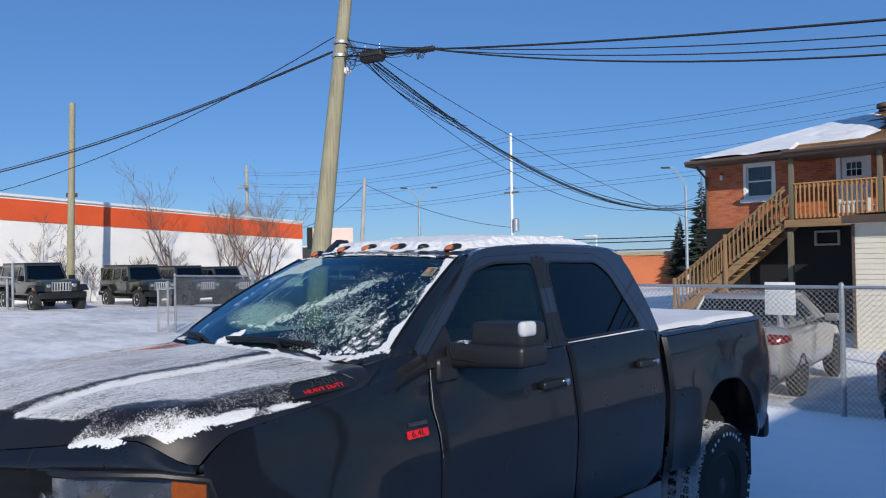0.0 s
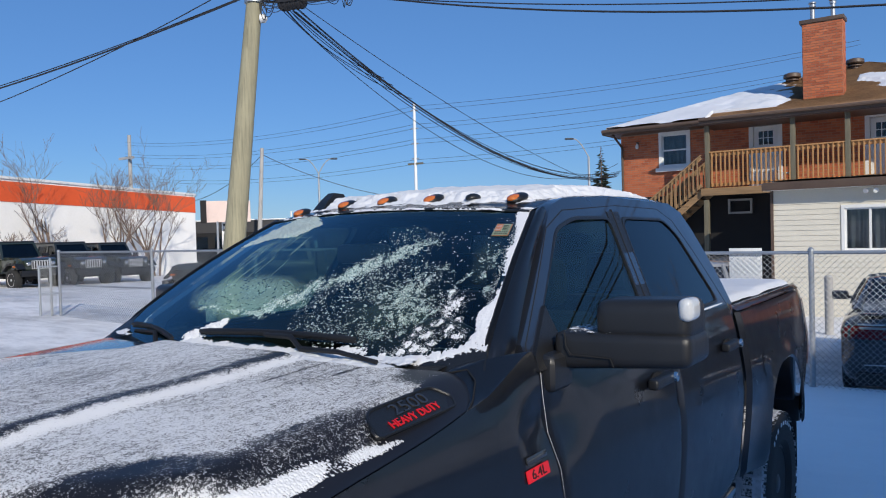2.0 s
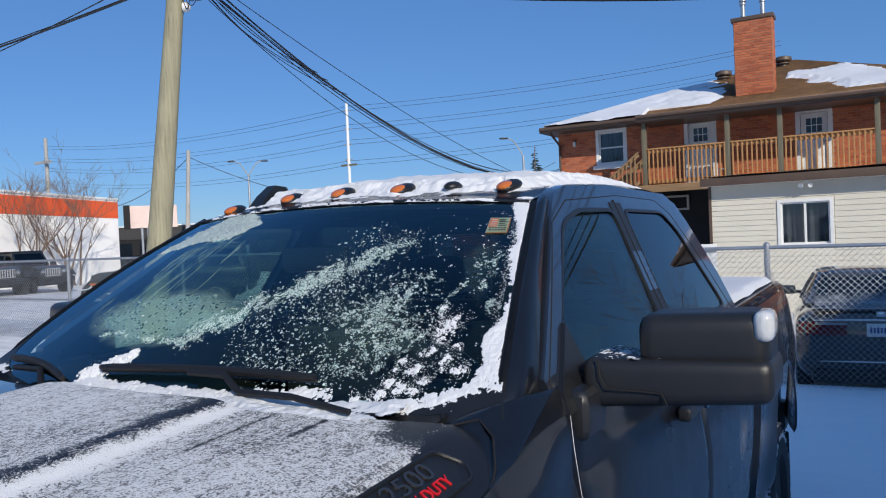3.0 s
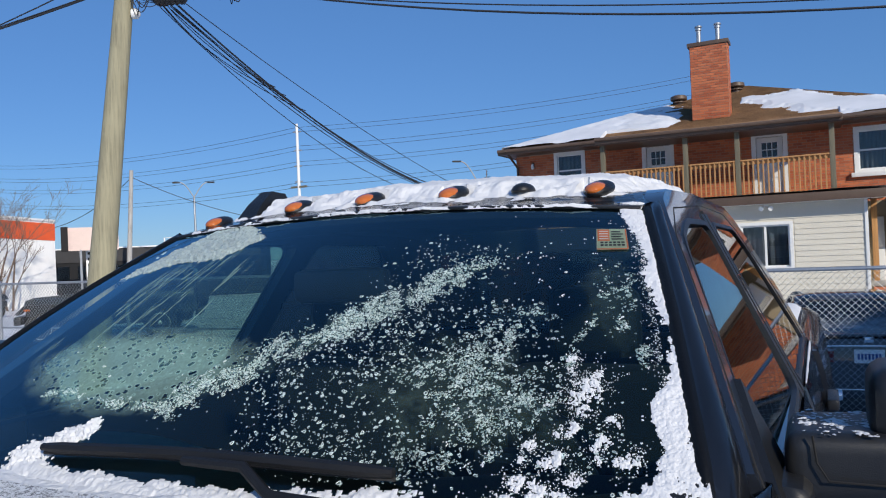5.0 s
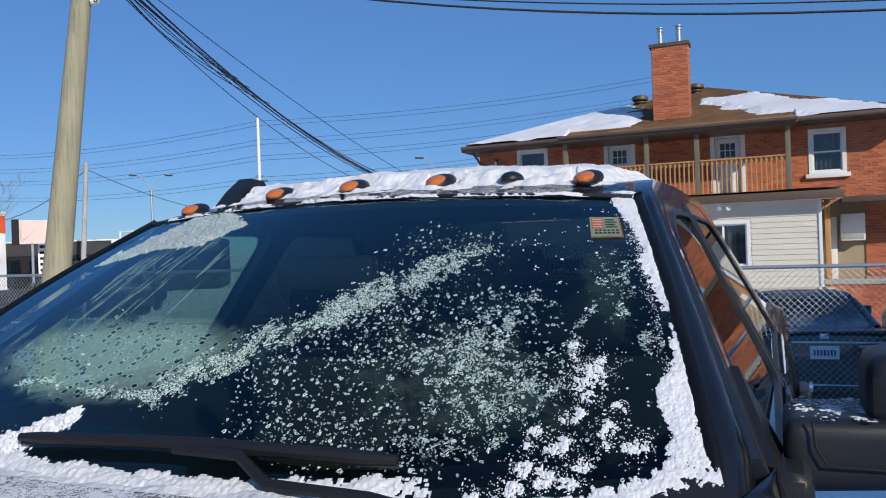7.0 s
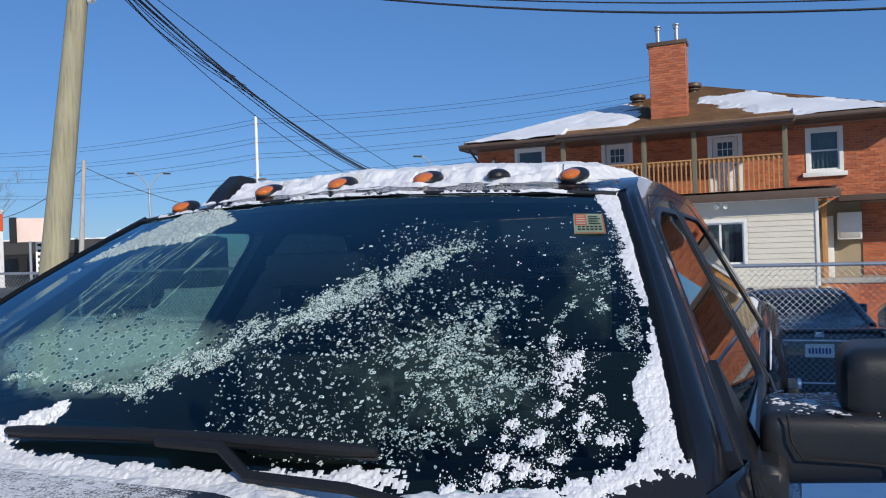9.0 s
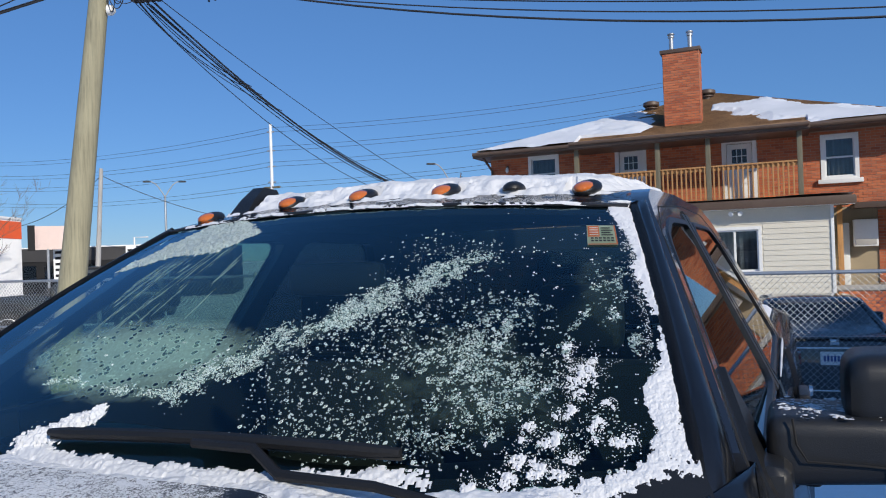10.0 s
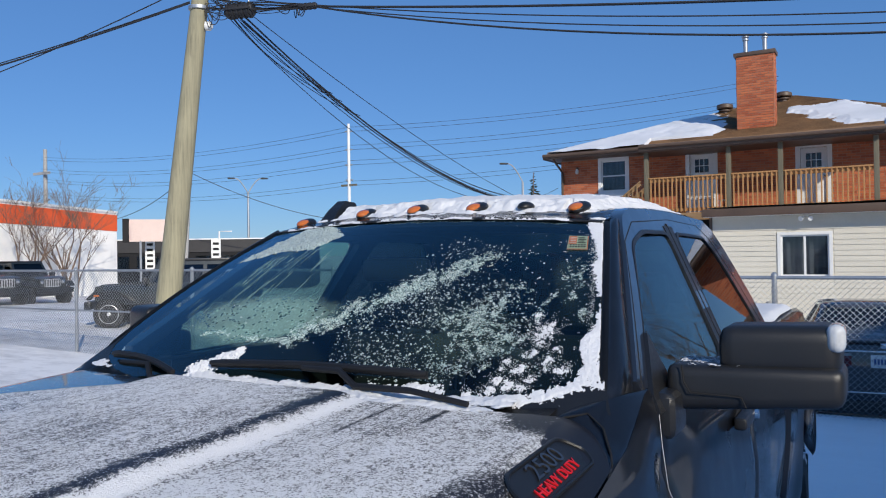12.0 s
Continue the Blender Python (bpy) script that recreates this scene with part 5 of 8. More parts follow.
def jeep(m, body_mat, label):
    """A boxy off-road wagon; nose towards -y, 4.78 m long."""
    car = thing("off_road_wagon", label, "car", "parked off-road wagons")
    part("body", box(-0.80, -1.55, 0.62, 0.80, 2.25, 1.16, 0.06), body_mat, car)
    hood = part("hood", plate([(-1.75, 0.72), (-0.45, 0.72), (-0.45, 1.24), (-1.6, 1.18), (-1.75, 1.10)], [], lambda a, b, d: (-0.66 + d, a, b), 1.32), body_mat, car)
    part("grille", box(-0.60, -1.80, 0.74, 0.60, -1.74, 1.13, 0.02), body_mat, car)
    for k in range(7):
        x = -0.30 + k * 0.1
        part("slot", box(x - 0.026, -1.815, 0.80, x + 0.026, -1.795, 1.08, 0.01), M["dark"], car)
        part("slot_trim", plate(rect(x - 0.045, 0.78, x + 0.045, 1.10), [rect(x - 0.026, 0.80, x + 0.026, 1.08)], lambda a, b, d: (a, -1.812 + d, b), 0.01), M["rim"], car)
    for s in (-1, 1):
        lamp = part("headlight", lathe([(0, 0.09), (-0.03, 0.085), (-0.05, 0.06), (-0.055, 0.01)], 18, "y"), M["lamp_glass"], car)
        lamp.location = (s * 0.46, -1.80, 0.98)
        part("fog_light", box(s * 0.60 - 0.13, -1.98, 0.58, s * 0.60 + 0.13, -1.93, 0.68, 0.03), M["rim"], car)
        part("fender", plate([(-1.95, 0.80), (-1.75, 1.0), (-1.15, 1.02), (-0.78, 0.72), (-0.86, 0.70), (-1.2, 0.94), (-1.72, 0.93), (-1.88, 0.78)], [], lambda a, b, d, s=s: (s * (0.64 + d), a, b), 0.30), M["black_plastic"], car)
        part("fender", plate([(0.78, 0.72), (1.02, 1.02), (1.7, 1.02), (1.95, 0.74), (1.87, 0.72), (1.65, 0.94), (1.08, 0.94), (0.86, 0.70)], [], lambda a, b, d, s=s: (s * (0.66 + d), a, b), 0.28), M["black_plastic"], car)
        part("side_step", box(s * 0.86 - 0.05, -0.7, 0.44, s * 0.86 + 0.05, 0.75, 0.52, 0.02), M["black_plastic"], car)
        mir = part("mirror", box(s * 0.93 - 0.12, -0.52, 1.16, s * 0.93 + 0.12, -0.40, 1.36, 0.04), M["black_plastic"], car)
        part("marker_light", box(s * 0.94 - 0.02, -1.74, 0.87, s * 0.94 + 0.02, -1.60, 0.92, 0.01), M["amber"], car)
    # cabin frame with openings
    def slant(a, b):
        return lerp(0.78, 0.66, (b - 1.16) / 0.67)
    panes = ([(-0.30, 1.21), (0.28, 1.21), (0.28, 1.68), (-0.06, 1.68)], [(0.38, 1.21), (1.02, 1.21), (1.02, 1.68), (0.38, 1.68)], [(1.12, 1.21), (2.08, 1.21), (1.98, 1.68), (1.12, 1.68)])
    for s in (-1, 1):
        part("cabin_side", plate([(-0.50, 1.16), (2.22, 1.16), (2.08, 1.78), (-0.12, 1.78)], panes, lambda a, b, d, s=s: (s * (slant(a, b) - d), a, b), 0.05), body_mat, car)
        for pl in panes:
            part("side_window", plate(pl, [], lambda a, b, d, s=s: (s * (slant(a, b) - 0.02 - d), a, b), 0.006), M["car_glass"], car)
        for yh in (0.2, 0.95):
            part("door_handle", box(s * 0.80 - 0.02, yh - 0.08, 1.06, s * 0.80 + 0.02, yh + 0.06, 1.10, 0.01), M["black_plastic"], car)
    part("windshield", plate([(-0.70, 1.20), (0.70, 1.20), (0.61, 1.74), (-0.61, 1.74)], [], lambda a, b, d: (a, lerp(-0.46, -0.14, (b - 1.2) / 0.54) + d, b), 0.01), M["car_glass"], car)
    part("windshield_frame", plate([(-0.78, 1.16), (0.78, 1.16), (0.68, 1.80), (-0.68, 1.80)], [[(-0.69, 1.21), (0.69, 1.21), (0.60, 1.73), (-0.60, 1.73)]], lambda a, b, d: (a, lerp(-0.49, -0.13, (b - 1.16) / 0.64) + d, b), 0.04), body_mat, car)
    part("roof", box(-0.69, -0.14, 1.77, 0.69, 2.10, 1.85, 0.035), M["black_plastic"], car)
    # near-black box that stands in for the shaded cabin
    part("interior", box(-0.6, -0.2, 0.9, 0.6, 2.0, 1.3, 0.05), M["dark"], car)
    for sx in (-0.36, 0.36):
        part("seat_back", box(sx - 0.22, 0.45, 1.1, sx + 0.22, 0.58, 1.62, 0.05), M["seat"], car)
    part("tailgate", box(-0.74, 2.2, 0.66, 0.74, 2.28, 1.74, 0.04), body_mat, car)
    part("front_bumper", box(-0.84, -2.02, 0.52, 0.84, -1.84, 0.74, 0.05), M["black_plastic"], car)
    part("rear_bumper", box(-0.80, 2.26, 0.52, 0.80, 2.40, 0.70, 0.05), M["black_plastic"], car)
    part("underbody", box(-0.55, -1.7, 0.40, 0.55, 2.1, 0.66, 0.05), M["dark"], car)
    part("spare_cover", lathe([(0, 0.38), (0.2, 0.38), (0.24, 0.3), (0.25, 0.05)], 24, "y"), M["rubber"], car).location = (0, 2.3, 1.1)
    for s in (-1, 1):
        for yy in (-1.38, 1.40):
            wh = wheel(0.40, 0.26, M["rim"], 5)
            hung(wh, Matrix.Translation((s * 0.80, yy, 0.40)) @ (Matrix.Identity(4) if s > 0 else Matrix.Rotation(math.pi, 4, "Z")), car)
    car.matrix_world = m
    return car


def place_car(x, y, heading, dz=0.0):
    """heading: degrees that the nose, at rest towards -y, is turned to the left."""
    return Matrix.Translation((x, y, ground_z(x, y) + dz)) @ Matrix.Rotation(radians(heading), 4, "Z")


first = jeep(place_car(-28.15, 9.31, 92, -0.10), M["jeep"], "dark olive boxy off-road wagon with silver grille, parked on snow")
second = jeep(place_car(-28.82, 13.55, 92, -0.10), M["jeep"], "dark olive off-road wagon parked in the row by the store")
third = jeep(place_car(-29.37, 15.95, 92, -0.10), M["jeep_dark"], "black off-road wagon parked in the row behind the fence")
fourth = jeep(place_car(-29.85, 18.15, 92, -0.10), M["jeep_dark"], "black off-road wagon at the end of the parked row")
fifth = jeep(place_car(-15.83, 13.77, -50), M["jeep_dark"], "dark off-road wagon standing apart near the fence")


def rounded_car(name, m, spec, body_mat, label):
    """A modern closed car, nose towards +y (its tail faces -y). spec holds the side outline and greenhouse."""
    car = thing(name, label, "car")
    hw, out, green, axle, r = spec["hw"], spec["body"], spec["green"], spec["axles"], spec["wheel"]

    bm = car_shell(spec["stations"], spec["round"], 48)
    part("body", bm, body_mat, car)
    # added near-black box: cabin shade behind the windows
    part("interior", box(-hw * 0.72, lerp(green[0][0], green[0][3], 0.12), green[1] - 0.35, hw * 0.72, lerp(green[0][0], green[0][3], 0.85), green[1] + 0.06, 0.05), M["dark"], car)
    # greenhouse: a rounded glass shell under a roof skin, with painted pillars
    (yb0, yt0, yt1, yb1), zb, zt = green
    wb, wt = hw * 0.90, hw * spec.get("roof", 0.66)

    def ring_at(t, grow=0.0, k=56):
        y0, y1, wx = lerp(yb0, yt0, t**0.9) - grow, lerp(yb1, yt1, t**0.9) + grow, lerp(wb, wt, t**1.25) + grow
        e = 0.42
        out = []
        for i in range(k):
            a = 2 * math.pi * (i + 0.5) / k
            c, sn = math.cos(a), math.sin(a)
            out.append(((math.copysign(abs(c) ** e, c)) * wx, (y0 + y1) / 2 + math.copysign(abs(sn) ** e, sn) * (y1 - y0) / 2))
        return out

    def stack(levels):
        b = bmesh.new()
        rings = [[b.verts.new((x, y, z)) for x, y in loop] for loop, z in levels]
        for p, q in zip(rings, rings[1:]):
            for i in range(len(p)):
                b.faces.new((p[i], p[(i + 1) % len(p)], q[(i + 1) % len(q)], q[i]))
        b.faces.new(rings[-1])
        return b
    part("window_band", stack([(ring_at(i / 8), lerp(zb, zt, i / 8)) for i in range(9)]), M["dark_window"], car)

    def dome(k):
        loop = ring_at(1.0)
        cx, cy = 0.0, (yt0 + yt1) / 2
        return [(x * k, cy + (y - cy) * k) for x, y in loop]
    part("roof", stack([(ring_at(0.93, 0.006), lerp(zb, zt, 0.93))] + [(dome(k), zt + dz) for k, dz in ((1.0, 0.008), (0.94, 0.025), (0.8, 0.042), (0.5, 0.055), (0.2, 0.06))]), body_mat, car)
    for i in (6, 21, 34, 49):
        part("pillar", tube([(*ring_at(t, 0.004)[i], lerp(zb, zt, t)) for t in (0.0, 0.2, 0.4, 0.6, 0.8, 0.97)], [0.060, 0.052, 0.046, 0.042, 0.038, 0.034], 8), body_mat, car)
    for s in (-1, 1):
        part("pillar", tube([(s * lerp(wb, wt, t**1.25) * 1.003, lerp(lerp(yb0, yb1, 0.46), lerp(yt0, yt1, 0.42), t), lerp(zb, zt, t)) for t in (0, 0.3, 0.6, 0.95)], 0.03, 8), M["black_plastic"], car)
        ym = lerp(yb0, yb1, 0.80)
        mirror = part("mirror", box(s * (hw + 0.09) - 0.12, ym - 0.07, zb - 0.03, s * (hw + 0.09) + 0.12, ym + 0.06, zb + 0.11, 0.045, segments=3), body_mat, car)
        part("stalk", box(s * (hw - 0.06) - 0.08, ym - 0.03, zb - 0.02, s * (hw - 0.06) + 0.08, ym + 0.03, zb + 0.03, 0.015), M["black_plastic"], mirror)

    def skin(y, z):
        """Half width of the shell at a place."""
        st = spec["stations"]
        k = max(i for i in range(len(st) - 1) if st[i][0] <= max(y, st[0][0]))
        t = (y - st[k][0]) / (st[k + 1][0] - st[k][0])
        w, lo, hi = (lerp(st[k][j], st[k + 1][j], max(0, min(1, t))) for j in (1, 2, 3))
        q = abs(2 * (z - lo) / (hi - lo) - 1)
        e = spec["round"]
        return w * max(0.0, 1 - min(1, q) ** (2 / e)) ** (e / 2)
    for ys in (lerp(yb0, yb1, 0.3), lerp(yb0, yb1, 0.62)):
        for sx in (-0.36, 0.36):
            part("seat_back", box(sx - 0.22, ys - 0.06, zb - 0.4, sx + 0.22, ys + 0.06, zb + 0.18, 0.05), M["seat"], car)
            part("headrest", box(sx - 0.11, ys - 0.05, zb + 0.2, sx + 0.11, ys + 0.05, zb + 0.36, 0.04), M["seat"], car)
    for s in (-1, 1):
        for yy in axle:
            well = part("wheel_arch", lathe([(-0.13, r * 1.18), (0.015, r * 1.18), (0.016, r * 1.1)], 32, "x"), M["dark"], car)
            well.matrix_world = Matrix.Translation((s * (hw - 0.02), yy, r)) @ (Matrix.Identity(4) if s > 0 else Matrix.Rotation(math.pi, 4, "Z"))
            wh = wheel(r, 0.22, M["rim"], 5)
            hung(wh, Matrix.Translation((s * (hw - 0.10), yy, r)) @ (Matrix.Identity(4) if s > 0 else Matrix.Rotation(math.pi, 4, "Z")), car)
    for s in (-1, 1):
        za, zc, w0, reach = spec["tail_light"]

        def lens(u, v, s=s):
            z = lerp(za, zc, v)
            if u < 0.5:
                return (s * lerp(w0, skin(0.012, z), u * 2), -0.034 + 0.03 * (u * 2) ** 3, z)
            y = 0.012 + reach * ((u - 0.5) * 2) ** 2
            return (s * (skin(y, lerp(z, (za + zc) / 2, u - 0.5)) + 0.010), y, lerp(z, (za + zc) / 2, 0.5 * (u - 0.5) * 2))
        tl = part("tail_light", sheet(lens, 16, 5, thick=0.012), M["red_lens"], car)
        if "strip" in spec:
            part("reverse_strip", sheet(lambda u, v, s=s: (s * lerp(w0, w0 + 0.34, u), -0.040, lerp(zc - 0.035, zc - 0.005, v)), 4, 2, thick=0.004), M["clear_lens"], tl)
    if "plate" in spec:
        py, pz = spec["plate"]
        lp = part("licence_plate", box(-0.155, py - 0.012, pz - 0.078, 0.155, py, pz + 0.078, 0.01), M["paper"], car)
        for k in range(7):
            part("plate_mark", box(-0.12 + k * 0.036, py - 0.016, pz - 0.035, -0.12 + k * 0.036 + 0.022, py - 0.0125, pz + 0.03), M["blue"], lp)
    for nm, b, mt in spec["extras"]:
        part(nm, box(*b), M[mt], car)
    car.matrix_world = m
    return car


M["blue"] = worn("blue_ink", (0.03, 0.06, 0.22), 0.5, 0, 0.1, 40, 4, 0.0)
SEDAN = {
    "round": 0.42, "stations": [(-0.02, 0.74, 0.44, 0.98), (0.0, 0.83, 0.34, 1.06), (0.05, 0.88, 0.26, 1.09), (0.14, 0.905, 0.22, 1.105), (0.40, 0.92, 0.20, 1.11), (0.8, 0.925, 0.19, 1.11), (2.0, 0.925, 0.19, 1.04),
                 (3.4, 0.91, 0.20, 0.96), (4.2, 0.87, 0.22, 0.84), (4.6, 0.76, 0.28, 0.72), (4.74, 0.60, 0.36, 0.62)],
    "hw": 0.91, "body": [(-0.02, 0.42), (-0.03, 0.62), (0.04, 0.92), (0.12, 1.0), (0.72, 1.03), (3.35, 0.96), (4.5, 0.80), (4.75, 0.62), (4.72, 0.30), (4.3, 0.20), (0.35, 0.20)],
    "roof": 0.68, "strip": 1, "green": ((0.58, 1.50, 2.65, 3.55), 1.05, 1.43), "axles": (1.02, 3.78), "wheel": 0.325,
    "tail_light": (0.80, 0.96, 0.36, 0.30), "plate": (-0.022, 0.866),
    "extras": [("chrome_strip", (-0.72, -0.045, 0.975, 0.72, -0.01, 0.998, 0.006), "chrome"), ("emblem", (-0.055, -0.035, 1.02, 0.055, 0.0, 1.09, 0.02), "chrome"),
               ("bumper_strip", (-0.66, -0.04, 0.48, 0.66, -0.01, 0.498, 0.006), "chrome"), ("diffuser", (-0.75, -0.03, 0.22, 0.75, 0.2, 0.38, 0.03), "black_plastic"),
               ("trunk_lip", (-0.72, 0.0, 1.085, 0.72, 0.16, 1.118, 0.015), "navy")],
}
SUV = {
    "round": 0.45, "stations": [(-0.03, 0.66, 0.48, 0.95), (0.0, 0.78, 0.38, 1.06), (0.06, 0.86, 0.32, 1.13), (0.18, 0.90, 0.29, 1.17), (0.5, 0.925, 0.27, 1.18), (2.0, 0.925, 0.26, 1.15), (3.2, 0.92, 0.27, 1.10),
                 (4.1, 0.86, 0.30, 1.00), (4.4, 0.78, 0.34, 0.90), (4.53, 0.62, 0.42, 0.76)],
    "hw": 0.92, "body": [(0.0, 0.50), (-0.02, 0.75), (0.06, 1.02), (0.16, 1.14), (0.6, 1.16), (3.2, 1.10), (4.35, 0.98), (4.55, 0.72), (4.5, 0.36), (4.1, 0.26), (0.3, 0.28)],
    "roof": 0.70, "green": ((0.10, 0.50, 2.5, 3.45), 1.12, 1.62), "axles": (0.95, 3.62), "wheel": 0.36,
    "tail_light": (0.90, 1.07, 0.52, 0.36),
    "extras": [("bumper", (-0.80, -0.06, 0.42, 0.80, 0.12, 0.62, 0.05), "silver"), ("lower_bumper", (-0.75, -0.04, 0.30, 0.75, 0.2, 0.44, 0.03), "black_plastic"),
               ("plate_recess", (-0.24, -0.03, 0.78, 0.24, 0.0, 0.92, 0.01), "silver")],
}
rounded_car("sedan", Matrix.Translation((1.448, 9.7, -0.26)) @ Matrix.Rotation(radians(6), 4, "Z"), SEDAN, M["navy"], "dark midnight-blue sedan with chrome trim, frost on its glass")
rounded_car("suv", place_car(-1.92, 10.85, 5), SUV, M["silver"], "salt-stained silver compact SUV parked behind the fence")
M["umber"] = paint("dark_umber_paint", (0.022, 0.018, 0.016), 0.35, 0.3, 0.3)
rounded_car("dark_suv", place_car(7.4, 16.6, 80), {**SUV}, M["umber"], "dark brown SUV parked beside the brick house")

# ---- pickup truck ----
truck = thing("pickup_truck", "dark grey crew-cab pickup truck with frosted windshield and snowy hood", "pickup truck")
FRONT_AXLE, REAR_AXLE, WHEEL_R = 0.33, 3.88, 0.44
DOOR0, DOOR1, DOOR2, BED0, BED1 = 1.00, 2.05, 3.02, 3.085, 4.82
side_of = curve_of([(0.45, 0.90), (0.62, 0.965), (0.80, 0.995), (1.05, 1.02), (1.22, 1.025), (1.38, 1.005), (1.50, 0.985), (1.60, 0.955), (1.68, 0.925)])


def flank(y, z):
    """Half width of the body sides at a point."""
    x = side_of(z)
    for ay, rr, amount in ((FRONT_AXLE, 0.60, 0.045), (REAR_AXLE, 0.62, 0.055)):
        d = math.hypot(y - ay, (z - 0.52) * 0.95)
        x += amount * math.exp(-((d - 0.50) / 0.16) ** 2) * (1 if z < 1.25 else max(0, 1 - (z - 1.25) / 0.2))
    x -= 0.034 * math.exp(-(((y - 1.00) / 0.15) ** 2) - ((z - 1.46) / 0.085) ** 2)
    if y < 0.1:
        x -= 0.42 * (0.1 - y) ** 2
    if y > BED0:
        x += 0.012
    if y > 4.5:
        x -= 0.5 * (y - 4.5) ** 2
    return x


def arch(y, ay, r, flat, top=1.19):
    """Lower edge of a panel over a wheel."""
    d = abs(y - ay) / r
    if d >= 1:
        return flat
    return max(flat, 0.55 + (top - 0.55) * (1 - d**2.5) ** (1 / 2.5))


def panel(name, y0, y1, low, high, label="", nu=40, nv=26, extra=None):
    """A painted side panel on both flanks, bounded below and above by curves of y, with rolled edges."""
    for s in (1, -1):
        def f(u, v, s=s):
            y = lerp(y0, y1, u)
            z = lerp(low(y), high(y), v)
            x = flank(y, z)
            edge = min(u * (y1 - y0), (1 - u) * (y1 - y0), v * max(0.01, high(y) - low(y)))
            if edge < 0.012:
                x -= (0.012 - edge) ** 2 * 90
            if extra:
                x += extra(y, z)
            return (s * x, y, z)
        part(name, sheet(f, nu, nv, thick=-0.018 if s > 0 else 0.018), M["paint"], truck, label)


hood_line = curve_of([(-0.45, 1.415), (-0.23, 1.465), (0.1, 1.505), (0.43, 1.54), (0.66, 1.575), (1.0, 1.62)])


sill = lambda y: 0.66
belt = lambda y: 1.585 + 0.012 * (y - 1.0)


def fender_top(y):
    return hood_line(y) - 0.075 * max(0, 1 - (y + 0.10) / 0.15) ** 2 if y < 0.70 else lerp(hood_line(0.70), 1.655, min(1, (y - 0.70) / 0.25))


panel("front_fender", -0.105, DOOR0 - 0.004, lambda y: max(arch(y, FRONT_AXLE, 0.54, 0.66 if y > 0.5 else 0.80, 1.17), 1.385 if y < -0.085 else 0.0), fender_top, "", 90, 26,
      lambda y, z: 0.0)
panel("front_door", DOOR0 + 0.004, DOOR1 - 0.004, sill, lambda y: belt(y) + 0.0)
panel("rear_door", DOOR1 + 0.004, DOOR2 - 0.002, lambda y: sill(y) + (0.10 * max(0, (y - 2.75) / 0.27) ** 2), lambda y: belt(y))
panel("bed_side", BED0, BED1, lambda y: arch(y, REAR_AXLE, 0.50, 0.70, 1.2), lambda y: 1.555, "", 80, 26)
panel("cab_corner", DOOR2 + 0.004, BED0 - 0.035, lambda y: 0.70, lambda y: belt(y), "", 4, 26, lambda y, z: -0.02)
for s in (1, -1):
    part("rocker", box(s * 0.93 - 0.04, DOOR0 - 0.25, 0.50, s * 0.93 + 0.04, BED0 - 0.05, 0.67, 0.02), M["paint"], truck)
    part("side_step", tube([(s * 1.02, 0.85, 0.44), (s * 1.05, 1.0, 0.42), (s * 1.05, 2.9, 0.42), (s * 1.02, 3.05, 0.44)], 0.05, 12), M["black_plastic"], truck)
# near-black linings and fillers: the shade of the hollows is put into their colour
part("underbody", box(-0.72, -0.3, 0.50, 0.72, 4.7, 0.80, 0.03), M["dark"], truck)
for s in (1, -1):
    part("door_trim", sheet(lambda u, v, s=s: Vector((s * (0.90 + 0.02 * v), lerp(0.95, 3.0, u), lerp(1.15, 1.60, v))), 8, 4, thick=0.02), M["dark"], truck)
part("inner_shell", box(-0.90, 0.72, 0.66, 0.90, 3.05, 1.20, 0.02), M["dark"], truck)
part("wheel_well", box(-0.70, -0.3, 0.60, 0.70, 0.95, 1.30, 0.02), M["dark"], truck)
part("bed_floor", box(-0.70, BED0 + 0.02, 0.70, 0.70, 4.78, 1.50, 0.02), M["dark"], truck)

# greenhouse
UP = ((0.962, 1.575), (0.690, 2.105))


def up_x(z):
    t = (z - UP[0][1]) / (UP[1][1] - UP[0][1])
    return lerp(UP[0][0], UP[1][0], t) + 0.006 * math.sin(max(0, min(1, t)) * math.pi)


def flat_x(z):
    """Plane of the side glass."""
    return lerp(up_x(1.62), up_x(2.045), (z - 1.62) / 0.425) + 0.004


def bend(loop, n=4, closed=True):
    """Rounds the corners of a loop a little and adds points along it."""
    out = []
    m = len(loop)
    for i in range(m):
        p, q, r = Vector((*loop[i - 1], 0)), Vector((*loop[i], 0)), Vector((*loop[(i + 1) % m], 0))
        ra = min(0.055, (p - q).length * 0.35, (r - q).length * 0.35)
        a, b = q + (p - q).normalized() * ra, q + (r - q).normalized() * ra
        for k in range(n + 1):
            t = k / n
            v = a * (1 - t) ** 2 + q * 2 * t * (1 - t) + b * t * t
            out.append((v.x, v.y))
    return out


def dense(loop, step=0.09):
    out = []
    for i, p in enumerate(loop):
        q = loop[(i + 1) % len(loop)]
        k = max(1, int(math.hypot(q[0] - p[0], q[1] - p[1]) / step))
        out += [(lerp(p[0], q[0], j / k), lerp(p[1], q[1], j / k)) for j in range(k)]
    return out


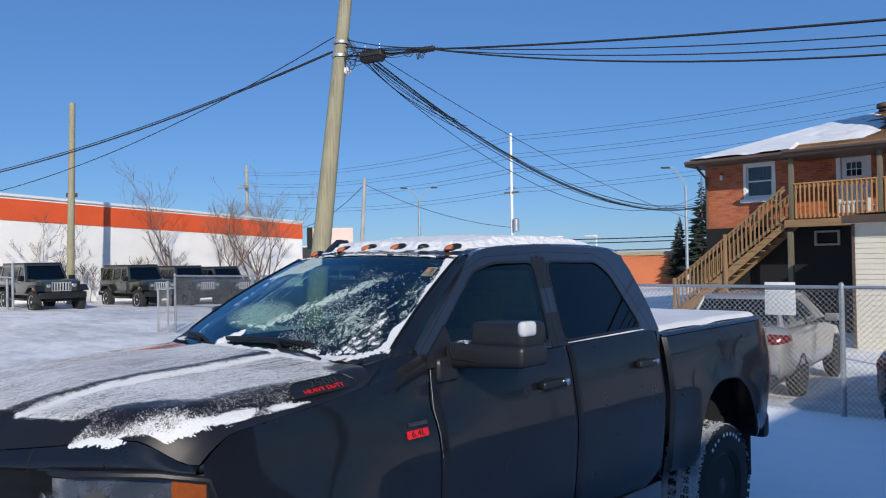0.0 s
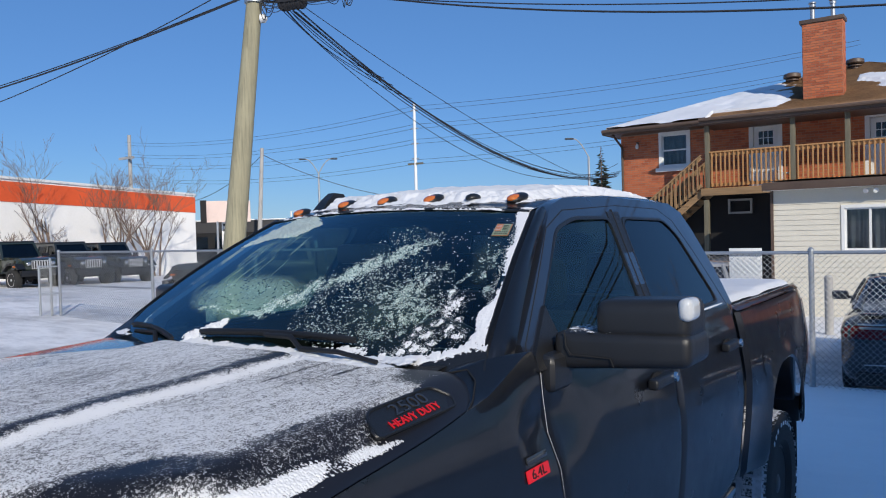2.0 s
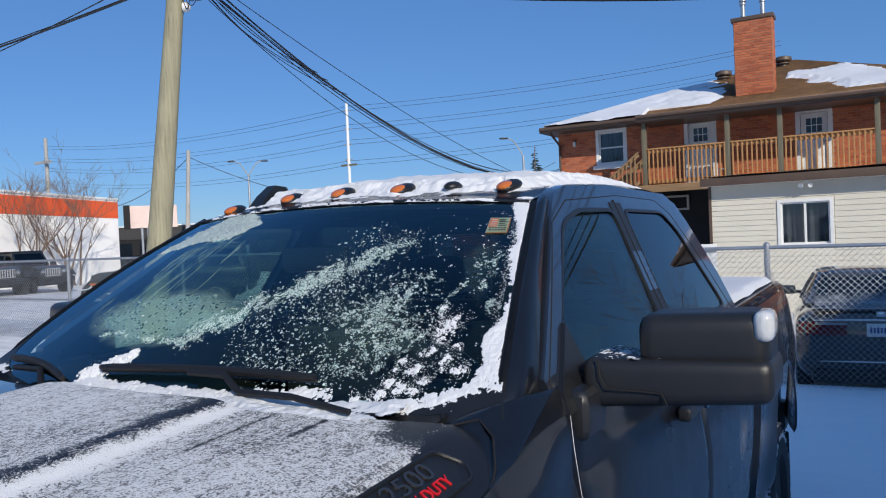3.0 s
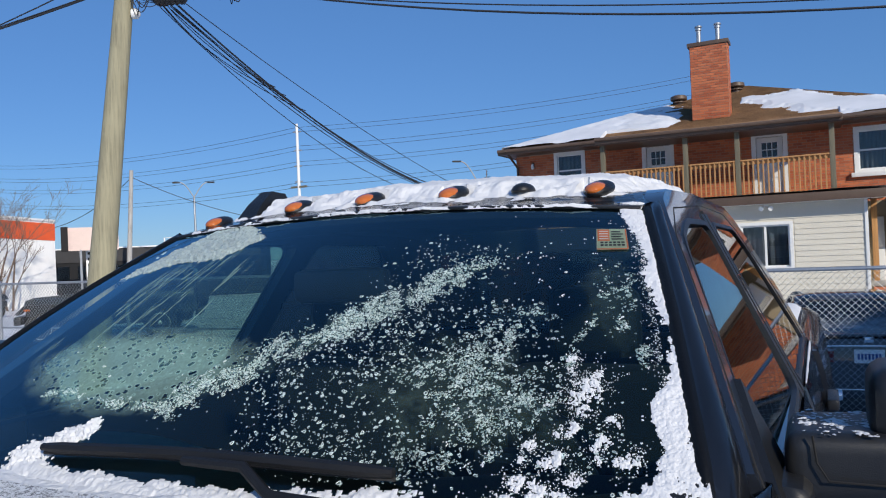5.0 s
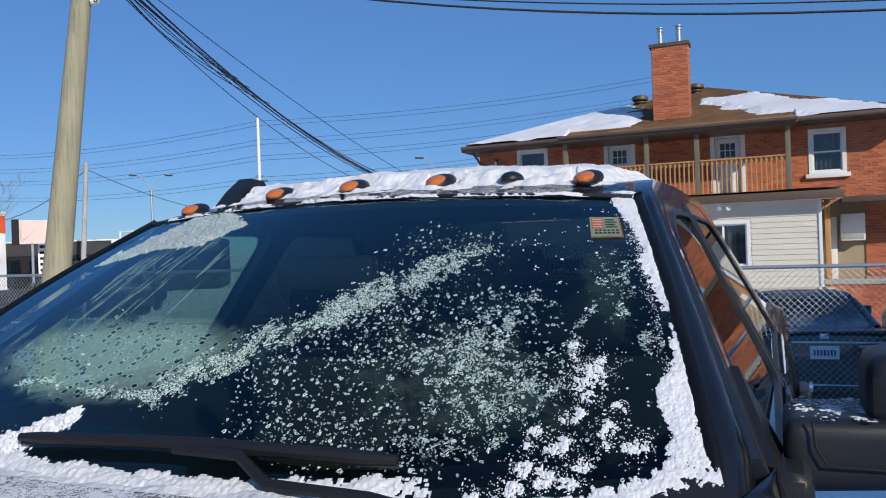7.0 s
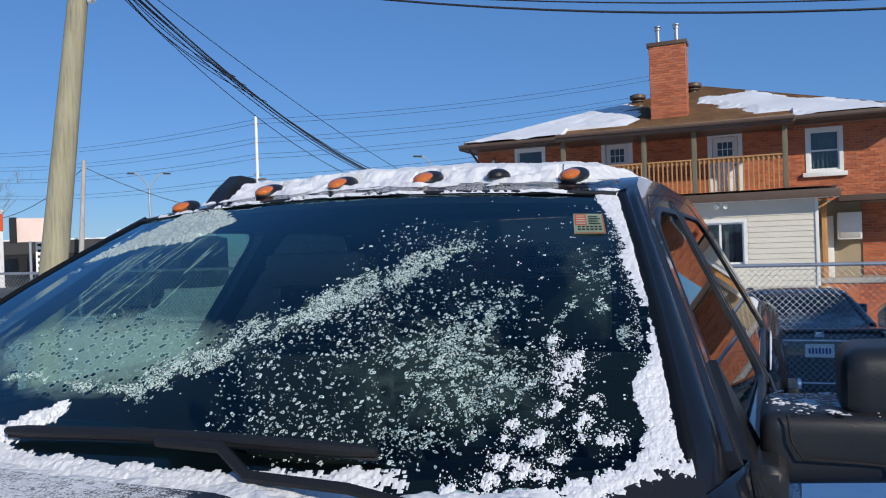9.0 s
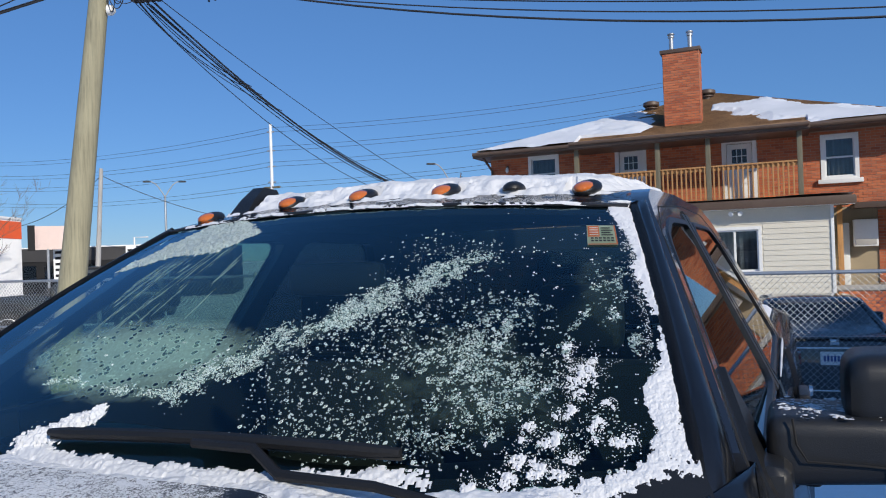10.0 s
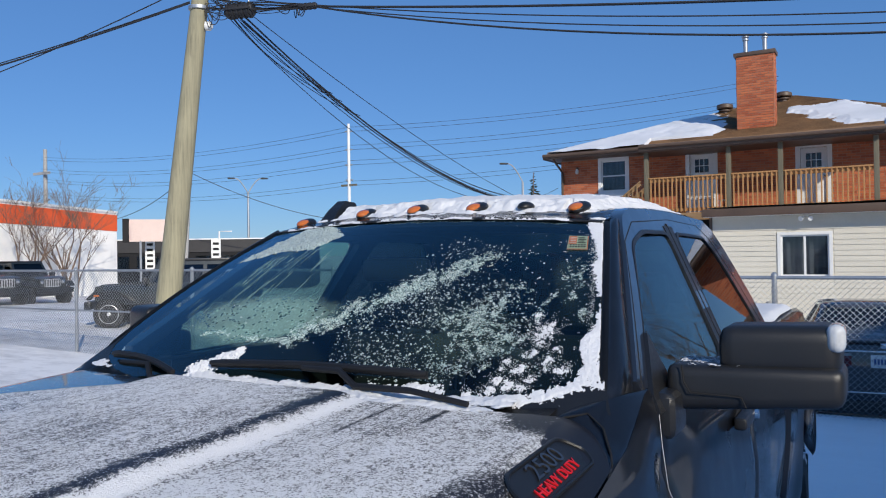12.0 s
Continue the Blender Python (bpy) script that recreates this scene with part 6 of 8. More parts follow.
cab_outline = [(0.955, 1.60), (3.075, 1.60), (3.085, 1.75), (3.06, 1.99), (3.03, 2.075), (2.92, 2.122), (2.2, 2.14), (1.72, 2.128), (1.60, 2.100), (1.53, 2.062), (0.955, 1.675)]
glass_f = [(1.02, 1.612), (1.925, 1.622), (2.065, 2.048), (1.72, 2.048), (1.53, 2.008), (1.02, 1.652)]
glass_r = [(2.035, 1.622), (2.88, 1.632), (2.79, 1.96), (2.69, 2.038), (2.185, 2.048)]
for s in (1, -1):
    part("cab_side", plate(dense(cab_outline), [dense(bend(glass_f)), dense(bend(glass_r))], lambda a, b, d, s=s: (s * (up_x(b) - d), a, b), 0.045), M["paint"], truck)
    for nm, loop in (("front_side_window", glass_f), ("rear_side_window", glass_r)):
        big = [(y, z) for y, z in dense(bend(loop))]
        w = part(nm, plate(big, [], lambda a, b, d, s=s, nm=nm: (s * (flat_x(b) - 0.006 - (0.032 * max(0.0, 2.0 - a) if "front" in nm else 0.0) - d), a, b), 0.005), M["clear_glass"] if "front" in nm else M["car_glass"], truck)
        cy, cz = sum(p[0] for p in big) / len(big), sum(p[1] for p in big) / len(big)
        grow = [(cy + (y - cy) * 1.012, cz + (z - cz) * 1.03) for y, z in big]
        shrink = [(cy + (y - cy) * 0.985, cz + (z - cz) * 0.975) for y, z in big]
        part("window_seal", plate(grow, [shrink], lambda a, b, d, s=s: (s * (flat_x(b) + 0.001 - d), a, b), 0.012), M["black_plastic"], w)
    part("pillar_trim", plate([(1.915, 1.60), (2.03, 1.60), (2.19, 2.075), (2.065, 2.075)], [], lambda a, b, d, s=s: (s * (up_x(b) + 0.0045 - d), a, b), 0.01), M["black_plastic"], truck)
    part("door_gap", plate([(1.968, 1.60), (1.975, 1.60), (2.128, 2.085), (2.121, 2.085)], [], lambda a, b, d, s=s: (s * (up_x(b) + 0.0065 - d), a, b), 0.01), M["dark"], truck)
    # shut line of the doors over the windows
    line = [(0.945, 1.62), (0.985, 1.675), (1.46, 2.012), (1.66, 2.078), (2.2, 2.102), (2.70, 2.090), (2.83, 2.03), (2.90, 1.86), (2.985, 1.60)]
    part("door_gap", tube([(s * (up_x(z) - 0.001), y, z) for y, z in dense(line[:-1] + [line[-1]], 0.06)[:-8]], 0.0025, 6), M["dark"], truck)


def roof_at(u, v):
    x = lerp(-1, 1, u)
    c = 1 - x * x
    lo = Vector((0.672 * x, 1.480 - 0.075 * c, 2.080 + 0.028 * c))
    hi = Vector((0.680 * x, 3.06, 2.055 + 0.03 * c))
    rise = 0.040 * (1 - math.exp(-v * 9)) + 0.030 * math.sin(v * math.pi) * (0.35 + 0.65 * c)
    drop = 0.0 if v < 0.8 else -0.02 * ((v - 0.8) / 0.2) ** 2
    p = lo.lerp(hi, v)
    p.z = lerp(lo.z, 2.095 + 0.02 * c, min(1.0, v * 2)) + rise + drop
    e = 1 - abs(x)
    if e < 0.08:
        p.z -= 0.02 * (1 - e / 0.08) ** 2 * min(1, v * 8)
    return p


part("roof", sheet(roof_at, 40, 30, thick=0.02), M["paint"], truck)


def shield_at(u, v):
    """Windshield surface: u across from the passenger side, v from base to top."""
    x = 2 * u - 1
    c = 1 - x * x
    lo = Vector((0.868 * x, 0.80 - 0.16 * c, 1.652 - 0.045 * c))
    hi = Vector((0.668 * x, 1.475 - 0.075 * c, 2.072 + 0.028 * c))
    p = lo.lerp(hi, v)
    out = Vector((0.25 * x, -0.53, 0.82)).normalized()
    return p + out * 0.022 * math.sin(v * math.pi)


def shield_normal(u, v):
    e = 1e-3
    a = shield_at(u + e, v) - shield_at(u - e, v)
    b = shield_at(u, v + e) - shield_at(u, v - e)
    return a.cross(b).normalized()


windshield = part("windshield", sheet(shield_at, 48, 30, uv=True), M["frost_glass"], truck, "windshield with patchy frost and melting ice")
for s in (0, 1):
    def strip(u, v, s=s):
        p = shield_at(s, lerp(-0.03, 1.0, v))
        sg = 1 if s else -1
        low = max(0.0, (0.10 - lerp(-0.03, 1.0, v)) / 0.13) ** 2
        return p + Vector((sg * 0.020, 0.008, 0.003)) * u + shield_normal(s, 0.5) * 0.006 * math.sin(u * math.pi) + Vector((-sg * 0.012, 0.012, -0.030)) * low
    part("pillar_moulding", sheet(strip, 5, 16, thick=0.006), M["black_plastic"], truck)
part("header_moulding", tube([shield_at(u, 1.0) + Vector((0, -0.002, 0.002)) for u in (i / 20 for i in range(21))], 0.005, 8), M["black_plastic"], truck)
part("shade_band", sheet(lambda u, v: shield_at(u, lerp(0.955, 1.0, v)) - shield_normal(u, 0.97) * 0.006, 30, 2, thick=0.002), M["dark"], truck)
part("cowl_band", sheet(lambda u, v: shield_at(u, lerp(-0.02, 0.075, v)) - shield_normal(u, 0.05) * 0.006, 30, 2, thick=0.002), M["dark"], truck)
for s in (1, -1):
    # painted pillar skin between windshield and cab side
    def pil(u, v, s=s):
        v = lerp(-0.04, 1.02, v)
        a = shield_at(1 if s > 0 else 0, v) + Vector((s * 0.020, 0.008, 0.002))
        z = a.z + 0.004
        b = Vector((s * up_x(z - 0.0), lerp(0.90, 1.53, v), z - 0.012))
        q = a.lerp(b, u)
        low = max(0.0, (0.12 - v) / 0.16) ** 2
        return q + Vector((s * 0.4, -0.45, 0.75)) * 0.016 * math.sin(u * math.pi) + Vector((-s * 0.012, 0.010, -0.034)) * low
    part("a_pillar", sheet(pil, 10, 20, thick=0.01), M["paint"], truck)

# hood
def hood_z(x, y):
    """Height of the hood at a signed half width x."""
    a = abs(x)
    crest = 1.597 + 0.055 * (y - 0.2)
    inner = crest + 0.028 * (1 - (min(a, 0.86) / 0.86) ** 2) + 0.020 / (1 + math.exp((a - 0.33) / 0.012))
    t = max(0.0, min(1.0, (a - 0.80) / 0.14))
    t = t * t * (3 - 2 * t)
    z = lerp(inner, hood_line(y), t)
    if y < -0.12:
        z -= (0.20 * (-0.12 - y) ** 1.5) * (1 - t)
    return z


def hood_front(x0):
    """Swept leading edge of the hood."""
    return -0.10 - 0.55 * (1 - x0 * x0)


def hood_at(u, v):
    x0 = 2 * u - 1
    y = lerp(hood_front(x0), 0.765 - 0.17 * (1 - x0 * x0) - 0.15 * max(0, (abs(x0) - 0.90) / 0.10) ** 2, v)
    hw = flank(max(y, -0.5), hood_line(y)) - 0.005
    hw -= 0.012 * max(0, (v - 0.96) / 0.04) ** 2
    x = x0 * hw
    z = hood_z(x0 * 0.94, y) - 0.075 * max(0, 1 - (y - hood_front(x0)) / 0.15) ** 2
    return Vector((x, y, z))


def hood_normal(u, v):
    e = 2e-3
    a = hood_at(u + e, v) - hood_at(u - e, v)
    b = hood_at(u, v + e) - hood_at(u, v - e)
    return a.cross(b).normalized()


hood = part("hood", sheet(hood_at, 90, 70, uv=True), M["snowy_paint"], truck, "dark hood dusted with swept powder snow")
part("cowl", sheet(lambda u, v: Vector((lerp(-0.79, 0.79, u), lerp(0.54, 0.74, v) + 0.10 * (2 * u - 1) ** 2 * 0.9, 1.596 + 0.030 * v + 0.022 * (2 * u - 1) ** 2)), 40, 6, thick=0.02), M["black_plastic"], truck)

# nose
def nose_f(u, v):
    x0 = 2 * u - 1
    y = -0.18 - 0.50 * (1 - (x0 * 0.80) ** 2)
    return Vector((x0 * 0.72, y, lerp(0.62, 1.40, v)))


part("grille", sheet(nose_f, 30, 12, thick=0.04), M["black_plastic"], truck)
for k in range(7):
    z = 1.02 + k * 0.05
    part("grille_bar", tube([nose_f(u, 0) * 1 + Vector((0, -0.03, z - 0.62)) for u in (0.22 + 0.56 * i / 12 for i in range(13))], 0.012, 6), M["black_plastic"], truck)


def header(u, v):
    """Painted panel between the hood's leading edge and the lamps."""
    x0 = lerp(-1.0, 1.0, u)
    p = hood_at((x0 + 1) / 2, 0.0)
    low = 1.386 - 0.05 * max(0, 1 - abs(x0) / 0.5)
    out = Vector((0.9 * x0, -1.0, 0)).normalized() * (0.002 + 0.030 * math.sin(v * 1.9))
    return Vector((p.x, p.y, lerp(p.z - 0.003, low, v))) + out


part("header_panel", sheet(header, 60, 8, thick=0.02), M["paint"], truck)
for s in (1, -1):
    part("panel_gap", tube([header(0.5 + s * 0.30, v) + Vector((0, -0.001, 0)) for v in (0.0, 0.3, 0.6, 1.0)], 0.002, 6), M["dark"], truck)
part("bumper", sheet(lambda u, v: Vector(((2 * u - 1) * 1.0, -0.58 - 0.18 * (1 - (2 * u - 1) ** 2) + 0.25 * max(0, abs(2 * u - 1) - 0.8), lerp(0.55, 0.88, v))), 30, 6, thick=0.05), M["chrome"], truck)
for s in (1, -1):
    lamp = part("headlight", sheet(lambda u, v, s=s: Vector((s * (lerp(0.50, 0.995, u) - 0.05 * max(0, u - 0.8)), -0.47 + 0.385 * u**1.8, lerp(1.13, 1.378, v))), 20, 8, thick=0.05), M["lamp_glass"], truck)
    part("turn_signal", sheet(lambda u, v, s=s: Vector((s * (lerp(0.955, 0.994, u)), -0.185 + 0.10 * u - 0.006, lerp(1.16, 1.372, v))), 6, 6, thick=0.02), M["amber"], lamp)
    part("bezel", tube([(s * 0.48, -0.475, 1.392), (s * 0.72, -0.40, 1.396), (s * 0.93, -0.22, 1.392), (s * 1.0, -0.085, 1.36), (s * 1.012, -0.05, 1.25)], 0.014, 8), M["black_plastic"], lamp)
    for px in (0.60, 0.76):
        part("projector", lathe([(0, 0.07), (-0.03, 0.075), (-0.035, 0.05)], 16, "y"), M["chrome"], lamp).location = (s * px, -0.46 + 0.3 * (px - 0.5), 1.26)
    # painted corner between hood end, pillar foot and fender top
    hx = curve_of([(0, 0.76), (0.35, 0.825), (0.6, 0.865), (0.85, 0.910), (1.0, 0.940)])
    hy = curve_of([(0, 0.690), (0.35, 0.705), (0.6, 0.675), (0.85, 0.600), (1.0, 0.560)])
    hz = curve_of([(0, 1.590), (0.35, 1.592), (0.6, 1.575), (0.85, 1.548), (1.0, 1.540)])
    ox = curve_of([(0, 0.80), (0.35, 0.882), (0.6, 0.912), (0.85, 0.938), (1.0, 0.95)])
    oy = curve_of([(0, 0.775), (0.35, 0.806), (0.6, 0.872), (0.85, 0.945), (1.0, 0.997)])
    oz = curve_of([(0, 1.636), (0.35, 1.654), (0.6, 1.658), (0.85, 1.657), (1.0, 1.654)])

    def edge(v):
        y = lerp(0.56, 0.997, v)
        return Vector((flank(y, fender_top(y)) - 0.001, y, fender_top(y) - 0.001))

    def corner(u, v, s=s):
        near, far_ = Vector((hx(u), hy(u), hz(u))), Vector((ox(u), oy(u), oz(u)))
        n1, f1 = Vector((hx(1), hy(1), hz(1))), Vector((ox(1), oy(1), oz(1)))
        p = near.lerp(far_, v) + (edge(v) - n1.lerp(f1, v)) * u**2
        p += Vector((0.2, -0.1, 1)) * 0.014 * math.sin(v * math.pi) * math.sin(min(1, u * 1.02) * math.pi) ** 0.7
        return Vector((s * p.x, p.y, p.z))
    part("cowl_corner", sheet(corner, 24, 20, thick=0.006 * s), M["paint"], truck)
    part("gap_snow", tube([(s * (flank(DOOR0, z) - 0.001), DOOR0, z) for z in (1.22, 1.32, 1.42, 1.52, 1.60)], [0.0002, 0.0004, 0.0006, 0.0008, 0.0008], 6), M["snow"], truck)
part("hood_gap", tube([(0.80, 0.722, 1.622), (0.862, 0.752, 1.634), (0.905, 0.725, 1.612), (0.945, 0.65, 1.579), (0.962, 0.60, 1.562)], 0.0025, 6), M["dark"], truck)

# towing mirrors
for s in (1, -1):
    mir = thing("mirror", "", "")
    mir.parent = truck
    head = box(1.075, 1.13, 1.670, 1.372, 1.30, 1.797, 0.042, segments=4)
    for v in head.verts:
        v.co.y -= 0.05 * (1.365 - v.co.x)
        v.co.z += 0.012 * (v.co.x - 1.2)
    arm = box(0.945, 1.11, 1.586, 1.380, 1.30, 1.700, 0.030, segments=4)
    for v in arm.verts:
        v.co.y -= 0.04 * (1.365 - v.co.x)
        if v.co.z < 1.635:
            v.co.z += 0.022 * max(0, (v.co.x - 1.2) / 0.18)
    if s < 0:
        for v in list(head.verts) + list(arm.verts):
            v.co.x = 0.945 + (v.co.x - 0.945) * 0.55
    foot = box(0.905, 1.02, 1.525, 0.985, 1.16, 1.640, 0.03, segments=3)
    objs = [part("head", head, M["mirror_plastic"], mir), part("arm", arm, M["mirror_plastic"], mir), part("foot", foot, M["mirror_plastic"], mir)]
    sail = plate([(0.975, 1.598), (1.185, 1.604), (1.175, 1.768), (0.99, 1.640)], [], lambda a, b, d: (up_x(b) + 0.012 - d, a, b), 0.02)
    objs.append(part("sail", sail, M["black_plastic"], mir))
    if s > 0:
        objs.append(part("clearance_lamp", box(1.335, 1.122, 1.735, 1.382, 1.22, 1.803, 0.026, segments=4), M["clear_lens"], mir))
    if s > 0:
        objs.append(part("mirror_glass", box(1.10, 1.298, 1.70, 1.345, 1.304, 1.785), M["chrome"], mir))
    for ob in objs[:2] + objs[4:]:
        for v in ob.data.vertices:
            reach = v.co.x - 0.945
            v.co.x = 0.945 + reach * 0.91
            v.co.y += 0.10 * max(0.0, reach)
    objs.append(part("arm_seam", tube([(0.985, 1.094, 1.70), (0.99, 1.091, 1.66), (1.005, 1.092, 1.634), (1.09, 1.108, 1.629), (1.12, 1.114, 1.626), (1.13, 1.115, 1.602)], 0.0018, 6), M["dark"], mir))
    if s < 0:
        mir.scale = (-1, 1, 1)

# handles, fuel door, badges
for s in (1, -1):
    for hy in (1.82, 2.775):
        x = flank(hy, 1.43)
        h = part("door_handle", box(-0.015, -0.105, -0.020, 0.026, 0.105, 0.020, 0.014, segments=3), M["black_plastic"], truck, "dark pull handle with a chrome rim")
        h.matrix_world = Matrix.Translation((s * (x + 0.02), hy, 1.43)) if s > 0 else Matrix.Translation((s * (x + 0.02), hy, 1.43)) @ Matrix.Rotation(math.pi, 4, "Z")
        cup = part("handle_cup", lathe([(0, 0.058), (-0.010, 0.05), (-0.014, 0.02)], 20, "x"), M["dark"], h)
        cup.matrix_world = Matrix.Translation((s * (x + 0.004), hy, 1.425)) @ Matrix.Diagonal((s, 1.15, 0.62, 1))
        key = part("key_cap", lathe([(0, 0.02), (0.012, 0.018), (0.014, 0.005)], 14, "x"), M["chrome"], h)
        key.matrix_world = Matrix.Translation((s * (x + 0.045), hy + 0.085, 1.432)) @ Matrix.Diagonal((s, 1, 1, 1))
for s in (1, -1):
    for y0, y1 in ((2.05, 2.87),):
        part("belt_snow", tube([(s * (flat_x(1.612) + 0.010), lerp(y0, y1, k / 8), 1.612 + 0.010 * (lerp(y0, y1, k / 8) - 2)) for k in range(9)], [0.002, 0.003, 0.004, 0.003, 0.0045, 0.004, 0.005, 0.004, 0.002], 6), M["snow"], truck)
part("fuel_door", sheet(lambda u, v: Vector((flank(lerp(3.36, 3.52, u), lerp(1.17, 1.33, v)) + 0.004, lerp(3.36, 3.52, u), lerp(1.17, 1.33, v))), 8, 8, keep=lambda u, v: (u - 0.5) ** 2 + (v - 0.5) ** 2 < 0.25, thick=-0.004), M["paint"], truck)
for s in (1, -1):
    part("tail_light", sheet(lambda u, v, s=s: Vector((s * (flank(lerp(4.72, 4.83, u), lerp(1.02, 1.48, v)) + 0.010), lerp(4.72, 4.83, u), lerp(1.02, 1.48, v))), 6, 10, thick=0.03), M["red_lens"], truck)
part("tailgate", box(-0.92, 4.77, 0.75, 0.92, 4.84, 1.56, 0.03), M["paint"], truck)
part("rear_bumper", box(-0.95, 4.78, 0.60, 0.95, 4.90, 0.80, 0.04), M["black_plastic"], truck)
part("bed_cover", box(-0.90, BED0 + 0.01, 1.545, 0.90, 4.77, 1.575, 0.01), M["black_plastic"], truck)
for s in (1, -1):
    part("bed_rail_cap", sheet(lambda u, v, s=s: Vector((s * lerp(0.88, flank(lerp(BED0, 4.81, v), 1.555) + 0.002, u), lerp(BED0, 4.81, v), 1.562 + 0.018 * math.sin(u * math.pi))), 8, 24, thick=0.02), M["paint"], truck)
part("cab_back", plate([(-0.95, 0.75), (0.95, 0.75), (0.955, 1.58), (0.70, 2.08), (-0.70, 2.08), (-0.955, 1.58)], [[(-0.70, 1.62), (0.70, 1.62), (0.60, 1.98), (-0.60, 1.98)]], lambda a, b, d: (a, lerp(3.07, 3.05, max(0, (b - 1.58) / 0.5)) - d, b), 0.03), M["paint"], truck)
part("back_window", plate([(-0.71, 1.61), (0.71, 1.61), (0.61, 1.99), (-0.61, 1.99)], [], lambda a, b, d: (a, lerp(3.055, 3.035, max(0, (b - 1.58) / 0.5)) - d, b), 0.005), M["car_glass"], truck)


def lettering(text, size, depth=0.003):
    cu = bpy.data.curves.new("lettering", "FONT")
    cu.body, cu.size, cu.extrude, cu.align_x, cu.align_y = text, size, depth, "CENTER", "CENTER"
    tmp = bpy.data.objects.new("lettering", cu)
    scene.collection.objects.link(tmp)
    dg = bpy.context.evaluated_depsgraph_get()
    me = bpy.data.meshes.new_from_object(tmp.evaluated_get(dg))
    bpy.data.objects.remove(tmp)
    return me


def hood_vent():
    """Recessed badge panel on the flank of the hood."""
    # frame of the panel: runs along the hood's shoulder
    a, b = Vector((0.888, 0.30, 1.576)), Vector((0.882, 0.61, 1.592))
    along = (b - a).normalized()
    up = Vector((-0.86, 0, 0.51))
    up = (up - along * up.dot(along)).normalized()
    nrm = along.cross(up).normalized()
    m = Matrix((along, up, nrm)).transposed().to_4x4()
    m.translation = (a + b) / 2 + nrm * 0.001
    hv = part("badge_panel", plate(bend([(-0.165, -0.040), (0.145, -0.046), (0.17, -0.015), (0.14, 0.038), (-0.115, 0.040)], 5), [], lambda p, q, d: (p, q, 0.004 - d), 0.04), M["black_plastic"], truck, "black plastic badge panel with red lettering")
    hv.matrix_world = m
    rim = part("panel_rim", tube([(p, q, 0.005) for p, q in bend([(-0.165, -0.040), (0.145, -0.046), (0.17, -0.015), (0.14, 0.038), (-0.115, 0.040)], 5)] + [(-0.15, -0.040, 0.005)], 0.0045, 6), M["black_plastic"], hv)
    for text, size, xx, yy, mt in (("HEAVY DUTY", 0.032, 0.005, -0.023, "red_text"), ("2500", 0.052, 0.02, 0.012, "chrome_dark")):
        me = lettering(text, size, 0.0015)
        me.materials.append(M[mt])
        lt = part("letters", me, M[mt], hv)
        lt.matrix_local = Matrix.Translation((xx, yy, 0.006)) @ Matrix.Diagonal((1.0 if text != "2500" else 1.35, 1, 1, 1))
    eng = lettering("6.4L", 0.036, 0.002)
    eng.materials.append(M["red_text"])
    y = 0.862
    eb = part("engine_badge", box(-0.062, -0.017, -0.004, 0.062, 0.017, 0.002, 0.004), M["red_text"], truck, "small red engine badge")
    z = 1.348
    x = flank(y, z)
    sl = (flank(y, z + 0.03) - flank(y, z - 0.03)) / 0.06
    al = Vector((0, 1, 0))
    u2 = Vector((sl, 0, 1)).normalized()
    mm = Matrix((al, u2, al.cross(u2))).transposed().to_4x4()
    mm.translation = Vector((x + 0.006, y, z))
    eb.matrix_world = mm
    ebt = part("letters", eng, M["dark"], eb)
    eng.materials.clear()
    eng.materials.append(M["dark"])
    ebt.matrix_local = Matrix.Translation((0, 0, 0.002)) @ Matrix.Diagonal((1.3, 1, 1, 1))
    part("badge_bar", box(-0.05, 0.030, -0.004, 0.06, 0.05, 0.004, 0.004), M["chrome_dark"], eb).matrix_world = mm


M["chrome_dark"] = worn("gloss_black_letters", (0.03, 0.03, 0.032), 0.15, 0.2, 0.1, 60, 8, 0.0, 0.6)
hood_vent()

# cab marker lights, antenna, dome, sticker
CAB_LIGHTS = ((-0.625, 1.60), (-0.275, 1.535), (-0.042, 1.528), (0.200, 1.529), (0.546, 1.60))


def roof_top(x, y):
    """Height of the roof at a place."""
    best = min(((abs(roof_at(u / 30, v / 30).x - x) + abs(roof_at(u / 30, v / 30).y - y), roof_at(u / 30, v / 30).z) for u in range(31) for v in range(31)))
    return best[1]


for lx, ly in CAB_LIGHTS:
    z = roof_top(lx, ly)
    lt = thing("marker_light", "", "")
    lt.parent = truck
    base, lens = bmesh.new(), bmesh.new()
    for b in (base, lens):
        bmesh.ops.create_uvsphere(b, u_segments=22, v_segments=14, radius=1)
    for v in base.verts:
        v.co = Vector((v.co.x * 0.034, v.co.y * 0.056 + 0.004, v.co.z * 0.020 + 0.004))
    for v in lens.verts:
        v.co = Vector((v.co.x * 0.026, v.co.y * 0.040 - 0.014, v.co.z * 0.015 + 0.0105 - 0.10 * max(0.0, v.co.y * 0.04)))
    part("base", base, M["black_plastic"], lt)
    part("lens", lens, M["amber"], lt, "amber marker lens")
    lt.matrix_world = Matrix.Translation((lx, ly, z + 0.004)) @ Matrix.Rotation(radians(14), 4, "X") @ Matrix.Rotation(radians(-lx * 14), 4, "Z")
dome = bmesh.new()
bmesh.ops.create_uvsphere(dome, u_segments=16, v_segments=10, radius=1)
for v in dome.verts:
    v.co = Vector((v.co.x * 0.028 + 0.375, v.co.y * 0.04 + 1.555, max(-0.2, v.co.z) * 0.02 + roof_top(0.375, 1.555) + 0.012))
part("washer_dome", dome, M["black_plastic"], truck)
prof = [(0.0, 0.0), (0.165, 0.0), (0.163, 0.05), (0.145, 0.080), (0.09, 0.085), (0.04, 0.045)]
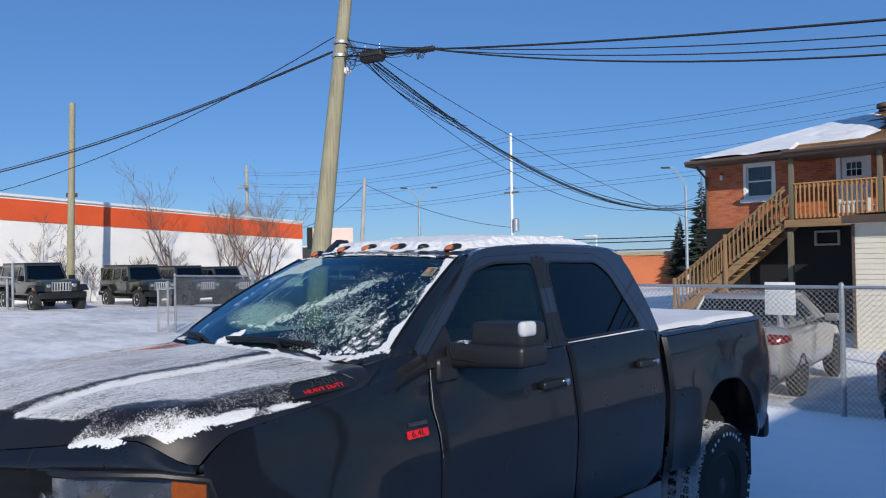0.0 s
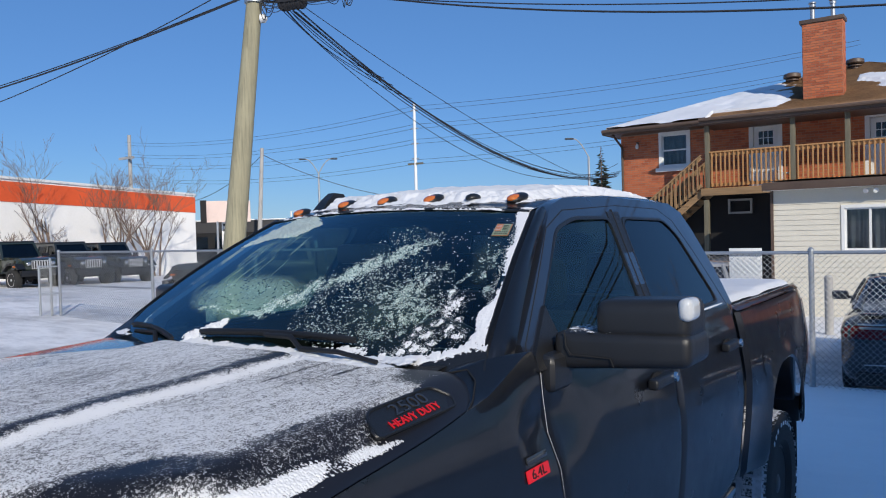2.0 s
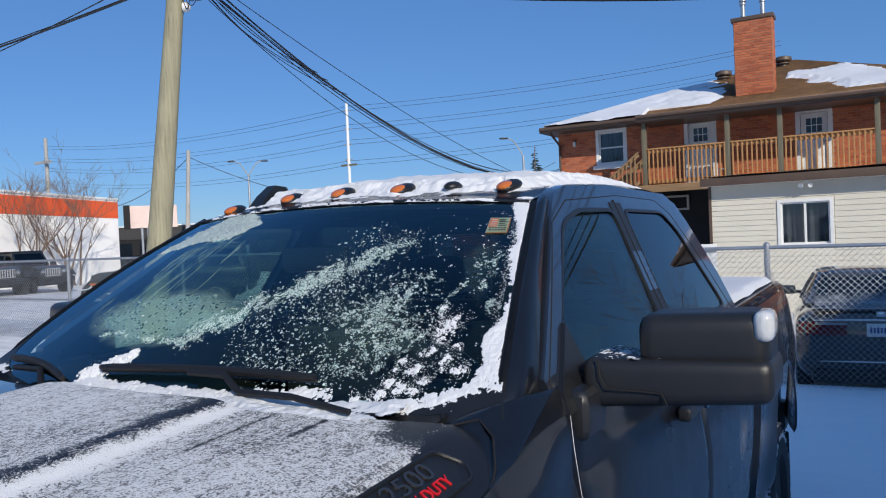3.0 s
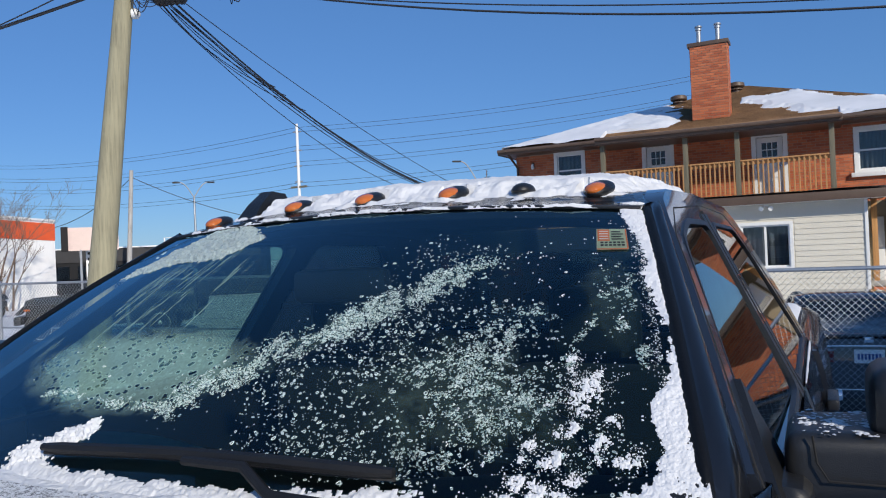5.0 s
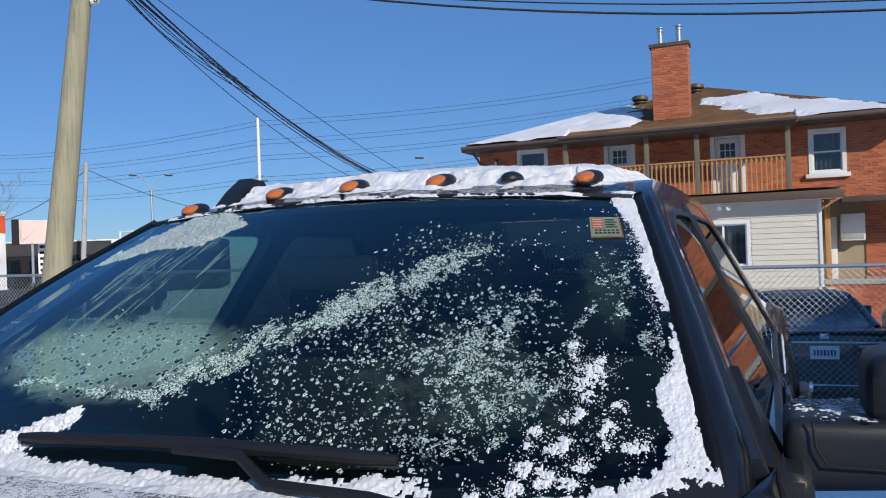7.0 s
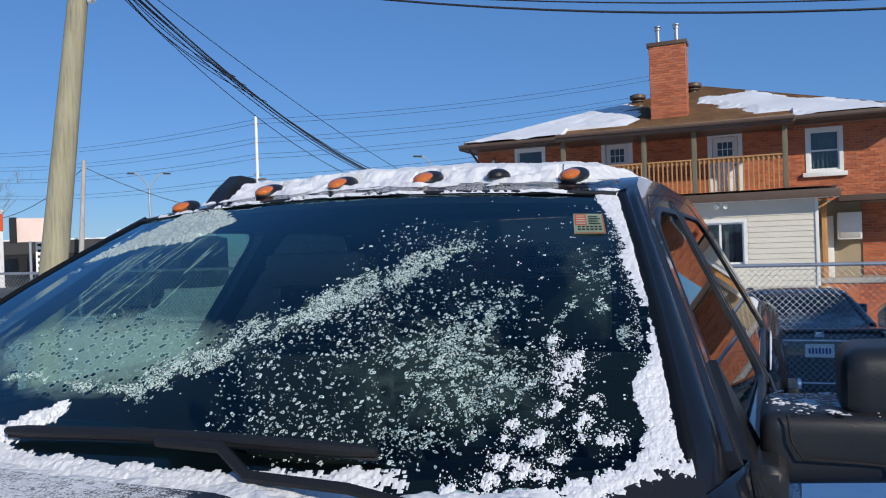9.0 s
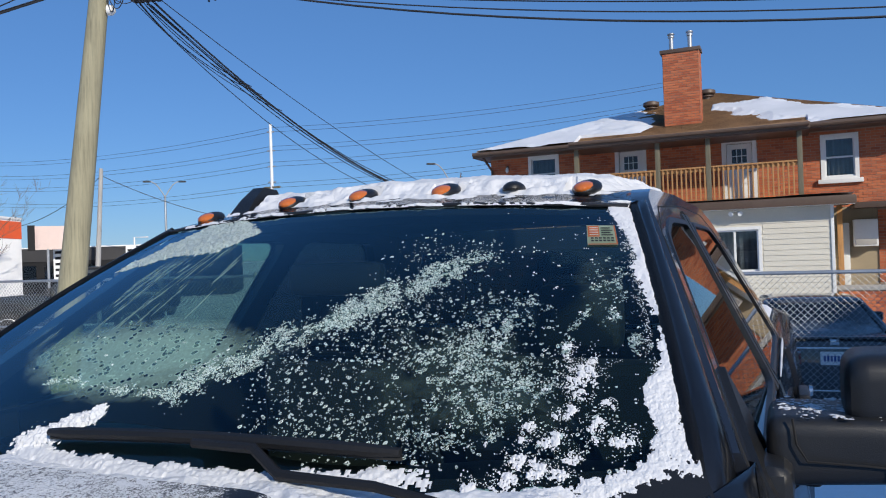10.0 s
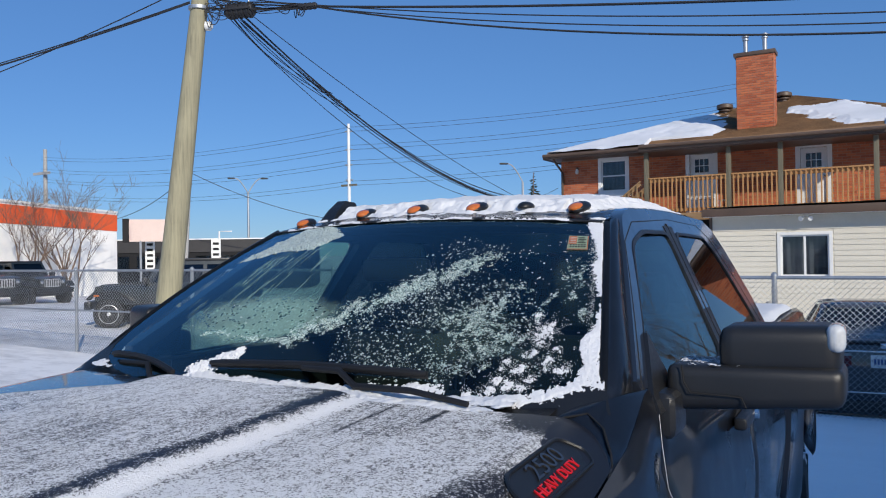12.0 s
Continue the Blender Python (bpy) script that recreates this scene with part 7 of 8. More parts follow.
fin = plate(dense(prof, 0.02), [], lambda a, b, d: ((d - 0.036) * (1.0 - 0.45 * b / 0.1), a, b), 0.072)
fo = part("antenna", fin, M["black_plastic"], truck)
fo.matrix_world = Matrix.Translation((-0.50, 1.575, roof_top(-0.50, 1.65) - 0.012)) @ Matrix.Rotation(radians(-6), 4, "Z")


def on_glass(name, u0, u1, v0, v1, lift, mat, parent, label=""):
    return part(name, sheet(lambda u, v: shield_at(lerp(u0, u1, u), lerp(v0, v1, v)) + shield_normal(0.95, 0.85) * lift, 4, 3, thick=0.0006), mat, parent, label)


M["pale_green"] = worn("pale_green_print", (0.50, 0.62, 0.46), 0.6, 0, 0.05, 40, 4, 0.0)
M["orange_print"] = worn("orange_print", (0.72, 0.20, 0.06), 0.6, 0, 0.05, 40, 4, 0.0)
M["ink"] = worn("black_ink", (0.03, 0.04, 0.05), 0.6, 0, 0.05, 40, 4, 0.0)
sticker = on_glass("sticker", 0.931, 0.972, 0.765, 0.872, 0.0025, M["pale_green"], truck, "printed orange and green sticker behind the glass")
on_glass("print", 0.9335, 0.9695, 0.775, 0.806, 0.0035, M["pale_green"], sticker)
on_glass("print", 0.9325, 0.9485, 0.806, 0.868, 0.0030, M["orange_print"], sticker)
on_glass("border", 0.9315, 0.9715, 0.7655, 0.770, 0.0030, M["orange_print"], sticker)
on_glass("border", 0.9700, 0.9718, 0.770, 0.871, 0.0030, M["orange_print"], sticker)
for k in range(4):
    on_glass("bar", 0.9345, 0.947, 0.815 + k * 0.013, 0.820 + k * 0.013, 0.0035, M["paper"], sticker)
    on_glass("bar", 0.951, 0.967 - 0.003 * (k % 2), 0.811 + k * 0.013, 0.817 + k * 0.013, 0.0042, M["ink"], sticker)
for k in range(6):
    on_glass("bar", 0.936 + k * 0.0055, 0.940 + k * 0.0055, 0.779, 0.788, 0.0042, M["ink"], sticker)
    on_glass("bar", 0.936 + k * 0.0055, 0.940 + k * 0.0055, 0.793, 0.801, 0.0042, M["ink"], sticker)


# wheels


def snowy_tread():
    n = Nodes("snow_caked_rubber")
    v = n.coords()
    k = n.step(n.math("ADD", n.noise(v, 14, 5, 0.7), n.math("MULTIPLY", n.math("SUBTRACT", n.noise(v, 90, 3), 0.5), 0.6)), 0.46, 0.60)
    return n.done(Base_Color=n.mix(k, (0.03, 0.03, 0.03), (0.66, 0.67, 0.70)), Roughness=0.85)


M["tread"] = snowy_tread()
M["packed"] = worn("packed_tread_snow", (0.52, 0.53, 0.56), 0.8, 0, 0.45, 40, 9, 0.6)
for s in (1, -1):
    for yy in (FRONT_AXLE, REAR_AXLE):
        wh = wheel(WHEEL_R, 0.29, M["black_plastic"], 8, thick=0.52)
        hung(wh, Matrix.Translation((s * 0.87, yy, WHEEL_R + 0.0)) @ (Matrix.Identity(4) if s > 0 else Matrix.Rotation(math.pi, 4, "Z")), truck)
        bm = bmesh.new()
        for k in range(44):
            for row, off in ((-0.115, 0), (-0.045, 0.5), (0.045, 0.0), (0.115, 0.5)):
                a = 2 * math.pi * (k + off) / 44
                b = box(row - 0.028, -0.022, WHEEL_R * 0.975, row + 0.028, 0.022, WHEEL_R * 1.005 - (0.012 if abs(row) > 0.1 else 0))
                bmesh.ops.rotate(b, verts=b.verts, cent=(0, 0, 0), matrix=Matrix.Rotation(a, 3, "X"))
                me = bpy.data.meshes.new("t")
                b.to_mesh(me)
                b.free()
                bm.from_mesh(me)
                bpy.data.meshes.remove(me)
        if s > 0 and yy == FRONT_AXLE:
            tread = mesh_of(bm, "tread", False)
            tread.materials.append(M["tread"])
        else:
            bm.free()
        tr = tagged(part("tread", tread, M["tread"], wh), "snow-caked tread", kind="stuff")
        tr.matrix_world = wh.matrix_world
        band = lathe([(-0.128, WHEEL_R * 0.965), (-0.12, WHEEL_R * 0.988), (0.12, WHEEL_R * 0.988), (0.128, WHEEL_R * 0.965)], 48, "x")
        bmesh.ops.delete(band, geom=[fc for fc in band.faces if len(fc.verts) > 4], context="FACES_ONLY")
        cake = tagged(part("packed_snow", band, M["packed"], wh), "snow packed in the tread grooves")
        cake.matrix_world = wh.matrix_world
        for k in range(9):
            a = radians(52 + k * 8.5 + (6 if k > 5 else 0))
            bar = part("letter_bar", box(0.147, -0.012, -0.012, 0.1512, 0.012, 0.012, 0.003), M["paper"], wh)
            bar.matrix_world = wh.matrix_world @ Matrix.Rotation(a - radians(90), 4, "X") @ Matrix.Translation((0, 0, WHEEL_R * 0.83))
    part("mud_flap", box(s * 0.88 - 0.13, 4.33, 0.42, s * 0.88 + 0.13, 4.35, 0.72, 0.01), M["rubber"], truck)

# cabin
part("dashboard", sheet(lambda u, v: Vector((lerp(-0.80, 0.80, u), lerp(0.80, 1.28, v) - 0.10 * (1 - (2 * u - 1) ** 2), 1.50 + 0.07 * math.sin(v * 2.4) + 0.02 * math.sin(u * 9))), 30, 10, thick=0.1), M["black_plastic"], truck)
# headliner near-black, with the cabin's shade put into its colour
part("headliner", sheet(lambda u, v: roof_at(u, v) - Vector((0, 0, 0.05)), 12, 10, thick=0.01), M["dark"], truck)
sw_ob = part("steering_wheel", tube([(0.19 * math.cos(a), 0.19 * math.sin(a), 0) for a in (2 * math.pi * k / 28 for k in range(29))], 0.017, 8, caps=False), M["black_plastic"], truck)
sw_ob.matrix_world = Matrix.Translation((0.42, 1.34, 1.52)) @ Matrix.Rotation(radians(-62), 4, "X")
hubp = part("wheel_hub", box(-0.10, -0.06, -0.03, 0.10, 0.06, 0.03, 0.03), M["black_plastic"], sw_ob)
hubp.matrix_world = sw_ob.matrix_world
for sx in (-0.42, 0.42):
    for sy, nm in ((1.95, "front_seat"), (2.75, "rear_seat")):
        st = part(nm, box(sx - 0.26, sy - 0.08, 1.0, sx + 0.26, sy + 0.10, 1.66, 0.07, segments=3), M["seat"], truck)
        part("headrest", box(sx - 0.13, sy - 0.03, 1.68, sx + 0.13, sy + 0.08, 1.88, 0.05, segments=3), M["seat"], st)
part("rear_view_mirror", box(-0.13, 1.30, 1.89, 0.13, 1.34, 1.97, 0.02), M["black_plastic"], truck)

# ---- snow and frost on the truck ----


def truck_roof_snow():
    def f(u, v):
        uu, vv = lerp(0.03, 0.985, u), lerp(0.0, 0.97, v)
        p = roof_at(uu, vv)
        edge = min(uu - 0.10, 0.950 - uu) / 0.05
        front = (vv - (0.046 if uu > 0.30 else 0.070) - 0.035 * max(0.0, (uu - 0.72) / 0.25)) / 0.070
        back = (0.9 - vv) / 0.1
        ragged = fbm(p.x * 14, p.y * 14, 2, 6)
        base = min(1.7, edge, front, back) + 0.55 * ragged
        body = 0.034 + 0.014 * fbm(p.x * 3, p.y * 3, 7) + 0.004 * fbm(p.x * 22, p.y * 22, 1, 4) + 0.0015 * fbm(p.x * 110, p.y * 110, 4, 2)
        d = body * max(-0.3, min(1.0, base))
        for lx, ly in CAB_LIGHTS:
            if p.y < ly + 0.05 and abs(p.x - lx) < 0.05:
                d = min(d, 0.004 + 0.01 * ragged)
        if abs(p.x + 0.50) < 0.055 and p.y < 1.76:
            d = min(d, 0.002 + 0.012 * ragged)
        return p, (0, -0.1, 1), d
    snow_patch("roof_snow", f, 330, 240, "thick wind-packed snow on the truck's cab roof")

    def lip(u, v):
        uu = lerp(0.06, 0.955, u)
        p = shield_at(uu, lerp(0.992, 1.006, v)) + shield_normal(uu, 0.98) * 0.0035
        d = 0.0045 * math.sin(v * math.pi) + 0.006 * (fbm(p.x * 9, 0.0, 5, 4) + 0.5 * fbm(p.x * 70, v, 2, 3))
        return p, shield_normal(uu, 0.98), d
    snow_patch("roof_edge_snow", lip, 500, 6, "thin line of snow on the windshield's upper moulding")


truck_roof_snow()


def bed_snow():
    def f(u, v):
        x, y = lerp(-0.89, 0.89, u), lerp(BED0 + 0.01, 4.77, v)
        return (x, y, 1.575), (0, 0, 1), 0.035 + 0.012 * fbm(x * 2, y * 2) - 0.03 * max(0, abs(2 * u - 1) - 0.96) * 25
    snow_patch("bed_snow", f, 60, 60, "smooth snow on the truck's bed cover")


bed_snow()


RIDGE = [Vector(p) for p in ((0.632, -0.382, 1.470), (0.68, -0.335, 1.484), (0.745, -0.295, 1.482), (0.80, -0.25, 1.478), (0.855, -0.187, 1.490), (0.912, -0.033, 1.530), (0.925, 0.165, 1.540), (0.940, 0.37, 1.545))]


def hood_strip_snow():
    """A ridge of loose snow left along the driver-side hood edge."""
    def away(p):
        best, along = 9.0, 0.0
        for k, (a, b) in enumerate(zip(RIDGE, RIDGE[1:])):
            e = b - a
            t = max(0, min(1, (p - a).dot(e) / e.length_squared))
            q = (p - a - e * t).length
            if q < best:
                best, along = q, (k + t) / (len(RIDGE) - 1)
        return best, along
    wide = curve_of([(0.0, 0.004), (0.10, 0.010), (0.3, 0.015), (0.5, 0.019), (0.7, 0.021), (0.85, 0.020), (0.93, 0.012), (1.0, 0.004)])

    def f(u, v):
        uu, vv = lerp(0.76, 0.998, u), lerp(-0.06, 0.86, v)
        p = hood_at(uu, vv) if vv > 0 else header(uu, -vv * 10)
        nrm = hood_normal(min(uu, 0.99), max(vv, 0.01))
        q, along = away(p)
        rag = fbm(p.x * 16, p.y * 9, 3, 4) + 0.9 * fbm(p.x * 70, p.z * 70, 5, 4)
        grit = fbm(p.x * 260, p.y * 260, 2, 2)
        base = 0.95 - q / wide(along) + 0.55 * rag + 0.9 * grit
        if vv < 0.02:
            base -= max(0.0, (p.x - 0.74) / 0.04)
        d = 0.0042 * (1 - math.exp(-base)) + 0.0010 * rag + 0.0006 * grit if base > 0 else -0.001
        return p, nrm, d
    snow_patch("hood_edge_snow", f, 190, 460, "ridge of loose snow along the hood's edge")


hood_strip_snow()


CLUMPS = ((0.924, 0.305, 0.036), (0.915, 0.272, 0.032), (0.919, 0.245, 0.022), (0.908, 0.345, 0.020), (0.906, 0.375, 0.014), (0.930, 0.330, 0.018),
          (0.896, 0.139, 0.028), (0.888, 0.130, 0.018), (0.904, 0.196, 0.017), (0.911, 0.206, 0.016), (0.897, 0.192, 0.010), (0.941, 0.218, 0.014), (0.946, 0.205, 0.010),
          (0.934, 0.172, 0.020), (0.928, 0.160, 0.012), (0.930, 0.134, 0.014), (0.953, 0.129, 0.027), (0.944, 0.128, 0.013), (0.912, 0.098, 0.020), (0.876, 0.173, 0.017),
          (0.870, 0.143, 0.015), (0.868, 0.100, 0.022), (0.884, 0.079, 0.030), (0.902, 0.071, 0.024), (0.86, 0.055, 0.034), (0.83, 0.05, 0.018))
WISPS = (((0.892, 0.278), (0.880, 0.244), (0.874, 0.215)), ((0.927, 0.486), (0.919, 0.456), (0.911, 0.432)), ((0.906, 0.40), (0.904, 0.36)), ((0.975, 0.40), (0.973, 0.35)))


def nearest(line, u, v):
    """Distance to a line of (u, v) points, in units of the glass height."""
    best = 9.0
    for (a, b), (c, d) in zip(line, line[1:]):
        ex, ey = (c - a) * 2.1, d - b
        t = max(0, min(1, (((u - a) * 2.1) * ex + (v - b) * ey) / (ex * ex + ey * ey)))
        best = min(best, math.hypot((u - a) * 2.1 - t * ex, v - b - t * ey))
    return best


FOOT = ((1.003, 0.062), (0.985, 0.078), (0.968, 0.055), (0.94, 0.030), (0.87, 0.010), (0.80, 0.0))


def glass_snow():
    """Packed snow round the windshield's driver-side edge and base, with loose clumps."""
    inner = curve_of([(-0.05, 0.975), (0.06, 0.972), (0.14, 0.976), (0.21, 0.975), (0.26, 0.975), (0.294, 0.987), (0.33, 0.992), (0.45, 0.996), (0.52, 0.991), (0.59, 0.987), (0.67, 0.983), (0.74, 0.990), (0.83, 0.982), (0.92, 0.972), (1.05, 0.966)])

    def f(u, v):
        uu, vv = lerp(0.80, 1.022, u), lerp(-0.04, 1.04, v)
        p = shield_at(uu, vv)
        n1, n2, n3 = fbm(p.x * 26, p.y * 31, 1, 5), fbm(p.x * 90, p.y * 107, 4, 4), fbm(p.x * 300, p.y * 340, 8, 2)
        right = min((uu - inner(vv) - 0.002) / 0.008, (1.006 - uu) / 0.006, (vv - 0.05) / 0.03)
        bottom = 1.1 - nearest(FOOT, uu, vv) / 0.022
        base = max(min(1.2, right), min(1.2, bottom)) + 0.5 * n1 + 0.6 * n2 + 0.3 * n3
        clump = -2
        for cu, cv, r in CLUMPS:
            q = math.hypot((uu - cu) * 2.1, vv - cv) / (r * 0.56)
            clump = max(clump, 1 - q * q)
        base = max(base, max(clump, -6.0) * 0.75 + 0.9 * n1 + 1.5 * n2 + 1.3 * n3 - 0.30)
        if uu > 1.008:
            base = -1
        d = 0.0040 * (1 - math.exp(-0.8 * base)) + 0.0003 * n3 + 0.0005 * n2 + 0.0008 * n1 if base > 0 else -0.001
        return p, shield_normal(min(uu, 0.99), vv), d
    snow_patch("windshield_snow", f, 340, 700, "packed snow clinging round the windshield edge")

    wedge = ((0.318, 0.078), (0.340, 0.110), (0.365, 0.150), (0.386, 0.184))

    def drift(u, v):
        uu, vv = lerp(0.28, 0.43, u), lerp(0.02, 0.26, v)
        p = shield_at(uu, vv)
        n1, n2 = fbm(p.x * 22, p.y * 22, 3, 5), fbm(p.x * 120, p.y * 120, 4, 3)
        base = 1.1 - nearest(wedge, uu, vv) / (0.030 - 0.09 * max(0, vv - 0.10)) + 0.6 * n1 + 0.6 * n2
        return p, shield_normal(uu, vv), 0.014 * (1 - math.exp(-base)) + 0.003 * n2 if base > 0 else -0.001
    snow_patch("snow_drift", drift, 200, 90, "loose snow drifted against the windshield base")

    def g(u, v):
        uu, vv = lerp(0.02, 0.965, u), v
        x = lerp(-0.84, 0.84, uu)
        y = lerp(0.575, 0.70, vv) + 0.12 * (2 * uu - 1) ** 2
        z = 1.620 + 0.022 * (2 * uu - 1) ** 2 + 0.022 * vv
        d = 0.012 * math.sin(vv * math.pi) ** 0.6 + 0.009 * fbm(x * 7, y * 12, 4, 3) + 0.0025 * fbm(x * 60, y * 60, 2, 3) - 0.004 - 0.03 * max(0, (uu - 0.90) / 0.065) - 0.010 * max(0, min(1, (0.34 - uu) / 0.08))
        return (x, y, z), (0, -0.2, 1), d
    def w(u, v):
        uu, vv = lerp(0.30, 0.80, u), lerp(-0.04, 0.10, v)
        p = shield_at(uu, vv)
        n1, n2 = fbm(p.x * 16, p.y * 30, 3, 5), fbm(p.x * 120, p.y * 120, 4, 3)
        base = min(1.0, (0.086 - vv) / 0.02, (uu - 0.31) / 0.02, (0.79 - uu) / 0.03) + 0.9 * n1 + 0.4 * n2
        return p, shield_normal(uu, max(vv, 0.02)), 0.008 * (1 - math.exp(-base)) + 0.0012 * n2 if base > 0 else -0.001
    snow_patch("wiper_snow", w, 300, 50, "ragged snow packed under the wipers")
    snow_patch("cowl_snow", g, 700, 150, "snow heaped along the wiper cowl")


BAND = [(0.496, 0.270), (0.530, 0.335), (0.557, 0.396), (0.601, 0.449), (0.647, 0.510), (0.690, 0.572), (0.735, 0.622), (0.770, 0.688), (0.793, 0.722)]
CRUST = [(0.24, 0.240), (0.30, 0.262), (0.36, 0.250), (0.41, 0.246), (0.453, 0.252), (0.507, 0.272)]
LOWER = [(0.30, 0.140), (0.42, 0.150), (0.56, 0.160), (0.70, 0.150), (0.80, 0.150)]


def blob(u, v, cu, cv, ru, rv):
    return 1 - ((u - cu) / ru) ** 2 - ((v - cv) / rv) ** 2


def ice_amount(u, v, x, y):
    """How much of the glass the ice crust covers (0 none to 1 closed), and how many single drops stand on it."""
    n1 = fbm(x * 11, y * 11, 2, 4)
    n2 = fbm(x * 42, y * 42, 5, 4)
    side = v - 0.27 - (u - 0.496) * 1.58
    band = 1.25 - nearest(BAND, u, v) / ((0.075 if side > 0 else 0.050) + 0.030 * n1) - 0.2 * max(0, (u - 0.75) / 0.05)
    crust = 1.0 - nearest(CRUST, u, v) / (0.024 + 0.012 * n1)
    low = 0.55 - nearest(LOWER, u, v) / 0.034
    dense = 1.15 * max(0, blob(u, v, 0.810, 0.285, 0.085, 0.175)) ** 0.6
    dense = max(dense, 0.95 * max(0, blob(u, v, 0.850, 0.46, 0.05, 0.11)) ** 0.6, 0.7 * max(0, blob(u, v, 0.975, 0.37, 0.013, 0.05)))
    right = 0.62 * max(0, blob(u, v, 0.955, 0.56, 0.034, 0.17)) ** 0.7
    wisp = max(0.9 - nearest(w, u, v) / 0.022 for w in WISPS) if u > 0.85 else 0.0
    closed = max(band, crust, 0.0) * (0.75 + 0.6 * n1 + 1.1 * n2) + 0.0
    closed = max(closed, dense * (0.46 + 0.8 * n1 + 1.2 * n2), right * (0.45 + 0.5 * n1 + 1.6 * n2), wisp * (0.9 + 0.8 * n2))
    drops_cut = 0.35 if u < 0.56 else 1.0
    if v < 0.12 and u < 0.86:
        closed *= 0.2
    field = min(1, 2.0 * max(0, blob(u, v, 0.735, 0.34, 0.185, 0.28)))
    if side > 0.02:
        field *= 0.0
    above = 0.32 * max(0, blob(u, v, 0.71, 0.72, 0.10, 0.15)) if side > 0 else 0.0
    fringe = max(0.0, 1.0 - nearest(BAND, u, v) / 0.11) * (1.0 if side > 0 else 0.6)
    drops = max(field, above, 0.9 * fringe, 0.5 * max(0, blob(u, v, 0.33, 0.33, 0.19, 0.12)) * 0.3, 0.7 * max(0, low), 0.25 * right, 0.5 * dense, 0.35 * max(0, blob(u, v, 0.90, 0.16, 0.08, 0.14)))
    return max(0.0, min(1.0, closed)), max(0.0, min(1.0, drops * drops_cut * (0.8 + 0.9 * n1)))


def pillar_foot(s):
    """Painted cowl end that closes the rounded lower corner of the glass."""
    arc = [(0.998, 0.224), (0.994, 0.144), (0.986, 0.084), (0.966, 0.039), (0.934, 0.012), (0.874, -0.006), (0.804, -0.016)]

    def f(u, v):
        k = u * (len(arc) - 1)
        i = min(int(k), len(arc) - 2)
        a, b = (lerp(arc[i][j], arc[i + 1][j], k - i) for j in (0, 1))
        a, b = lerp(a, 1.016, v), lerp(b, -0.055, v)
        p = shield_at(a, b) + shield_normal(0.97, 0.05) * 0.0010
        return Vector((s * p.x, p.y, p.z))
    part("cowl_end", sheet(f, 24, 6), M["black_plastic"], truck)


pillar_foot(1)
pillar_foot(-1)


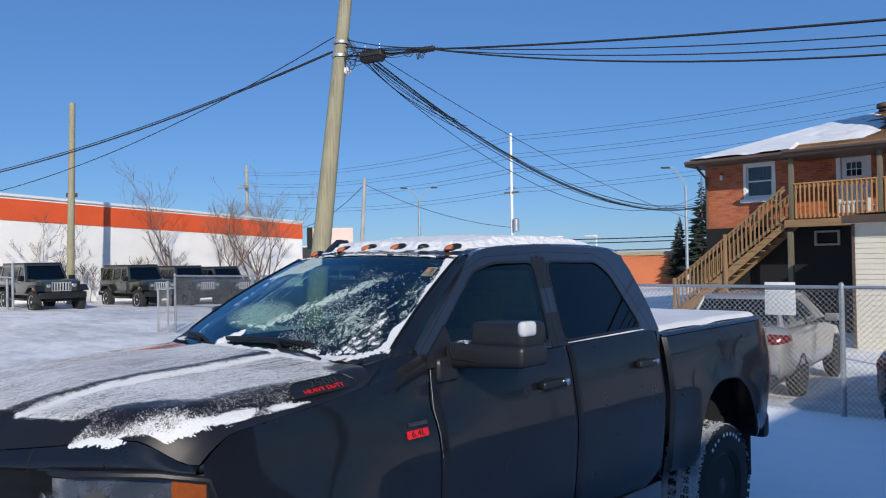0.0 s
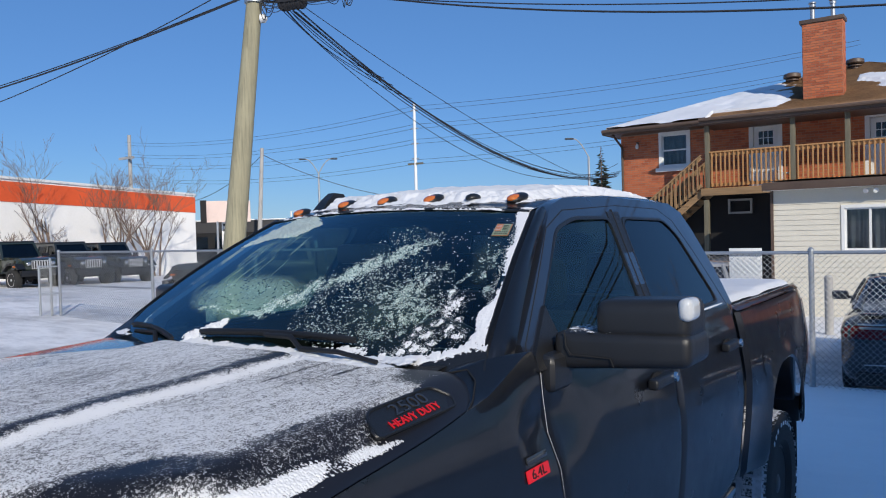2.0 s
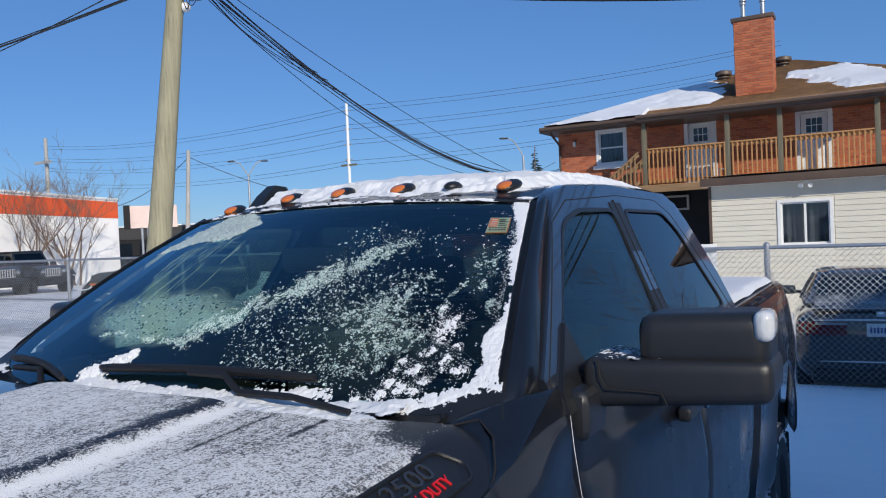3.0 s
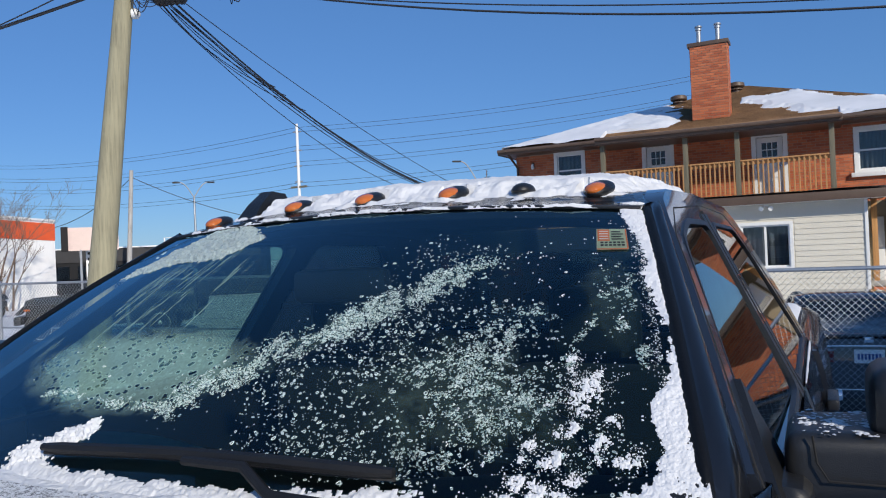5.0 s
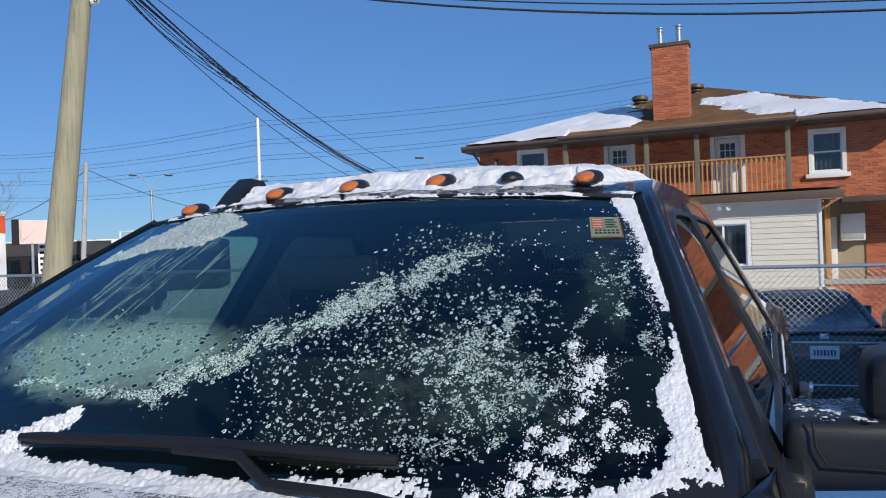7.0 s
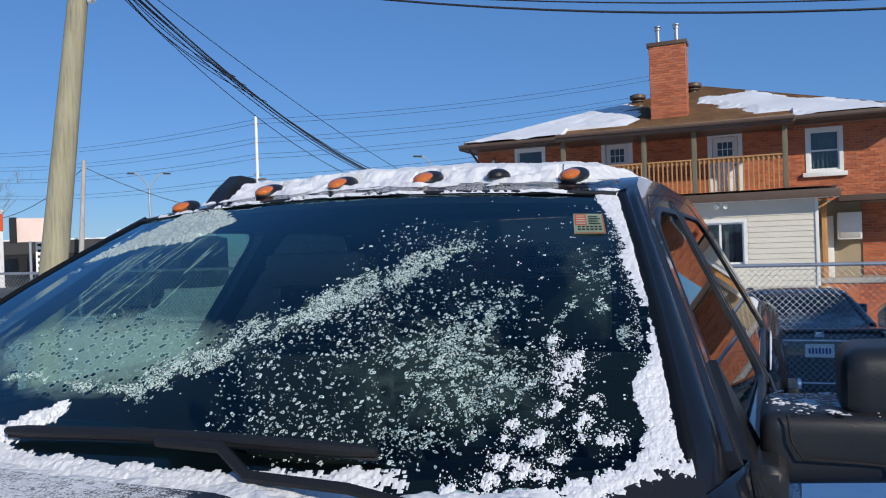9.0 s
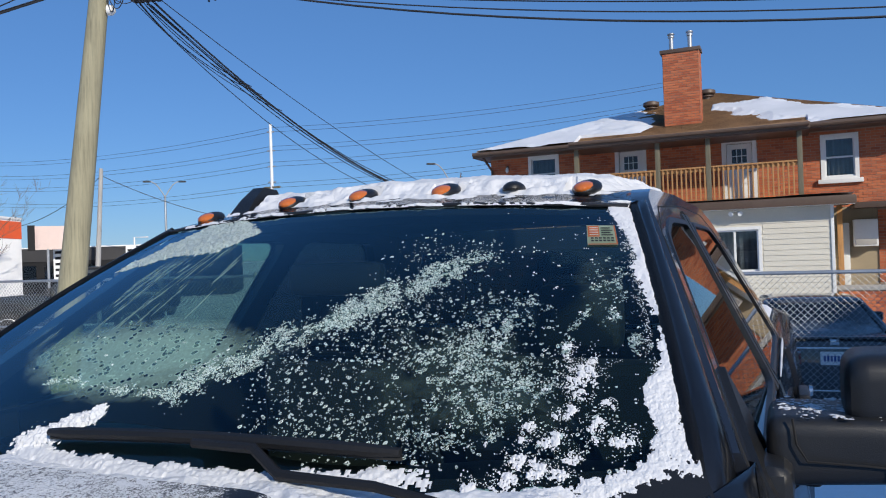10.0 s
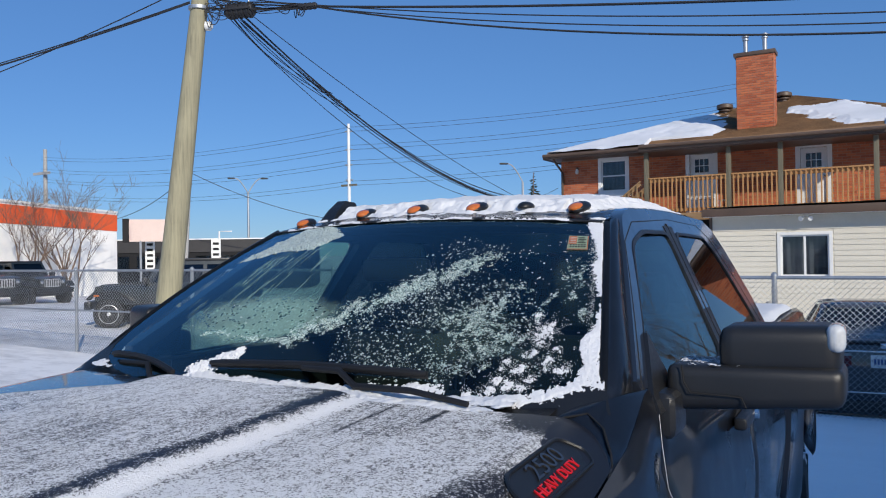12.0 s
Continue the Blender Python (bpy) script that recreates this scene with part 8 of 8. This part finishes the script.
def frost_crumbs():
    """Frozen drops with raised rims, flakes of crusted ice, and powder round the snow clumps."""
    rng = random.Random(5)
    verts, faces, slots = [], [], []

    def place(u, v):
        p, nrm = shield_at(u, v), shield_normal(u, v)
        e1 = (Vector((1, 0, 0)) - nrm * nrm.x).normalized()
        return p, nrm, e1, nrm.cross(e1)

    def pebble(u, v, r, h, rim, mats, m=7, long=1.0, rough=0.3):
        """One ragged drop: skirt, crest and a hollow or domed middle."""
        p, nrm, e1, e2 = place(u, v)
        th = rng.random() * 6.3
        ct, st = math.cos(th), math.sin(th)
        ragged = [rng.uniform(1 - rough, 1 + rough) for _ in range(m)]
        k0 = len(verts)
        for rr, hh in ((1.0, -0.0003), (0.80, h), (0.50, h * rim)):
            for k in range(m):
                ang = 2 * math.pi * k / m
                q = r * rr * ragged[k]
                cx, cy = q * math.cos(ang) * long, q * math.sin(ang) / long
                verts.append(p + e1 * (cx * ct - cy * st) + e2 * (cx * st + cy * ct) + nrm * hh)
        for ring in (0, 1):
            o = k0 + ring * m
            for k in range(m):
                faces.append((o + k, o + (k + 1) % m, o + m + (k + 1) % m, o + m + k))
                slots.append(mats[ring])
        faces.append(tuple(k0 + 2 * m + k for k in range(m)))
        slots.append(mats[1] if rim > 0.6 else mats[2])
    # crusted flakes
    step = 0.0030
    nu, nv = int(1.70 / step), int(0.80 / step)
    for i in range(nu):
        for j in range(nv):
            u, v = (i + rng.random()) / nu, (j + rng.random()) / nv
            if not (0.12 < u < 0.99 and 0.05 < v < 0.90):
                continue
            p = shield_at(u, v)
            a, drops = ice_amount(u, v, p.x, p.y)
            if rng.random() < (a - 0.22) * 1.15:
                white = a > 0.62 and rng.random() < 0.5
                pebble(u, v, 0.0008 / (1 - 0.72 * rng.random()), rng.uniform(0.0003, 0.0014), rng.uniform(0.1, 1.0), (3, 0, 1) if white else (0, 1, 1), 6, rng.uniform(0.7, 1.4), 0.6)
            elif rng.random() < 0.15 * drops:
                r = min(0.0036, 0.0008 / (1 - 0.80 * rng.random()))
                pebble(u, v, r, r * rng.uniform(0.25, 0.5), rng.uniform(0.1, 0.7), (3, 0, 1) if rng.random() < 0.3 else (0, 0, 1), 8, rng.uniform(0.75, 1.5), 0.42)
            elif rng.random() < 0.05 * max(a, drops):
                pebble(u, v, rng.uniform(0.0005, 0.0009), 0.0004, 0.8, (0, 0, 0), 5)
            if u > 0.8:
                near = min([math.hypot((u - cu) * 2.1, v - cv) / cr for cu, cv, cr in CLUMPS] + [abs(0.995 - u) * 2.1 / 0.022])
                if near < 2.6 and rng.random() < 0.55 * math.exp(-2.4 * max(0, near - 0.75 - 0.9 * fbm(p.x * 60, p.y * 60, 9, 3))):
                    pebble(u, v, rng.uniform(0.0005, 0.0013), 0.0007, 0.8, (2, 2, 2), 5, 1.0, 0.5)
    me = bpy.data.meshes.new("windshield_frost")
    me.from_pydata(verts, [], faces)
    for key in ("ice", "ice_core", "snow", "crust_white"):
        me.materials.append(M[key])
    me.polygons.foreach_set("material_index", slots)
    return tagged(new("windshield_frost", me), "frozen droplets and crusted ice on the windshield", "frost", kind="stuff")


def ice_slab():
    """Half-melted sheet of ice at the top passenger corner of the glass."""
    shape = [(0.062, 0.700), (0.092, 0.815), (0.150, 1.0), (0.25, 0.985), (0.337, 0.900), (0.277, 0.782), (0.182, 0.784)]

    def inside(u, v):
        d, hit = 9.0, False
        for (a, b), (c, e) in zip(shape, shape[1:] + shape[:1]):
            if (b > v) != (e > v) and u < a + (v - b) / (e - b) * (c - a):
                hit = not hit
            d = min(d, nearest([(a, b), (c, e)], u, v))
        return d if hit else -d

    def f(u, v):
        uu, vv = lerp(0.03, 0.37, u), lerp(0.66, 1.03, v)
        p = shield_at(uu, vv)
        n1, n2 = fbm(p.x * 30, p.y * 30, 3, 5), fbm(p.x * 140, p.y * 140, 4, 3)
        base = inside(uu, vv) / 0.02 + 0.7 * n1 + 0.4 * n2
        return p, shield_normal(uu, min(vv, 0.98)), 0.006 * (1 - math.exp(-base)) + 0.0035 * n2 + 0.002 * n1 if base > 0 else -0.001
    ob = snow_patch("ice_slab", f, 220, 130, "half-melted slab of ice on the windshield")
    ob.data.materials.clear()
    ob.data.materials.append(M["slab_ice"])


frost_crumbs()
ice_slab()
glass_snow()


def wiper(x0, x1, v0=0.108):
    w = thing("wiper", "", "")
    w.parent = truck
    def on(x, lift, v):
        u = (x / 0.86 + 1) / 2
        return shield_at(u, v) + shield_normal(u, max(0.02, v)) * lift
    pts = [on(lerp(x0, x1, t), 0.020, v0 + 0.026 * math.sin(t * math.pi)) for t in (i / 14 for i in range(15))]
    part("blade", tube(pts, [0.007] + [0.0105] * 13 + [0.007], 8), M["wiper_black"], w)
    part("rubber", tube([p - Vector((0, -0.003, 0.010)) for p in pts], 0.004, 6), M["rubber"], w)
    c = on(lerp(x0, x1, 0.66), 0.028, v0)
    e = Vector((x1 + 0.15, pts[-1].y - 0.085, pts[-1].z - 0.045))
    part("arm", tube([c + Vector((-0.12, 0, 0)), c, c.lerp(e, 0.15) + Vector((0, -0.01, -0.025)), c.lerp(e, 0.6) + Vector((0, -0.01, 0)), e], [0.008, 0.009, 0.009, 0.008, 0.007], 8), M["wiper_black"], w)
    return w


wiper(-0.24, 0.465)
wiper(-0.74, -0.36, 0.045)


def mirror_snow():
    """A dusting left on the driver-side mirror arm."""
    def f(u, v):
        x, y = lerp(0.955, 1.12, u), lerp(1.10, 1.285, v)
        d = fbm(x * 30, y * 30, 6, 4) * 0.8 + fbm(x * 110, y * 110, 2, 3) * 1.1 - 0.32 - 0.8 * max(0, abs(u - 0.42) - 0.33) * 3 - 0.5 * abs(v - 0.5)
        return (x, y, 1.7005 - 0.0), (0, 0, 1), 0.0035 * (1 - math.exp(-d)) if d > 0 else -0.001
    snow_patch("mirror_snow", f, 130, 100, "thin dusting of snow on the mirror arm")


mirror_snow()


# ---- brickwork ----
BRICK_L, BRICK_H, JOINT = 0.225, 0.075, 0.010


def brick_mesh(length):
    me = mesh_of(box(JOINT / 2, -0.010, JOINT / 2, length - JOINT / 2, 0.012, BRICK_H - JOINT / 2, 0.003, segments=1), "brick", False)
    me.materials.append(M["brick"])
    return me


def courses(x0, x1, z0, z1, holes=()):
    """Places (x, z, length) of stretchers in running bond, with cut ends and openings left free."""
    out, row, z = [], 0, z0
    while z + BRICK_H * 0.6 < z1:
        spans = [(x0, x1)]
        for a, b, c, d in holes:
            if z + BRICK_H > b and z < d:
                spans = [q for s0, s1 in spans for q in ((s0, min(s1, a)), (max(s0, c), s1)) if q[1] - q[0] > 0.03]
        for s0, s1 in spans:
            x = x0 - (BRICK_L / 2 if row % 2 else 0.0)
            while x < s1:
                a, b = max(x, s0), min(x + BRICK_L, s1)
                if b - a > 0.03:
                    out.append((a, z, round(b - a, 3)))
                x += BRICK_L
        z += BRICK_H
        row += 1
    return out


def joined_bricks(name, rows, place, parent, label):
    """Many bricks as one mesh: five faces each, proud of the mortar."""
    verts, faces = [], []
    g = JOINT / 2
    for x, z, ln in rows:
        k = len(verts)
        lift = 0.008 + 0.003 * math.sin(x * 37.0 + z * 91.0)
        for d in (lift, -0.004):
            verts += [place(x + g, z + g, d), place(x + ln - g, z + g, d), place(x + ln - g, z + BRICK_H - g, d), place(x + g, z + BRICK_H - g, d)]
        faces += [(k, k + 1, k + 2, k + 3), (k + 4, k + 5, k + 1, k), (k + 5, k + 6, k + 2, k + 1), (k + 6, k + 7, k + 3, k + 2), (k + 7, k + 4, k, k + 3)]
    me = bpy.data.meshes.new(name)
    me.from_pydata(verts, [], faces)
    me.update()
    return tagged(part(name, me, M["brick"], parent), label, kind="stuff")


def wall_bricks():
    openings = [(w[0] - 0.09, w[1] - 0.06, w[2] + 0.09, w[3] + 0.09) for w in (win_l, win_r)] + [(d[0] - 0.07, d[1] - 0.05, d[2] + 0.07, d[3] + 0.07) for d in (door_l, door_r)]
    made = {}

    def single(parent, x, y, z, ln):
        if ln not in made:
            made[ln] = brick_mesh(ln)
        part("brick", made[ln], M["brick"], parent).location = (x, y, z)
    rows = courses(HOUSE_W, HOUSE_E, -0.35, EAVE_Z - 0.02, openings)
    near = [r for r in rows if 3.55 < r[1] < 4.95 and r[0] < -5.0]
    for x, z, ln in near:
        single(house, x, WALL_Y, z, ln)
    joined_bricks("brickwork", [r for r in rows if r not in set(near)], lambda x, z, d: (x, WALL_Y - d, z), house, "red clay bricks in running bond")
    joined_bricks("brickwork", courses(WALL_Y, HOUSE_N, -0.35, EAVE_Z - 0.02), lambda x, z, d: (HOUSE_W - d, x, z), house, "red clay bricks in running bond")
    for x, z, ln in courses(CH[0], CH[2], 5.50, 7.76):
        single(chim, x, CH[1], z, ln)
    for side, out in ((CH[2], 1), (CH[0], -1)):
        joined_bricks("brickwork", courses(CH[1], CH[3], 5.50, 7.76), lambda x, z, d: (side + out * d, x, z), chim, "red clay bricks in running bond")
    joined_bricks("brickwork", courses(3.06, 6.5, 0.9, 2.72), lambda x, z, d: (x, 21.37 - d, z), entry, "red clay bricks in running bond")
    joined_bricks("brickwork", courses(2.1, 6.5, -0.55, 0.74), lambda x, z, d: (x, 20.6 - d, z), entry, "red clay bricks in running bond")


wall_bricks()
